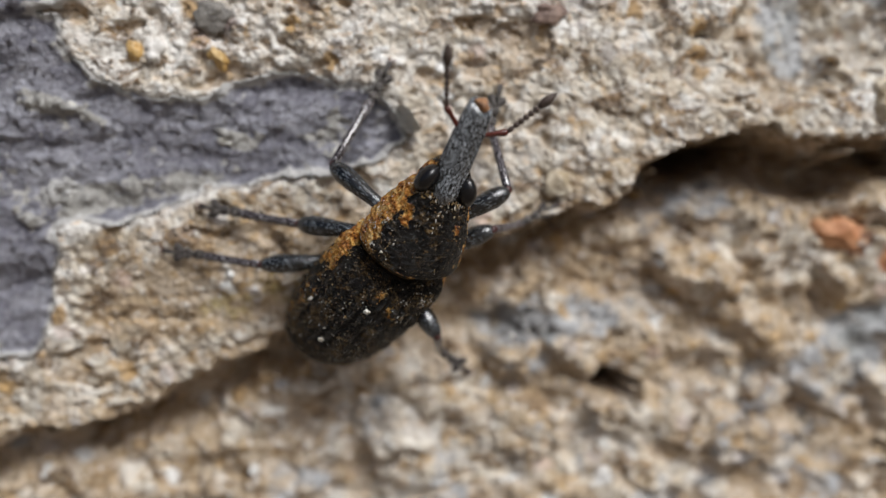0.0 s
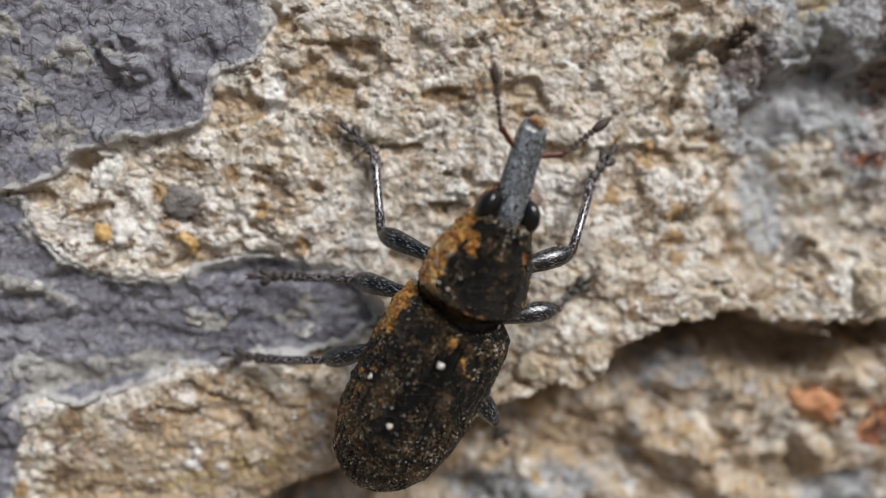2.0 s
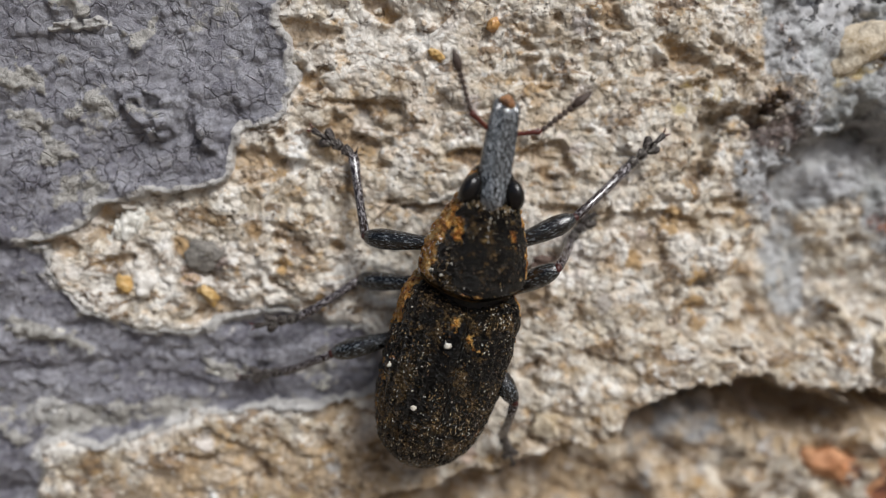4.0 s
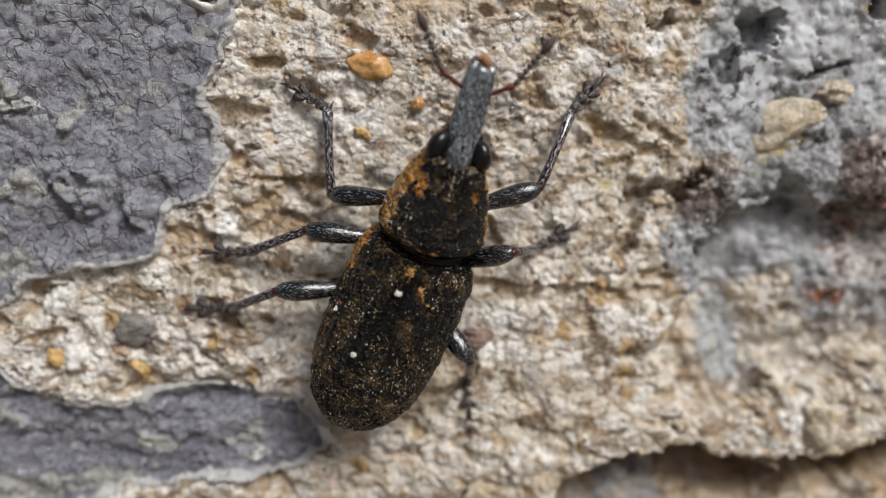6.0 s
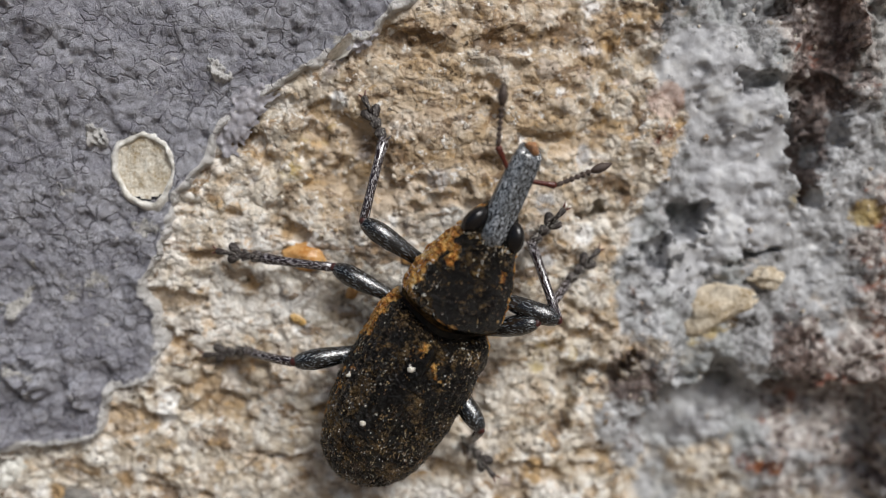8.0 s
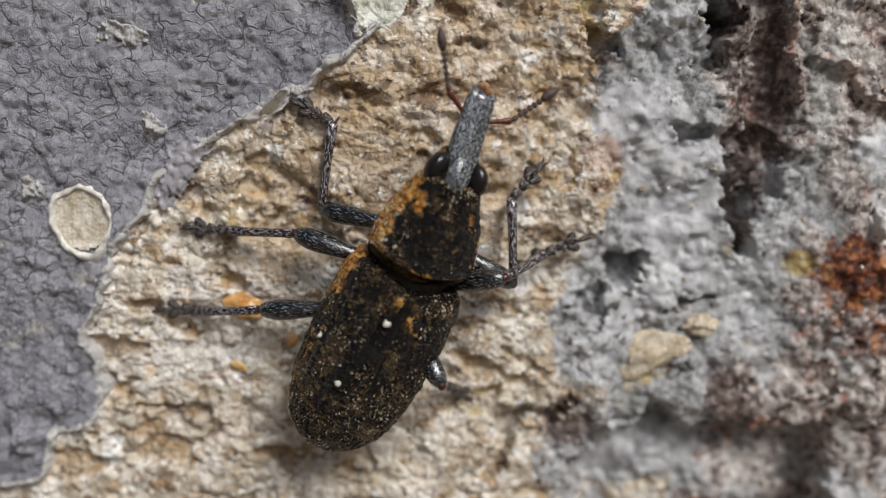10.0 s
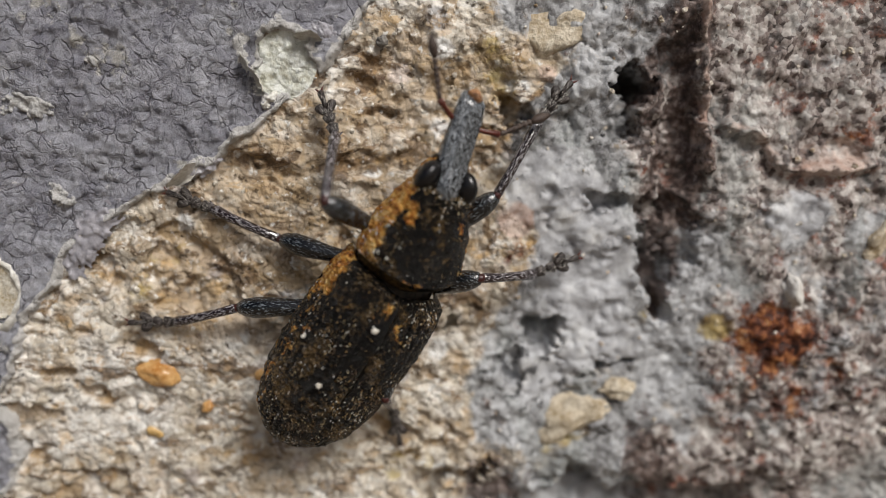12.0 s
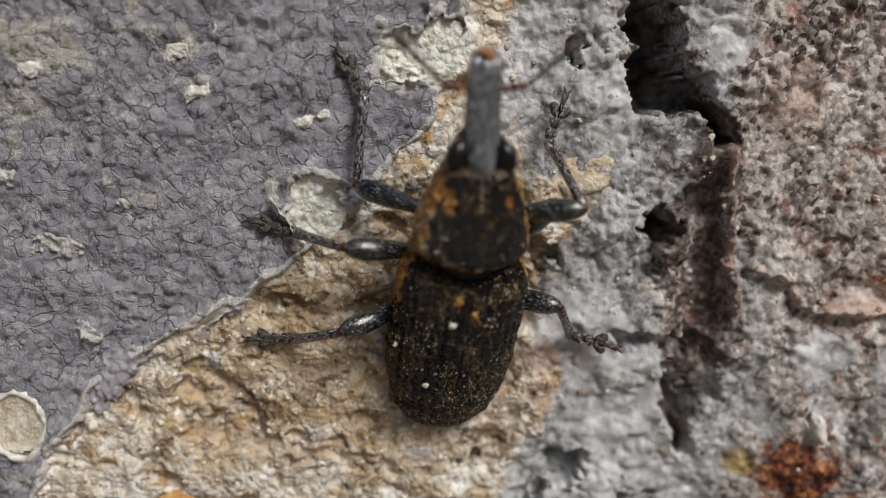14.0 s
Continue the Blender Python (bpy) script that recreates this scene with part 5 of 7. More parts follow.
def build_elytron(side):
    """One wing case: rows of punctures, rounded behind, with a turned-down margin."""
    n, m = 170, 60
    L = 6.35
    ts = [0, 0.04, 0.12, 0.3, 0.5, 0.65, 0.78, 0.88, 0.95, 0.985, 1]
    hw = [1.52, 1.76, 1.90, 1.95, 1.93, 1.86, 1.66, 1.33, 0.88, 0.50, 0.06]
    zt = [-0.62, -0.10, 0.05, 0.16, 0.12, -0.02, -0.28, -0.65, -1.05, -1.35, -1.55]
    dp = [1.55, 1.7, 1.85, 2.0, 2.0, 1.9, 1.6, 1.2, 0.75, 0.4, 0.05]
    bm = bmesh.new()
    orange = []
    grid = []
    for i in range(n + 1):
        t = i / n
        row = []
        for j in range(m + 1):
            s = j / m
            a = radians(104) * s
            w, top, deep = curve(ts, hw, t), curve(ts, zt, t), curve(ts, dp, t)
            x = 0.012 + w * math.sin(a) ** 0.92 if s > 0 else 0.012
            z = top - deep * (1 - math.cos(a)) * 0.86
            front = -0.30 + 0.42 * min(1.0, x / 1.6) ** 1.3
            y = front - t * (L + front)
            lane = s * 10.0
            groove = math.cos(2 * math.pi * lane)
            dot = max(0, -groove) * (0.5 + 0.5 * math.sin(2 * math.pi * (t * 44 + 0.37 * math.floor(lane))))
            p = Vector((x * 3, y * 3, side * 9))
            rough = 0.045 * noise.noise(p * 0.9) + 0.04 * noise.noise(p * 2.3) + 0.03 * noise.noise(p * 5.0)
            rise = rough - (0.055 * dot + 0.018 * max(0, -groove)) * min(1, 12 * s) - 0.05 * math.exp(-(x / 0.06) ** 2)
            nx, nz = math.sin(a), math.cos(a)
            row.append(bm.verts.new((side * (x + rise * nx), y, z + rise * nz)))
            flank = np.clip((s - (0.56 if side < 0 else 0.62)) / 0.14, 0, 1) * np.clip((0.42 - t) / 0.25, 0.40, 1)
            basal = 0.55 * math.exp(-((x - 0.30) / 0.30) ** 2 - ((t - 0.10) / 0.09) ** 2)
            rear = 0.55 * np.clip((s - 0.55) / 0.3, 0, 1) * np.clip((t - 0.7) / 0.2, 0, 1)
            orange.append(float(max(0.8 * flank, basal, rear)))
        grid.append(row)
    for i in range(n):
        for j in range(m):
            q = (grid[i][j], grid[i][j + 1], grid[i + 1][j + 1], grid[i + 1][j])
            bm.faces.new(q if side < 0 else q[::-1])
    bmesh.ops.recalc_face_normals(bm, faces=bm.faces)
    ob = part("elytron", bm, CUTICLE, weevil, "black-brown punctured wing case with orange side")
    set_attr(ob.data, "orange", orange)
    return ob


elytra = [build_elytron(-1), build_elytron(1)]


def build_belly():
    rings = []
    for y, w, top, low in ((0.75, 1.05, -1.3, -2.1), (0.3, 1.38, -1.15, -2.3), (-0.3, 1.5, -1.05, -2.45), (-0.8, 1.5, -0.7, -2.5), (-1.5, 1.85, -0.5, -2.65), (-3.2, 1.9, -0.5, -2.65), (-4.6, 1.65, -0.8, -2.45), (-5.5, 1.15, -1.1, -2.2), (-6.1, 0.6, -1.4, -1.95), (-6.3, 0.2, -1.6, -1.8)):
        c, h = (top + low) / 2, (top - low) / 2
        rings.append([(w * math.cos(2 * math.pi * k / 28), y, c + h * math.sin(2 * math.pi * k / 28)) for k in range(28)])
    return part("abdomen", skin(rings), BELLY, weevil, "dark hairy underside")


build_belly()


def build_pronotum():
    n, m = 70, 72
    ts = [0, 0.05, 0.12, 0.2, 0.45, 0.7, 0.86, 0.95, 1.0]
    hw = [1.44, 1.53, 1.58, 1.58, 1.48, 1.26, 1.06, 0.96, 0.90]
    zt = [-0.62, -0.30, -0.10, -0.05, -0.05, -0.14, -0.30, -0.40, -0.50]
    zb = [-2.1, -2.2, -2.25, -2.3, -2.3, -2.15, -1.95, -1.8, -1.7]
    bm = bmesh.new()
    orange, grid = [], []
    for i in range(n + 1):
        t = i / n
        w, top, low = curve(ts, hw, t), curve(ts, zt, t), curve(ts, zb, t)
        c, h = (top + low) / 2, (top - low) / 2
        row = []
        for j in range(m):
            a = 2 * math.pi * j / m
            sx, sz = math.sin(a), math.cos(a)
            x = w * math.copysign(abs(sx) ** 0.85, sx)
            z = c + h * math.copysign(abs(sz) ** 0.9, sz)
            y = (-0.10 + 0.36 * min(1, abs(x) / 1.5) ** 1.3) * (1 - t) + 2.95 * t
            p = Vector((x, y, z))
            pit = noise.voronoi(p * 5.2)[0][0]
            calm = min(1.0, max(0.0, (t - 0.08) / 0.05))
            rise = (0.05 * noise.noise(p * 3.0) + 0.03 * noise.noise(p * 9.0) + 0.10 * (pit - 0.35)) * calm
            keel = 0.035 * math.exp(-(x / 0.07) ** 2) * math.sin(math.pi * t)
            row.append(bm.verts.new(p + Vector((sx, 0, sz)) * (rise + keel)))
            up = sz
            flank = 0.85 * np.clip((abs(x) / w - (0.73 if x < 0 else 0.82)) / 0.2, 0, 1) * (1 if up > -0.5 else 0.5)
            spot = 0.95 * math.exp(-((abs(x) - 0.80) / 0.20) ** 2 - ((y - 2.15) / 0.38) ** 2) * (1.0 if x < 0 else 0.55)
            rear = 0.75 * math.exp(-(x / 0.45) ** 2 - ((y - 0.30) / 0.13) ** 2)
            orange.append(float(max(flank, spot, rear)) if t > 0.105 else -1.0)
        grid.append(row)
    for i in range(n):
        for j in range(m):
            bm.faces.new((grid[i][j], grid[i][(j + 1) % m], grid[i + 1][(j + 1) % m], grid[i + 1][j]))
    bm.faces.new(grid[0])
    bm.faces.new(grid[-1][::-1])
    bmesh.ops.recalc_face_normals(bm, faces=bm.faces)
    ob = part("pronotum", bm, CUTICLE, weevil, "rough black thorax shield with orange sides")
    set_attr(ob.data, "orange", orange)
    return ob


pronotum = build_pronotum()


def build_head():
    rings = []
    for y, w, top, low in ((2.6, 0.84, -0.52, -1.65), (2.9, 0.86, -0.48, -1.70), (3.2, 0.84, -0.50, -1.72), (3.5, 0.73, -0.54, -1.65), (3.85, 0.50, -0.66, -1.5)):
        c, h = (top + low) / 2, (top - low) / 2
        rings.append([(w * math.cos(2 * math.pi * k / 32), y, c + h * math.sin(2 * math.pi * k / 32)) for k in range(32)])
    bm = skin(rings)
    bmesh.ops.subdivide_edges(bm, edges=bm.edges[:], cuts=1, use_grid_fill=True)
    head = part("head", bm, CUTICLE, weevil, "short black head capsule")
    set_attr(head.data, "orange", [0.5 if abs(v.co.x) > 0.55 * MM else 0.1 for v in head.data.vertices])
    for side in (-1, 1):
        eye = bmesh.new()
        bmesh.ops.create_uvsphere(eye, u_segments=28, v_segments=18, radius=1)
        eye.transform(Matrix.Translation((side * 0.585, 3.22, -0.86)) @ Matrix.Rotation(radians(side * 16), 4, "Z") @ Matrix.Rotation(radians(side * 25), 4, "Y") @ Matrix.Diagonal((0.30, 0.50, 0.47, 1)))
        part("eye", eye, EYE, head, "large glossy black eye")
    return head


head = build_head()


def build_rostrum():
    rings = []
    for k in range(31):
        t = k / 30
        y = 2.7 + 2.9 * t
        w = curve([0, 0.12, 0.24, 0.36, 0.6, 0.85, 1], [0.34, 0.36, 0.39, 0.46, 0.45, 0.43, 0.37], t)
        z = curve([0, 0.13, 0.36, 0.65, 1], [-0.78, -0.72, -0.95, -1.08, -1.24], t)
        hgt = curve([0, 0.22, 0.6, 1], [0.36, 0.40, 0.33, 0.27], t)
        ring = []
        for j in range(32):
            c, q = math.cos(2 * math.pi * j / 32), math.sin(2 * math.pi * j / 32)
            c, q = math.copysign(abs(c) ** 0.7, c), math.copysign(abs(q) ** 0.8, q)
            groove = 0.06 * math.exp(-((abs(c) - 0.62) / 0.14) ** 2) * (q > 0)
            ring.append((w * c, y - 0.12 * q * t, z + hgt * q - groove))
        rings.append(ring)
    for shrink, step in ((0.86, 0.06), (0.62, 0.10), (0.3, 0.12)):
        cx, cy, cz = (sum(p[k] for p in ring) / 32 for k in range(3))
        rings.append([(cx + (p[0] - cx) * shrink, cy + (p[1] - cy) * shrink + step, cz + (p[2] - cz) * shrink - 0.05) for p in ring])
    bm = skin(rings)
    ob = part("rostrum", bm, SNOUT, weevil, "stout grey-haired snout")
    mouth = stone((0.28, 0.20, 0.20), 5, 0.3, 3, 4)
    mouth.transform(Matrix.Translation((0, 5.66, -1.22)))
    part("mouthparts", mouth, MOUTH, ob, "rusty brown mouthparts")
    pit = stone((0.05, 0.11, 0.04), 2, 0.1, 2)
    pit.transform(Matrix.Translation((0, 3.42, -0.43)))
    part("fovea", pit, EYE, ob, "small dark pit between the eyes")
    return ob


rostrum = build_rostrum()


def build_antenna(side):
    """Built along +y from its socket: reddish scape, jointed funicle and spindle club."""
    top = part("antenna", limb([(0, 0.05), (0.1, 0.065), (0.5, 0.075), (0.72, 0.11), (0.78, 0.07)], 10), RED, weevil, "elbowed red-brown feeler")
    beads, y = [], 0.0
    for k in range(6):
        ln = 0.17 if k else 0.24
        beads += [(y, 0.04), (y + ln * 0.35, 0.07 + 0.004 * k), (y + ln * 0.7, 0.082 + 0.005 * k), (y + ln * 0.93, 0.055)]
        y += ln
    bm = limb(beads, 10)
    bend = Matrix.Translation((0, 0.76, 0.0)) @ Matrix.Rotation(radians(30 * side), 4, "Z") @ Matrix.Rotation(radians(-8), 4, "X")
    bm.transform(bend)
    part("funicle", bm, FEELER, top)
    club = limb([(0, 0.05), (0.08, 0.10), (0.22, 0.145), (0.38, 0.135), (0.54, 0.08), (0.66, 0.015)], 10)
    club.transform(bend @ Matrix.Translation((0, y, 0)))
    part("club", club, FEELER, top, "grey-brown spindle club")
    return top


antennae = {-1: build_antenna(-1), 1: build_antenna(1)}
SOCKET = {-1: Vector((-0.33, 4.85, -1.15)), 1: Vector((0.33, 4.85, -1.15))}

FEMUR = {"F": 2.65, "M": 2.55, "H": 2.75}
TIBIA = {"F": 2.7, "M": 2.35, "H": 2.3}
COXA = {"F": (0.75, 1.1, -2.0), "M": (1.0, -0.3, -2.2), "H": (1.05, -2.0, -2.3)}


def bristles(bm, length, radius, count, seed, reach=0.14):
    """Short fine hairs lying forward along a limb."""
    rng = random.Random(seed)
    for _ in range(count):
        y, a = rng.uniform(0.08, 0.95) * length, rng.uniform(0, 2 * math.pi)
        r = radius(y) * 0.97
        out = Vector((math.cos(a), 0, math.sin(a)))
        p, d = out * r + Vector((0, y, 0)), (out * 0.45 + Vector((rng.uniform(-0.3, 0.3), 1, rng.uniform(-0.3, 0.3)))).normalized()
        side = d.cross(out).normalized() * 0.008
        tip = p + d * reach * rng.uniform(0.6, 1.2)
        a1, b1, c1, t1 = bm.verts.new(p + side), bm.verts.new(p - side), bm.verts.new(p + out * 0.012), bm.verts.new(tip)
        for tri in ((a1, b1, t1), (b1, c1, t1), (c1, a1, t1)):
            bm.faces.new(tri)


def build_leg(kind, seed):
    lf, lt = FEMUR[kind], TIBIA[kind]
    prof = [(0, 0.17), (0.25, 0.20), (lf * 0.35, 0.235), (lf * 0.6, 0.31), (lf * 0.78, 0.33), (lf * 0.9, 0.27), (lf * 0.97, 0.19), (lf, 0.10)]
    femur = part("femur", limb(prof, 16, 1.0, 0.10), HAIRY, weevil, "club-shaped black thigh with grey hairs")
    hb = bmesh.new()
    bristles(hb, lf, lambda y: curve([p[0] for p in prof], [p[1] for p in prof], y) + 0.0, 170, seed, 0.11)
    tagged(part("bristle", hb, HAIR, femur, "short pale bristles"), kind="stuff")
    tp = [(0, 0.10), (0.12, 0.15), (lt * 0.3, 0.135), (lt * 0.7, 0.145), (lt * 0.92, 0.18), (lt, 0.14)]
    bm = limb(tp, 14, 1.0, 0.12)
    spur = limb([(0, 0.045), (0.16, 0.03), (0.26, 0.006)], 6)
    merge(bm, spur, Matrix.Translation((0.08, lt - 0.04, -0.06)) @ Matrix.Rotation(radians(-25), 4, "Z"))
    tibia = part("tibia", bm, SHANK, weevil, "slender red-brown shank")
    knee = stone((0.14, 0.17, 0.14), seed + 3, 0.15, 2)
    knee.transform(Matrix.Translation((0, 0.03, 0.01)))
    part("knee", knee, KNEE, tibia, "dark red knee joint")
    hb = bmesh.new()
    bristles(hb, lt, lambda y: curve([p[0] for p in tp], [p[1] for p in tp], y) + 0.0, 80, seed + 50, 0.08)
    tagged(part("bristle", hb, HAIR, tibia, "short pale bristles"), kind="stuff")
    foot = limb([(0, 0.06), (0.1, 0.11), (0.33, 0.15), (0.40, 0.07)], 10, 0.7)
    merge(foot, limb([(0, 0.06), (0.08, 0.11), (0.26, 0.16), (0.33, 0.07)], 10, 0.7), Matrix.Translation((0, 0.40, 0)))
    for s in (-1, 1):
        merge(foot, limb([(0, 0.05), (0.1, 0.10), (0.28, 0.13), (0.40, 0.10), (0.45, 0.03)], 8, 0.6), Matrix.Translation((0.02 * s, 0.72, 0)) @ Matrix.Rotation(radians(-22 * s), 4, "Z"))
    merge(foot, limb([(0, 0.05), (0.2, 0.055), (0.5, 0.085), (0.56, 0.05)], 8), Matrix.Translation((0, 0.95, 0.05)))
    foot.transform(Matrix.Diagonal((1.3, 1.0, 1.2, 1)))
    tarsus = part("tarsus", foot, FOOT, weevil, "brown lobed foot")
    hb = bmesh.new()
    bristles(hb, 1.3, lambda y: 0.15, 120, seed + 90, 0.10)
    tagged(part("bristle", hb, HAIR, tarsus, "short pale bristles"), kind="stuff")
    for s in (-1, 1):
        claw = limb([(0, 0.035), (0.12, 0.028), (0.26, 0.006)], 6, 1.0, 0.04)
        claw.transform(Matrix.Translation((0.03 * s, 1.48, 0.05)) @ Matrix.Rotation(radians(-28 * s), 4, "Z") @ Matrix.Rotation(radians(-15), 4, "X"))
        part("claw", claw, RED, tarsus, "small dark red claw")
    return femur, tibia, tarsus


legs = {name: build_leg(name[1], 10 * k + 1) for k, name in enumerate(("LF", "LM", "LH", "RF", "RM", "RH"))}


def build_specks():
    """Pale mineral crumbs and dust on the back."""
    for k, (x, y, z, r) in enumerate(((-1.80, -2.53, -0.66, 0.11), (-0.44, -1.29, 0.13, 0.14), (-0.90, -3.42, 0.05, 0.12), (-1.05, 0.80, -0.22, 0.07))):
        bm = stone((r * (0.55 + 0.12 * (k % 3)), r * 0.7, r * 0.35), k + 20, 0.9, 3, 9)
        bm.transform(Matrix.Translation((x, y, z)))
        ob = part("crumb", bm, DUST, elytra[0] if y < 0 else pronotum, "pale crumb of mortar stuck on the back")


build_specks()


def build_scales():
    """Flat pale, ochre and orange scale-hairs that lie backwards on the back, in loose clouds; the palest are painted
    glints.
    """
    rng = np.random.RandomState(12)
    for ob, count in ((elytra[0], 760), (elytra[1], 900), (pronotum, 520)):
        me = ob.data
        n = len(me.vertices)
        co, nor = np.empty(n * 3, np.float32), np.empty(n * 3, np.float32)
        me.vertices.foreach_get("co", co)
        me.vertices.foreach_get("normal", nor)
        co, nor = co.reshape(-1, 3) / MM, nor.reshape(-1, 3)
        tint = np.empty(n, np.float32)
        me.attributes["orange"].data.foreach_get("value", tint)
        outward = co - np.array([0.0, 0.0, -1.3]) * np.array([1, 0, 1]) - co * np.array([0, 1, 0])
        nor = nor * np.sign((nor * outward).sum(1, keepdims=True))
        cloud = fbm(co[:, 0] + 20, co[:, 1], 1.1, 301, 4, 0.6)
        hue = 0.20 + 0.36 * fbm(co[:, 0] + 40, co[:, 1], 0.8, 311, 3)
        right = ease(co[:, 0], 0.0, 1.2) * ease(co[:, 1], -2.4, -0.3) * ease(-co[:, 1], -0.2, 0.3)
        tail = ease(-co[:, 1], 4.2, 5.8)
        tuft = 1.6 * np.exp(-((co[:, 0]) / 0.13) ** 2) * ease(co[:, 1], 1.6, 2.5) + 1.2 * ease(co[:, 1], 2.72, 2.85)
        want = np.clip(0.08 + 0.9 * ease(cloud + 0.45 * right + 0.15 * tail, 0.1, 0.6) + tuft, 0, 2) * (nor[:, 2] > 0.05) * (tint > -0.5)
        pick = rng.choice(n, count, p=want / want.sum())
        p, z = co[pick] + 0.02 * rng.randn(count, 3) + 0.012 * nor[pick], nor[pick]
        way = np.stack([0.45 * rng.randn(count), -np.ones(count), 0.15 * rng.randn(count)], 1)
        way -= z * (way * z).sum(1, keepdims=True)
        way /= np.linalg.norm(way, axis=1, keepdims=True)
        side = np.cross(z, way)
        ln, wd = 0.03 + 0.075 * rng.rand(count, 1) ** 2, 0.010 + 0.010 * rng.rand(count, 1)
        quad = np.stack([p - way * ln * 0.5, p + side * wd, p + way * ln * 0.6 + z * 0.012, p - side * wd, p + z * 0.016], 1).reshape(-1, 3)
        base = np.arange(count)[:, None] * 5
        tris = np.concatenate([base + np.array(t) for t in ((0, 1, 4), (1, 2, 4), (2, 3, 4), (3, 0, 4))])
        mesh = bpy.data.meshes.new("scale_hair")
        mesh.from_pydata((quad * MM).tolist(), [], tris.tolist())
        # a random share gets a near-white tone that paints glints
        tone = np.clip(hue[pick] + 0.5 * np.clip(tuft[pick], 0, 1) + 0.25 * np.clip(tint[pick], 0, 1) + 0.15 * rng.randn(count) + 0.75 * (rng.rand(count) > (0.70 if ob is pronotum else 0.76)), 0, 1)
        set_attr(mesh, "hue", np.repeat(tone, 5))
        mesh.materials.append(SCALES)
        lying = new("scale_hair", mesh)
        lying.parent = ob
        tagged(lying, "scattered ochre and pale scale-hairs, the palest painted as glints", kind="stuff")


build_scales()


def along(start, end, up):
    """A pose at start whose y axis points to end, with z near up."""
    y = (end - start).normalized()
    x = y.cross(up).normalized()
    return Matrix.Translation(start) @ Matrix((x, y, x.cross(y))).transposed().to_4x4()


WALL = Matrix(((1, 0, 0), (0, 0, -1), (0, 1, 0))).to_4x4()


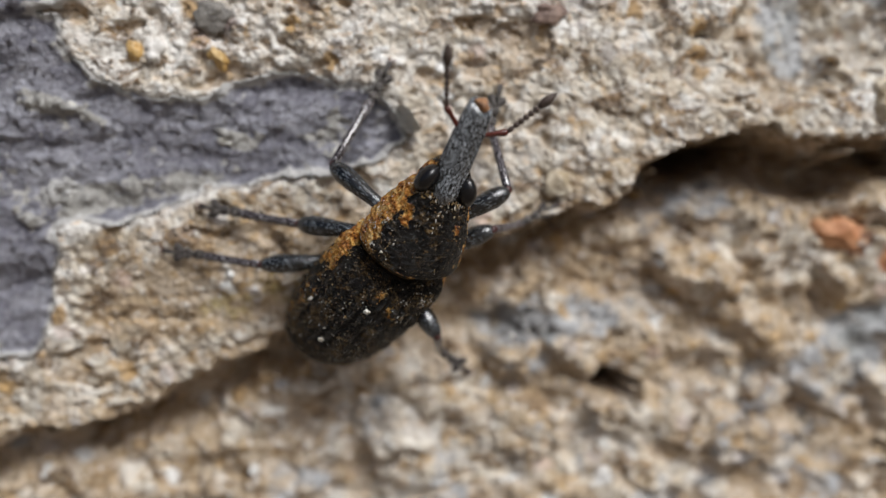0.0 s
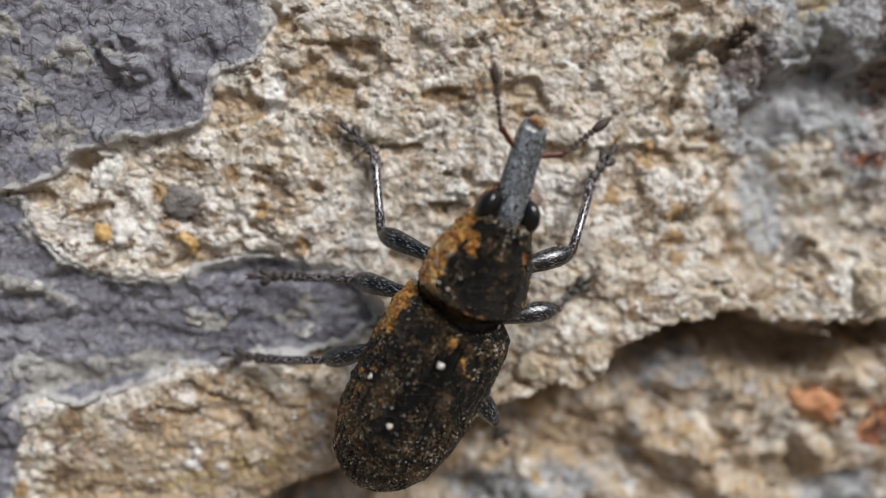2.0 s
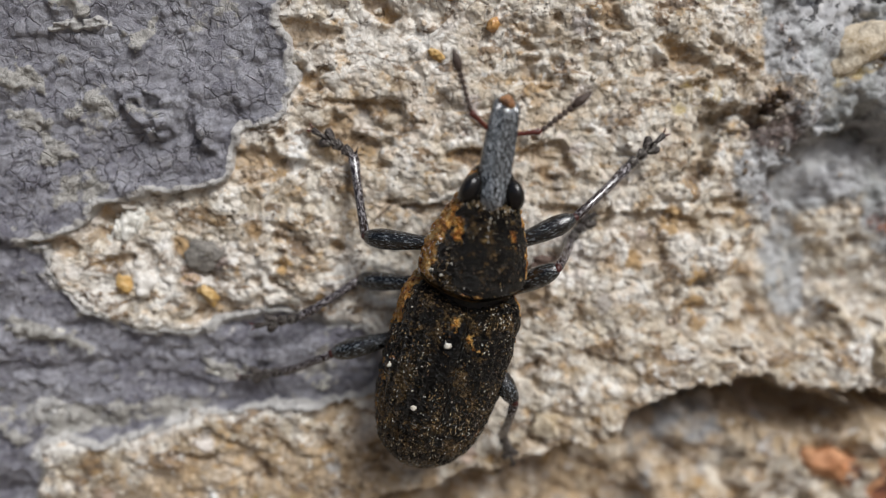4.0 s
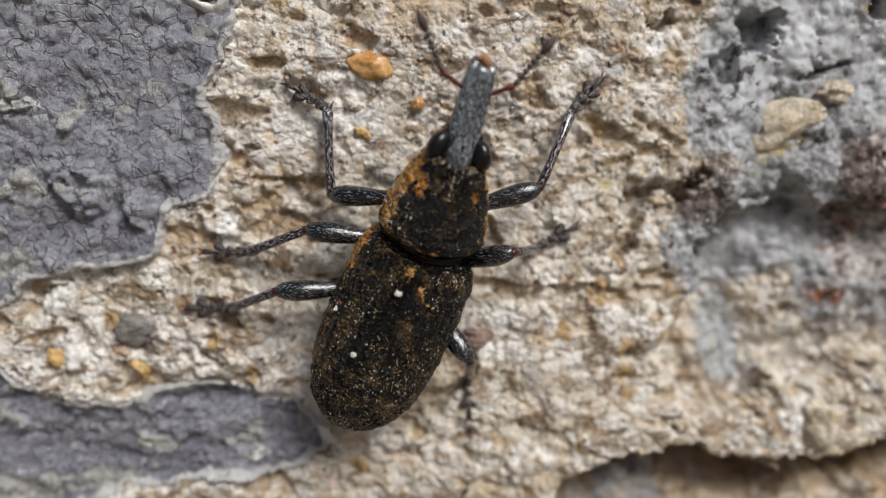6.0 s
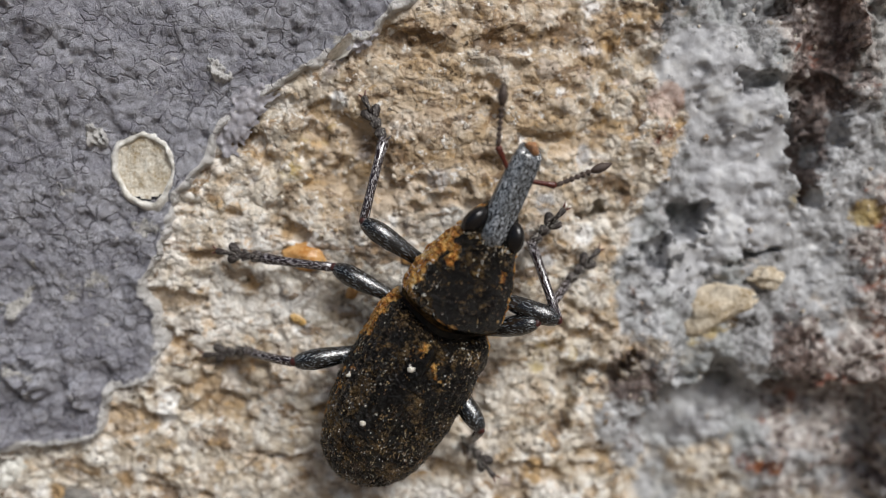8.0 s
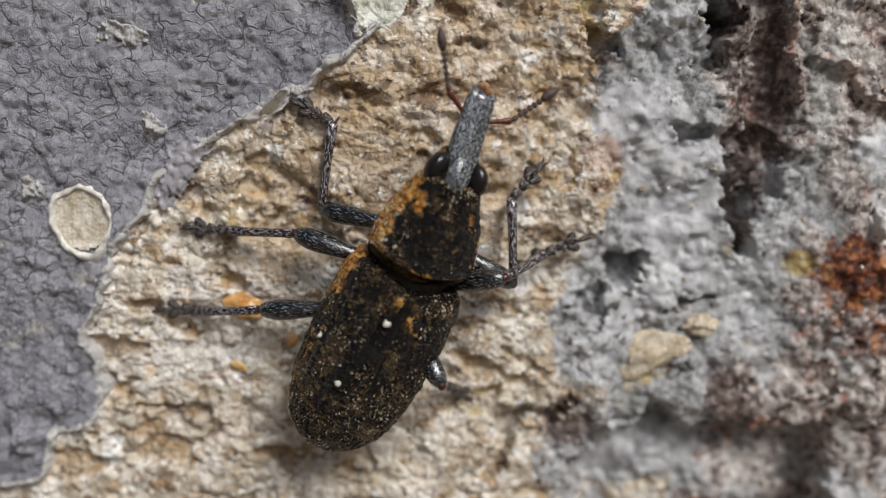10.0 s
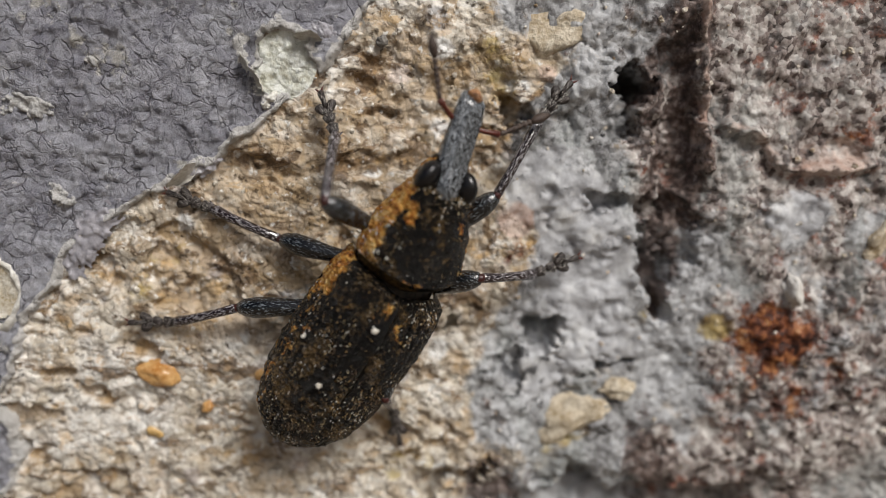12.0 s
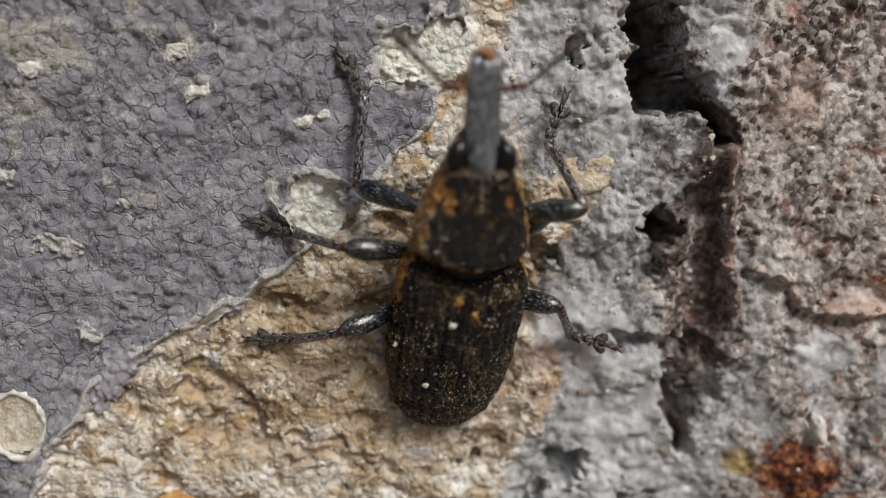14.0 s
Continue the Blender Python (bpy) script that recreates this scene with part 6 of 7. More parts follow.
def motions():
    BODY_ROWS = [
        (0.0, -1.134, 0.015, 3.794, 42.32, 31.43, 22.68, -9.07, -12.46),
        (0.1, -1.141, 0.182, 3.837, 43.14, 31.56, 22.20, -8.70, -12.17),
        (0.2, -1.128, 0.356, 3.882, 43.89, 31.63, 21.78, -8.43, -11.95),
        (0.3, -1.076, 0.545, 3.932, 44.49, 31.51, 21.45, -8.28, -11.76),
        (0.4, -0.963, 0.756, 3.986, 44.87, 31.04, 21.22, -8.21, -11.49),
        (0.5, -0.771, 0.998, 4.042, 44.97, 29.98, 21.10, -8.09, -10.95),
        (0.6, -0.478, 1.276, 4.095, 44.70, 28.05, 21.04, -7.73, -9.87),
        (0.7, -0.119, 1.583, 4.153, 44.09, 25.56, 20.99, -7.36, -8.56),
        (0.8, 0.274, 1.909, 4.221, 43.18, 22.72, 20.89, -7.13, -7.26),
        (0.9, 0.665, 2.244, 4.301, 41.98, 19.76, 20.64, -7.13, -6.16),
        (1.0, 1.022, 2.579, 4.395, 40.53, 16.83, 20.13, -7.39, -5.42),
        (1.1, 1.311, 2.905, 4.499, 38.86, 14.08, 19.23, -7.89, -5.16),
        (1.2, 1.547, 3.241, 4.611, 37.16, 11.61, 18.11, -8.54, -5.19),
        (1.3, 1.743, 3.604, 4.725, 35.62, 9.53, 16.92, -9.18, -5.28),
        (1.4, 1.915, 4.013, 4.832, 34.43, 7.91, 15.81, -9.61, -5.21),
        (1.5, 2.077, 4.485, 4.920, 33.78, 6.83, 14.91, -9.51, -4.71),
        (1.6, 2.155, 4.808, 4.968, 33.31, 5.36, 14.19, -8.23, -3.94),
        (1.7, 2.171, 5.025, 4.985, 32.78, 3.82, 13.68, -6.61, -2.98),
        (1.8, 2.149, 5.181, 4.975, 31.93, 2.51, 13.43, -5.41, -1.94),
        (1.9, 2.114, 5.321, 4.938, 30.53, 1.78, 13.46, -5.36, -0.87),
        (2.0, 2.088, 5.490, 4.867, 28.32, 1.96, 13.81, -7.14, 0.13),
        (2.1, 2.178, 5.708, 4.755, 28.05, 3.55, 14.45, -9.57, 1.19),
        (2.2, 2.276, 5.921, 4.633, 28.33, 5.26, 14.87, -11.25, 1.86),
        (2.5, 2.252, 6.363, 4.333, 26.48, 6.69, 13.86, -9.30, 1.08),
        (2.8, 2.181, 6.770, 4.070, 24.27, 7.45, 12.54, -7.11, 0.38),
        (3.1, 2.072, 7.143, 3.859, 21.83, 7.51, 11.00, -5.34, 0.17),
        (3.4, 1.935, 7.480, 3.702, 19.28, 6.88, 9.32, -4.34, 0.71),
        (3.7, 1.779, 7.783, 3.594, 16.75, 5.57, 7.55, -4.24, 2.13),
        (4.0, 1.615, 8.050, 3.526, 14.39, 3.64, 5.81, -4.94, 4.35),
        (4.3, 1.453, 8.283, 3.481, 12.36, 1.15, 4.22, -6.19, 7.08),
        (4.4, 1.423, 8.296, 3.474, 12.59, -0.49, 4.35, -6.80, 7.85),
        (4.5, 1.434, 8.323, 3.462, 12.94, -1.97, 4.99, -7.51, 8.58),
        (4.6, 1.503, 8.439, 3.429, 12.69, -2.34, 6.04, -8.20, 9.27),
        (4.7, 1.624, 8.623, 3.386, 12.51, -2.03, 7.30, -8.68, 10.04),
        (4.8, 1.787, 8.853, 3.340, 13.06, -1.40, 8.55, -8.68, 10.89),
        (4.9, 1.988, 9.108, 3.301, 15.01, -0.81, 9.60, -7.86, 11.72),
        (5.0, 2.190, 9.378, 3.276, 17.55, -0.61, 10.26, -6.72, 12.18),
        (5.1, 2.361, 9.654, 3.273, 19.88, -1.12, 10.37, -5.71, 11.81),
        (5.2, 2.498, 9.930, 3.283, 21.91, -2.10, 10.06, -4.95, 11.10),
        (5.3, 2.601, 10.204, 3.296, 23.56, -3.26, 9.47, -4.51, 10.40),
        (5.4, 2.670, 10.470, 3.305, 24.72, -4.32, 8.75, -4.42, 9.95),
        (5.5, 2.703, 10.726, 3.299, 25.32, -4.95, 8.05, -4.68, 9.83),
        (5.6, 2.700, 10.967, 3.269, 25.27, -4.79, 7.52, -5.24, 10.04),
        (5.7, 2.680, 11.191, 3.223, 24.82, -4.12, 7.14, -6.05, 10.64),
        (5.8, 2.659, 11.396, 3.167, 24.24, -3.17, 6.90, -7.02, 11.57),
        (5.9, 2.655, 11.583, 3.110, 23.80, -2.15, 6.79, -7.99, 12.66),
        (6.0, 2.688, 11.748, 3.058, 23.74, -1.24, 6.84, -8.76, 13.60),
        (6.1, 2.774, 11.891, 3.019, 24.34, -0.59, 7.04, -9.06, 13.93),
        (6.2, 2.907, 12.038, 2.994, 25.41, -0.14, 7.25, -9.03, 13.93),
        (6.3, 3.081, 12.218, 2.980, 26.79, 0.20, 7.28, -8.76, 13.76),
        (6.4, 3.288, 12.458, 2.980, 28.28, 0.54, 7.01, -8.25, 13.39),
        (6.5, 3.524, 12.784, 2.994, 29.71, 0.99, 6.29, -7.41, 12.64),
        (6.6, 3.945, 13.184, 3.024, 30.84, 1.72, 4.97, -6.15, 11.15),
        (6.7, 4.316, 13.596, 3.060, 31.51, 2.17, 3.34, -4.76, 9.28),
        (6.8, 4.400, 13.955, 3.090, 31.58, 1.78, 1.72, -3.48, 7.26),
        (6.9, 4.358, 14.255, 3.112, 31.26, 1.02, 0.45, -2.42, 5.65),
        (7.0, 4.347, 14.485, 3.124, 30.74, 0.40, -0.08, -1.69, 4.89),
        (7.1, 4.527, 14.639, 3.125, 30.22, 0.40, 0.51, -1.34, 5.37),
        (7.2, 4.743, 14.748, 3.122, 29.77, 0.77, 1.53, -1.23, 5.93),
        (7.5, 5.023, 15.036, 3.114, 28.86, 2.17, 3.80, -1.18, 4.06),
        (7.8, 5.250, 15.327, 3.105, 28.02, 3.43, 5.79, -1.35, 2.34),
        (8.1, 5.438, 15.631, 3.090, 27.25, 4.45, 7.40, -1.85, 1.25),
        (8.4, 5.599, 15.959, 3.070, 26.56, 5.14, 8.62, -2.76, 1.06),
        (8.7, 5.747, 16.322, 3.045, 25.95, 5.51, 9.48, -4.06, 1.80),
        (9.0, 5.894, 16.729, 3.018, 25.42, 5.58, 10.03, -5.59, 3.34),
        (9.3, 6.054, 17.191, 2.993, 24.97, 5.41, 10.35, -7.05, 5.31),
        (9.4, 6.155, 17.468, 3.002, 24.98, 5.11, 10.17, -6.42, 5.65),
        (9.5, 6.274, 17.812, 3.024, 24.99, 4.56, 10.34, -5.56, 5.35),
        (9.6, 6.386, 18.173, 3.056, 24.88, 3.77, 11.45, -5.29, 4.03),
        (9.7, 6.484, 18.496, 3.096, 24.79, 2.80, 12.92, -5.41, 2.22),
        (9.8, 6.563, 18.729, 3.142, 24.90, 1.72, 14.15, -5.64, 0.34),
        (9.9, 6.618, 18.818, 3.192, 25.36, 0.60, 14.55, -5.70, -1.19),
        (10.0, 6.642, 18.708, 3.243, 26.34, -0.45, 13.51, -5.21, -2.03),
        (10.1, 6.630, 18.348, 3.296, 28.00, -1.33, 10.43, -3.79, -1.80),
        (10.2, 6.629, 17.969, 3.341, 30.00, -2.05, 6.40, -2.01, -1.06),
        (10.3, 6.684, 17.807, 3.374, 32.00, -2.62, 2.49, -0.42, -0.34),
        (10.4, 6.841, 18.093, 3.386, 33.63, -3.04, -0.20, 0.46, -0.21),
        (10.5, 7.146, 19.062, 3.370, 34.57, -3.24, -0.55, 0.09, -1.25),
        (10.6, 7.437, 19.577, 3.332, 35.67, -3.62, 1.04, -0.95, -1.38),
        (10.7, 7.704, 19.755, 3.279, 36.83, -4.08, 3.91, -2.44, -0.88),
        (10.8, 7.937, 19.716, 3.217, 37.92, -4.49, 7.45, -4.14, -0.05),
        (10.9, 8.126, 19.578, 3.153, 38.82, -4.68, 11.04, -5.81, 0.80),
        (11.0, 8.263, 19.459, 3.092, 39.41, -4.48, 14.08, -7.15, 1.33),
        (11.1, 8.336, 19.477, 3.042, 39.57, -3.65, 15.97, -7.84, 1.16),
        (11.2, 8.371, 19.595, 3.001, 39.40, -2.51, 17.02, -8.16, 0.54),
        (11.3, 8.389, 19.774, 2.968, 38.99, -1.31, 17.55, -8.33, -0.31),
        (11.4, 8.415, 19.978, 2.944, 38.46, -0.31, 17.84, -8.51, -1.21),
        (11.5, 8.472, 20.168, 2.929, 37.90, 0.28, 18.19, -8.77, -2.00),
        (11.6, 8.583, 20.306, 2.923, 37.40, 0.26, 18.85, -9.14, -2.54),
        (11.7, 8.724, 20.407, 2.920, 36.82, -0.15, 19.68, -9.67, -2.79),
        (11.8, 8.873, 20.482, 2.911, 36.02, -0.70, 20.50, -10.35, -2.72),
        (11.9, 9.006, 20.546, 2.889, 34.85, -1.12, 21.12, -11.10, -2.29),
        (12.0, 9.100, 20.612, 2.850, 33.18, -1.12, 21.34, -11.72, -1.47),
        (12.1, 9.132, 20.693, 2.787, 30.85, -0.39, 20.93, -11.93, -0.23),
        (12.2, 9.172, 21.003, 2.709, 28.54, 1.41, 20.21, -12.31, 1.39),
        (12.3, 9.201, 21.391, 2.622, 26.41, 3.67, 19.31, -12.68, 3.24),
        (12.4, 9.194, 21.702, 2.536, 24.61, 5.75, 18.32, -12.78, 5.15),
        (12.5, 9.132, 21.786, 2.462, 23.32, 7.07, 17.34, -12.24, 6.87),
        (12.6, 9.055, 22.062, 2.414, 21.72, 7.67, 16.57, -11.63, 7.23),
        (12.7, 9.001, 22.418, 2.387, 19.86, 7.84, 15.93, -11.04, 6.95),
        (12.8, 9.008, 22.742, 2.376, 17.81, 7.90, 15.34, -10.48, 6.63),
        (12.9, 9.116, 22.921, 2.380, 15.63, 8.18, 14.70, -9.84, 6.82),
        (13.0, 9.362, 22.841, 2.397, 13.37, 8.97, 13.92, -8.94, 7.93),
        (13.1, 9.784, 22.390, 2.429, 11.10, 10.61, 12.88, -7.51, 10.33),
        (13.2, 9.816, 22.644, 2.464, 7.57, 12.33, 10.57, -7.31, 10.64),
        (13.3, 9.654, 23.182, 2.499, 6.01, 14.13, 7.66, -6.41, 10.22),
        (13.4, 9.416, 23.843, 2.537, 5.73, 15.80, 4.85, -5.23, 9.30),
        (13.5, 9.215, 24.469, 2.583, 6.04, 17.13, 2.83, -4.14, 7.96),
        (13.6, 9.168, 24.899, 2.641, 6.24, 17.88, 2.31, -3.47, 6.21),
        (13.7, 9.243, 25.172, 2.707, 6.35, 18.21, 2.96, -3.19, 4.25),
        (13.8, 9.411, 25.327, 2.777, 6.40, 18.24, 4.46, -3.25, 2.21),
        (13.9, 9.640, 25.404, 2.850, 6.41, 18.12, 6.52, -3.56, 0.17),
        (14.0, 9.899, 25.442, 2.922, 6.39, 17.91, 8.84, -4.01, -1.86),
    ]
    times = [r[0] for r in BODY_ROWS]
    cols = list(zip(*BODY_ROWS))

    def body(t):
        """The weevil's pose on the wall and its forebody's turn, in mm."""
        u, v, w, h, p, r, fy, fp = (float(np.interp(t, times, c)) for c in cols[1:])
        m = Matrix.Translation((u, v, w)) @ pose(0, 0, 0, 0, 0, -h) @ pose(0, 0, 0, p) @ pose(0, 0, 0, 0, r)
        fore = Matrix.Translation(PIVOT) @ pose(0, 0, 0, 0, 0, -fy) @ pose(0, 0, 0, fp) @ Matrix.Translation(-PIVOT)
        return m, fore

    def metres(m):
        m = m.copy()
        m.translation = m.translation * MM
        return m

    poses = {t: body(t) for t in times}
    walk(weevil, [(t, metres(WALL @ poses[t][0])) for t in times])
    for ob in (pronotum, head, rostrum):
        walk(ob, [(t, metres(poses[t][1])) for t in times])
    sway = {-1: [(0, -35), (1.5, -52), (2, -39), (4.5, -38), (5, -47), (5.5, -37), (6, -51), (6.5, -35), (7, -33), (9.5, -34), (10, -41), (10.5, -23), (11.5, -40), (12, -42), (12.5, -51), (13, -78), (14, -60)],
            1: [(0, 40), (1.5, 24), (2, 48), (4.5, 57), (5.5, 52), (6, 36), (6.5, 65), (7, 60), (9.5, 49), (10.5, 48), (11, 40), (12, 63), (12.5, 41), (13, 75), (14, 60)]}
    for side, ob in antennae.items():
        ts, angles = zip(*sway[side])
        walk(ob, [(t, metres(poses[t][1] @ Matrix.Translation(SOCKET[side]) @ pose(0, 0, 0, 0, 0, -float(np.interp(t, ts, angles)) - 18 * side) @ pose(0, 0, 0, 4))) for t in times])

    def step(name, rows):
        """Rows: seconds, knee on the body, ankle and toe on the wall. Between rows far apart the foot takes two steps."""
        side, kind = (-1 if name[0] == "L" else 1), name[1]
        late = (name in ("LM", "RF", "RH"))
        cx, cy, cz = (0.7, -1.5, -2.3) if name == "RH" else COXA[kind]
        femur, tibia, tarsus = legs[name]
        keys = ([], [], [])
        for t in times:
            k = max(i for i in range(len(rows)) if rows[i][0] <= t + 1e-6)
            a, b = rows[k], rows[min(k + 1, len(rows) - 1)]
            x = 0 if b[0] == a[0] else (t - a[0]) / (b[0] - a[0])
            s, lift = x * x * (3 - 2 * x), 0.0
            if b[0] - a[0] > 1:
                s = 0.0
                for begin in (0.08 + 0.2 * late, 0.55 + 0.2 * late):
                    g = min(1, max(0, (x - begin) / 0.2))
                    s += 0.5 * g * g * (3 - 2 * g)
                    lift += 0.5 * math.sin(math.pi * g)
            mid = [p * (1 - s) + q * s for p, q in zip(a[1:], b[1:])]
            m, fore = poses[t]
            inv = m.inverted()
            coxa = Vector((side * cx, cy, cz))
            coxa = fore @ coxa if kind == "F" else coxa
            knee = Vector(mid[:3])
            ankle, toe = inv @ Vector((mid[3], mid[4], 0.35 + lift)), inv @ Vector((mid[5], mid[6], 0.12 + lift * 1.2))
            up = inv.to_3x3() @ Vector((0, 0, 1))
            f = along(coxa, knee, up)
            end = f @ Vector((0, FEMUR[kind] - 0.05, 0))
            g = along(end, ankle, up)
            foot = g @ Vector((0, TIBIA[kind] - 0.05, 0))
            for key, q in zip(keys, (f, g, along(foot, toe, up))):
                key.append((t, metres(q)))
        for ob, key in zip((femur, tibia, tarsus), keys):
            walk(ob, key)

    step("LF", [
        (0.0, -2.92, 0.08, -4.06, -1.78, 6.00, -0.99, 7.38),
        (0.5, -1.98, -0.74, -4.07, -1.92, 6.51, -1.95, 7.88),
        (1.0, -2.70, 0.58, -4.29, -0.11, 8.73, -0.32, 10.09),
        (1.5, -2.79, 0.57, -4.17, -0.41, 9.96, -1.46, 11.42),
        (2.0, -2.51, 0.64, -4.16, -0.66, 10.31, -2.03, 11.51),
        (4.5, -3.31, 0.54, -2.79, -2.01, 12.07, -3.44, 12.94),
        (5.0, -3.03, 1.72, -3.15, 0.31, 14.58, -0.38, 15.70),
        (5.5, -2.56, 0.75, -2.93, 0.32, 15.05, -0.79, 16.33),
        (6.0, -2.91, 0.32, -2.72, -0.44, 15.88, -1.92, 16.82),
        (6.5, -3.48, 2.46, -1.88, 2.56, 18.96, 1.96, 20.46),
        (7.0, -3.10, 1.69, -1.23, 2.86, 19.86, 1.93, 21.05),
        (9.5, -2.90, 1.11, -2.99, 4.30, 23.13, 3.43, 24.05),
        (10.0, -2.46, 0.42, -3.20, 3.91, 23.27, 2.68, 23.77),
        (10.5, -2.88, 2.64, -1.90, 7.96, 24.72, 7.95, 25.96),
        (11.0, -3.02, 1.76, -1.18, 8.00, 24.44, 8.16, 25.93),
        (11.5, -2.82, 1.18, -1.17, 6.64, 25.29, 6.39, 26.44),
        (12.0, -2.77, 0.98, -1.17, 6.87, 25.60, 6.19, 26.58),
        (12.5, -2.47, 0.33, -2.67, 5.96, 26.34, 5.10, 26.91),
        (13.0, -2.69, 0.37, -2.50, 5.98, 26.92, 4.54, 27.48),
        (13.5, -3.19, 0.99, -1.23, 5.78, 28.39, 3.94, 29.08),
        (14.0, -3.07, 1.14, -3.21, 6.73, 30.38, 5.82, 31.78),
    ])
    step("LM", [
        (0.0, -2.96, -2.01, -2.95, -6.84, 2.34, -8.40, 2.68),
        (0.5, -2.34, -1.81, -3.67, -4.68, 5.24, -6.10, 6.58),
        (1.0, -2.72, -1.67, -3.73, -4.35, 5.56, -6.23, 6.64),
        (1.5, -2.88, -1.34, -4.17, -4.16, 6.03, -6.19, 6.56),
        (2.0, -2.64, -1.08, -4.29, -4.00, 6.28, -5.90, 6.26),
        (4.5, -3.33, -1.04, -2.75, -4.25, 6.95, -5.80, 6.58),
        (5.0, -3.24, -0.17, -2.55, -3.36, 10.74, -4.90, 11.44),
        (5.5, -3.35, -0.75, -3.17, -3.50, 10.99, -4.86, 11.50),
        (6.0, -3.60, -1.05, -2.33, -3.24, 11.35, -4.82, 11.41),
        (6.5, -3.24, 0.13, -1.86, -1.19, 15.73, -2.85, 16.58),
        (7.0, -3.28, -0.37, -2.42, -1.12, 16.16, -2.57, 16.31),
        (9.5, -3.55, -0.32, -2.89, 0.22, 19.65, -1.24, 20.06),
        (10.0, -3.37, -0.68, -3.07, 0.49, 19.79, -1.17, 19.88),
        (10.5, -3.21, 0.51, -1.66, 3.05, 22.18, 1.83, 23.18),
        (11.0, -3.10, 0.05, -2.52, 3.36, 22.28, 1.89, 23.10),
        (11.5, -3.00, -0.48, -2.38, 3.34, 22.56, 1.60, 23.21),
        (12.0, -2.60, -1.01, -3.34, 3.55, 22.43, 1.80, 23.08),
        (12.5, -3.00, -0.73, -2.02, 3.46, 22.62, 1.79, 23.10),
        (13.0, -3.51, -0.74, -1.94, 3.39, 22.68, 1.81, 23.24),
        (13.5, -3.08, 0.34, -1.34, 4.18, 26.21, 2.39, 26.99),
        (14.0, -2.94, -0.03, -1.64, 4.66, 26.32, 2.70, 26.75),
    ])
    step("LH", [
        (0.0, -3.54, -3.75, -2.10, -8.21, 0.94, -9.90, 1.19),
        (0.5, -3.19, -4.13, -1.70, -7.66, 0.91, -9.27, 0.74),
        (1.0, -2.68, -4.23, -2.67, -5.72, 2.45, -7.68, 2.22),
        (1.5, -2.72, -3.86, -3.71, -4.73, 3.52, -6.83, 3.66),
        (2.0, -2.42, -4.06, -4.13, -5.10, 3.49, -6.92, 3.78),
        (4.5, -3.38, -3.32, -2.38, -4.51, 4.87, -6.28, 4.58),
        (5.0, -3.29, -3.62, -2.59, -3.98, 5.67, -5.57, 5.19),
        (5.5, -3.22, -3.42, -2.88, -4.00, 8.29, -5.89, 8.14),
        (6.0, -3.35, -3.00, -2.09, -3.68, 9.59, -5.39, 9.53),
        (6.5, -3.45, -3.85, -2.42, -3.53, 10.05, -5.61, 9.61),
        (7.0, -3.29, -3.17, -1.50, -1.83, 12.54, -3.33, 12.39),
        (9.5, -3.15, -3.38, -1.80, -0.13, 15.82, -1.67, 15.56),
        (10.0, -3.15, -3.26, -2.99, -0.17, 17.18, -2.15, 17.19),
        (10.5, -3.51, -3.67, -2.30, 0.15, 17.10, -2.28, 17.29),
        (11.0, -2.81, -3.57, -3.47, 0.90, 18.69, -0.93, 18.99),
        (11.5, -2.88, -3.92, -3.01, 1.04, 18.88, -1.14, 19.09),
        (12.0, -3.19, -3.78, -3.42, 1.27, 19.00, -0.94, 19.01),
        (12.5, -3.20, -2.90, -1.80, 2.56, 20.13, 0.53, 19.88),
        (13.0, -3.54, -2.56, -1.29, 3.14, 20.90, 1.49, 20.64),
        (13.5, -3.54, -2.63, -0.39, 3.83, 21.66, 2.28, 21.38),
        (14.0, -3.41, -2.36, -0.85, 4.53, 23.00, 2.50, 22.88),
    ])
    step("RF", [
        (0.0, 2.50, 3.77, -3.16, 2.01, 5.19, 2.84, 7.37),
        (0.5, 2.54, 3.97, -3.01, 2.36, 5.63, 2.90, 7.36),
        (1.0, 3.01, 3.86, -2.42, 5.78, 7.20, 7.55, 8.44),
        (1.5, 3.51, 2.39, -2.14, 5.93, 7.59, 7.60, 8.64),
        (2.0, 3.36, 3.52, -1.94, 6.68, 10.05, 8.14, 11.49),
        (4.5, 3.14, 3.09, -1.44, 6.31, 12.74, 7.58, 13.80),
        (5.0, 3.21, 2.21, -0.79, 6.31, 12.72, 7.52, 13.51),
        (5.5, 2.72, 4.02, -1.14, 7.58, 15.75, 9.10, 17.05),
        (6.0, 2.92, 3.39, -1.25, 7.30, 16.27, 8.56, 17.41),
        (6.5, 3.09, 2.57, -1.31, 7.31, 16.20, 8.56, 17.42),
        (7.0, 3.19, 1.49, -0.99, 7.65, 16.12, 8.55, 17.52),
        (9.5, 3.07, 1.86, -0.89, 9.29, 20.65, 10.59, 22.05),
        (10.0, 3.24, 0.88, -1.57, 9.42, 20.90, 10.55, 22.13),
        (10.5, 0.93, 2.38, 0.01, 9.71, 20.64, 10.41, 21.69),
        (11.0, 1.92, 4.49, -1.01, 12.94, 24.16, 14.14, 25.17),
        (11.5, 2.50, 3.64, -0.86, 12.78, 24.19, 14.33, 25.13),
        (12.0, 1.35, 4.72, -0.77, 13.11, 25.93, 14.28, 27.18),
        (12.5, 2.51, 3.48, -0.68, 13.00, 26.53, 14.53, 27.46),
        (13.0, 2.25, 4.16, -1.26, 11.76, 29.10, 11.50, 30.15),
        (13.5, 3.18, 2.62, -1.53, 11.71, 29.25, 11.61, 30.47),
        (14.0, 2.96, 1.99, -0.91, 12.08, 29.15, 12.55, 30.46),
    ])
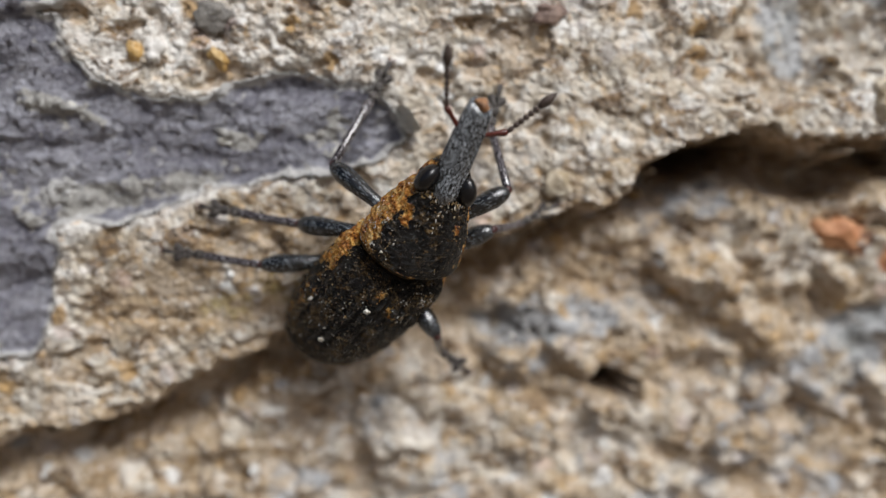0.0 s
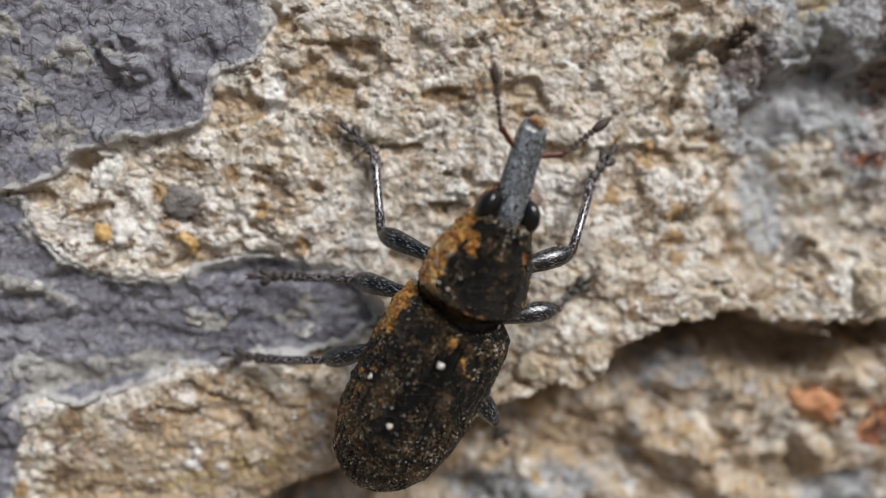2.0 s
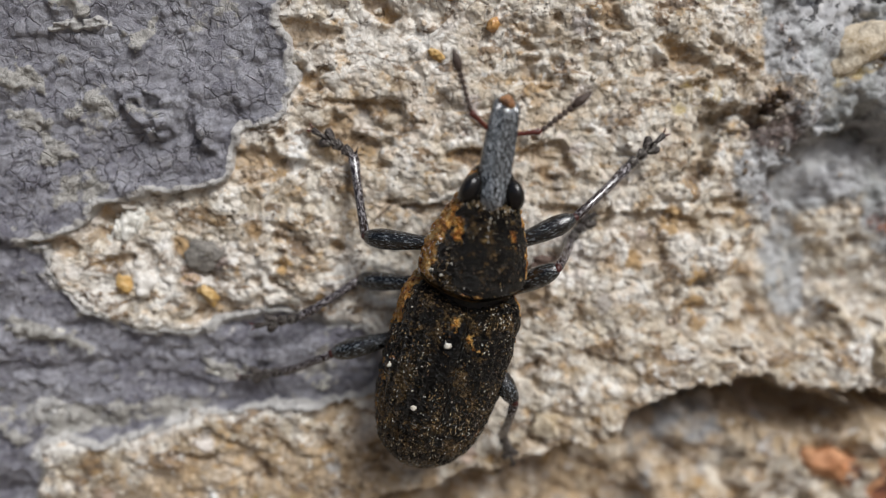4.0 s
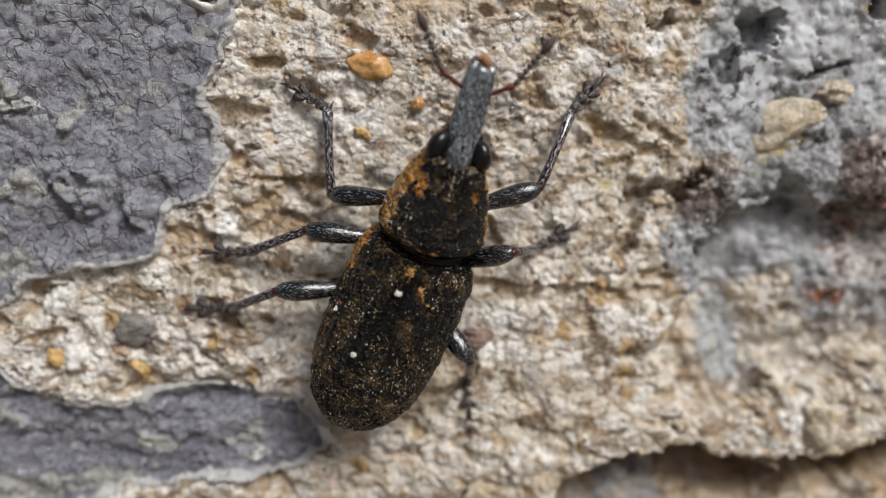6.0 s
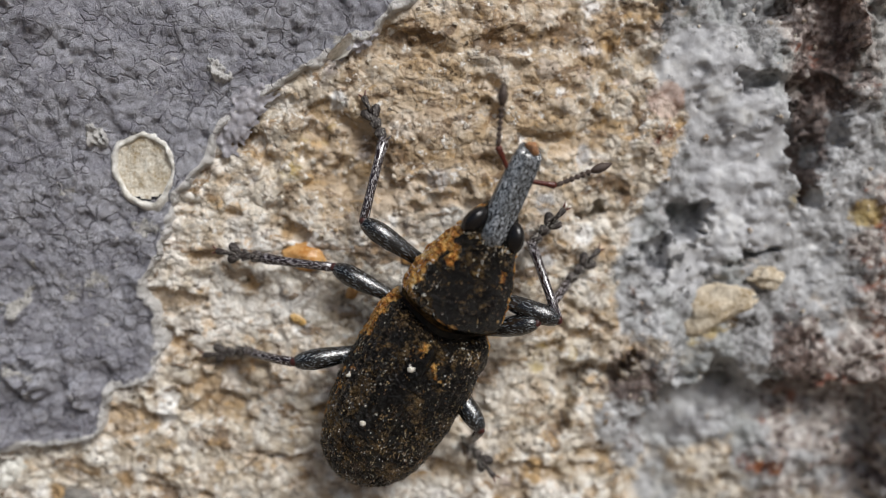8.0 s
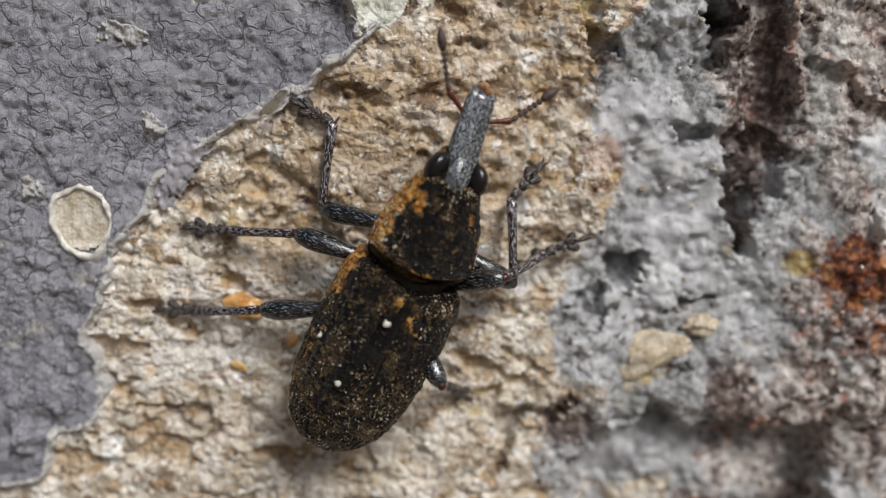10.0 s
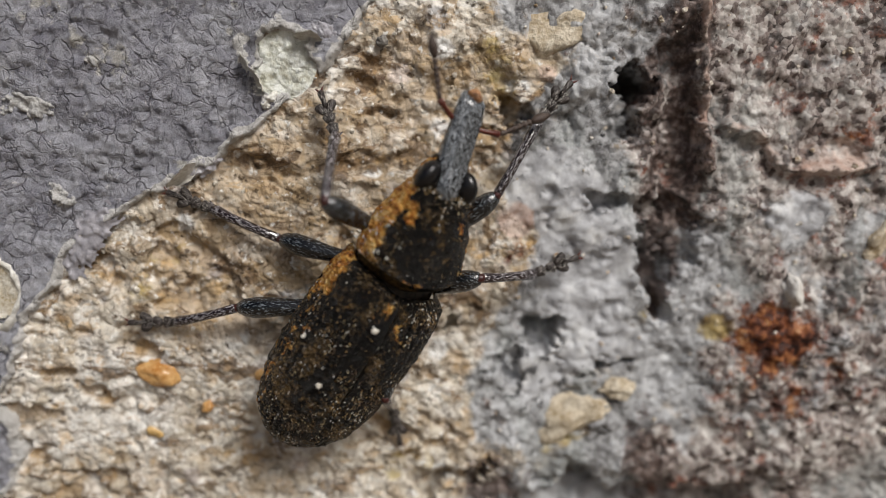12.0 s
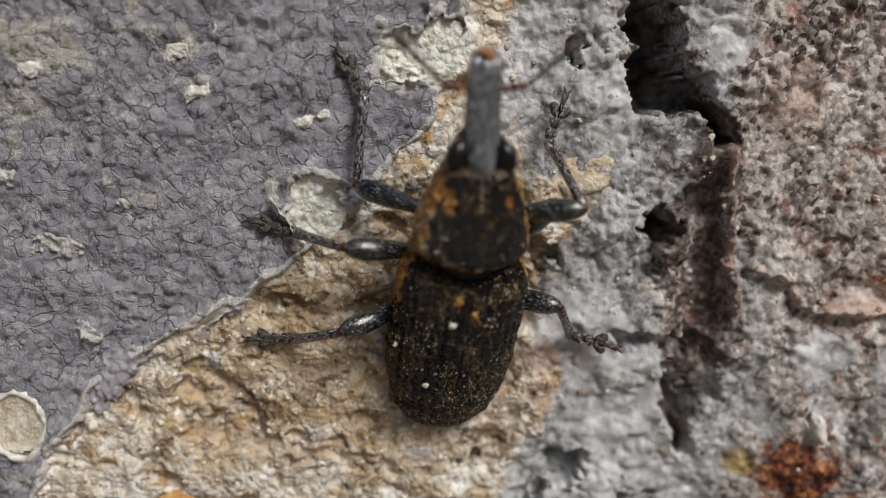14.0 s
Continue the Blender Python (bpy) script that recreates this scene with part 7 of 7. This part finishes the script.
    step("RM", [
        (0.0, 2.41, 2.19, -2.28, 3.07, 1.46, 3.91, 1.80),
        (0.5, 2.10, 1.83, -2.23, 2.95, 1.91, 3.79, 1.97),
        (1.0, 2.25, 0.72, -1.41, 3.91, 2.11, 4.77, 2.08),
        (1.5, 2.67, 1.46, -2.04, 5.56, 4.50, 6.29, 4.70),
        (2.0, 2.72, 0.84, -2.01, 5.41, 5.03, 6.06, 5.46),
        (4.5, 2.54, 1.57, -0.79, 4.93, 9.29, 5.49, 9.86),
        (5.0, 2.39, 0.92, -0.40, 5.30, 9.39, 5.87, 9.97),
        (5.5, 2.31, 1.60, -0.50, 6.07, 11.29, 6.65, 11.96),
        (6.0, 2.47, 1.13, -0.39, 6.14, 11.55, 6.78, 11.83),
        (6.5, 2.28, 0.74, -0.31, 6.64, 11.96, 7.34, 12.13),
        (7.0, 3.03, 1.54, -0.79, 8.29, 14.33, 8.69, 15.01),
        (9.5, 2.77, 1.79, -0.43, 10.10, 18.40, 10.81, 18.80),
        (10.0, 2.64, 1.34, -0.43, 10.46, 19.11, 12.36, 19.82),
        (10.5, 2.09, 1.24, -0.82, 10.57, 19.17, 12.13, 19.59),
        (11.0, 1.73, 1.06, -0.14, 11.00, 19.38, 12.28, 19.70),
        (11.5, 1.97, 0.75, 0.03, 11.35, 19.56, 12.45, 19.79),
        (12.0, 1.90, 1.54, -0.30, 12.80, 20.71, 14.25, 21.22),
        (12.5, 2.31, 0.92, 0.01, 12.77, 21.29, 14.34, 21.17),
        (13.0, 2.30, 1.55, -0.36, 12.57, 25.11, 13.00, 26.12),
        (13.5, 2.30, 1.60, -1.90, 10.20, 26.00, 10.00, 27.00),
        (14.0, 2.20, 1.50, -1.80, 10.80, 27.00, 10.60, 28.00),
    ])
    step("RH", [
        (0.0, 1.97, -1.42, -0.51, 0.04, -2.92, 0.51, -3.42),
        (0.5, 1.84, -1.39, -0.47, 0.27, -1.75, 0.74, -2.18),
        (1.0, 1.85, -1.28, -0.48, 1.94, -0.12, 2.30, -0.72),
        (1.5, 2.58, -2.97, -1.35, 2.58, 0.34, 2.91, -0.22),
        (2.0, 2.83, -2.87, -1.60, 3.01, 1.09, 3.31, 0.50),
        (4.5, 1.63, -2.92, -0.73, 2.71, 3.65, 3.02, 3.05),
        (5.0, 2.21, -2.64, -0.86, 3.66, 4.95, 3.82, 4.29),
        (5.5, 2.32, -3.15, -1.25, 3.47, 5.65, 3.59, 5.00),
        (6.0, 2.45, -2.50, -0.95, 4.00, 7.26, 4.04, 6.47),
        (6.5, 2.41, -2.10, -0.80, 5.03, 8.60, 5.25, 7.91),
        (7.0, 2.36, -2.49, -0.89, 5.20, 9.86, 5.36, 9.27),
        (9.5, 2.20, -1.90, -0.64, 7.94, 14.21, 8.47, 13.81),
        (10.0, 1.79, -2.31, -0.55, 7.39, 14.74, 7.86, 14.38),
        (10.5, 1.77, -2.32, -0.55, 7.52, 14.59, 7.93, 14.14),
        (11.0, 1.51, -1.98, -0.40, 8.13, 15.51, 8.37, 14.62),
        (11.5, 1.65, -2.47, -0.55, 8.20, 15.88, 8.32, 15.08),
        (12.0, 1.21, -2.88, -0.60, 8.44, 16.29, 8.56, 15.54),
        (12.5, 1.64, -1.82, -0.42, 10.27, 18.46, 10.65, 17.85),
        (13.0, 1.98, -2.07, -0.57, 11.49, 19.52, 12.15, 19.22),
        (13.5, 2.51, -1.60, -0.80, 12.18, 21.78, 12.72, 21.39),
        (14.0, 2.48, -1.06, -0.81, 13.01, 23.45, 13.59, 23.09),
    ])


motions()
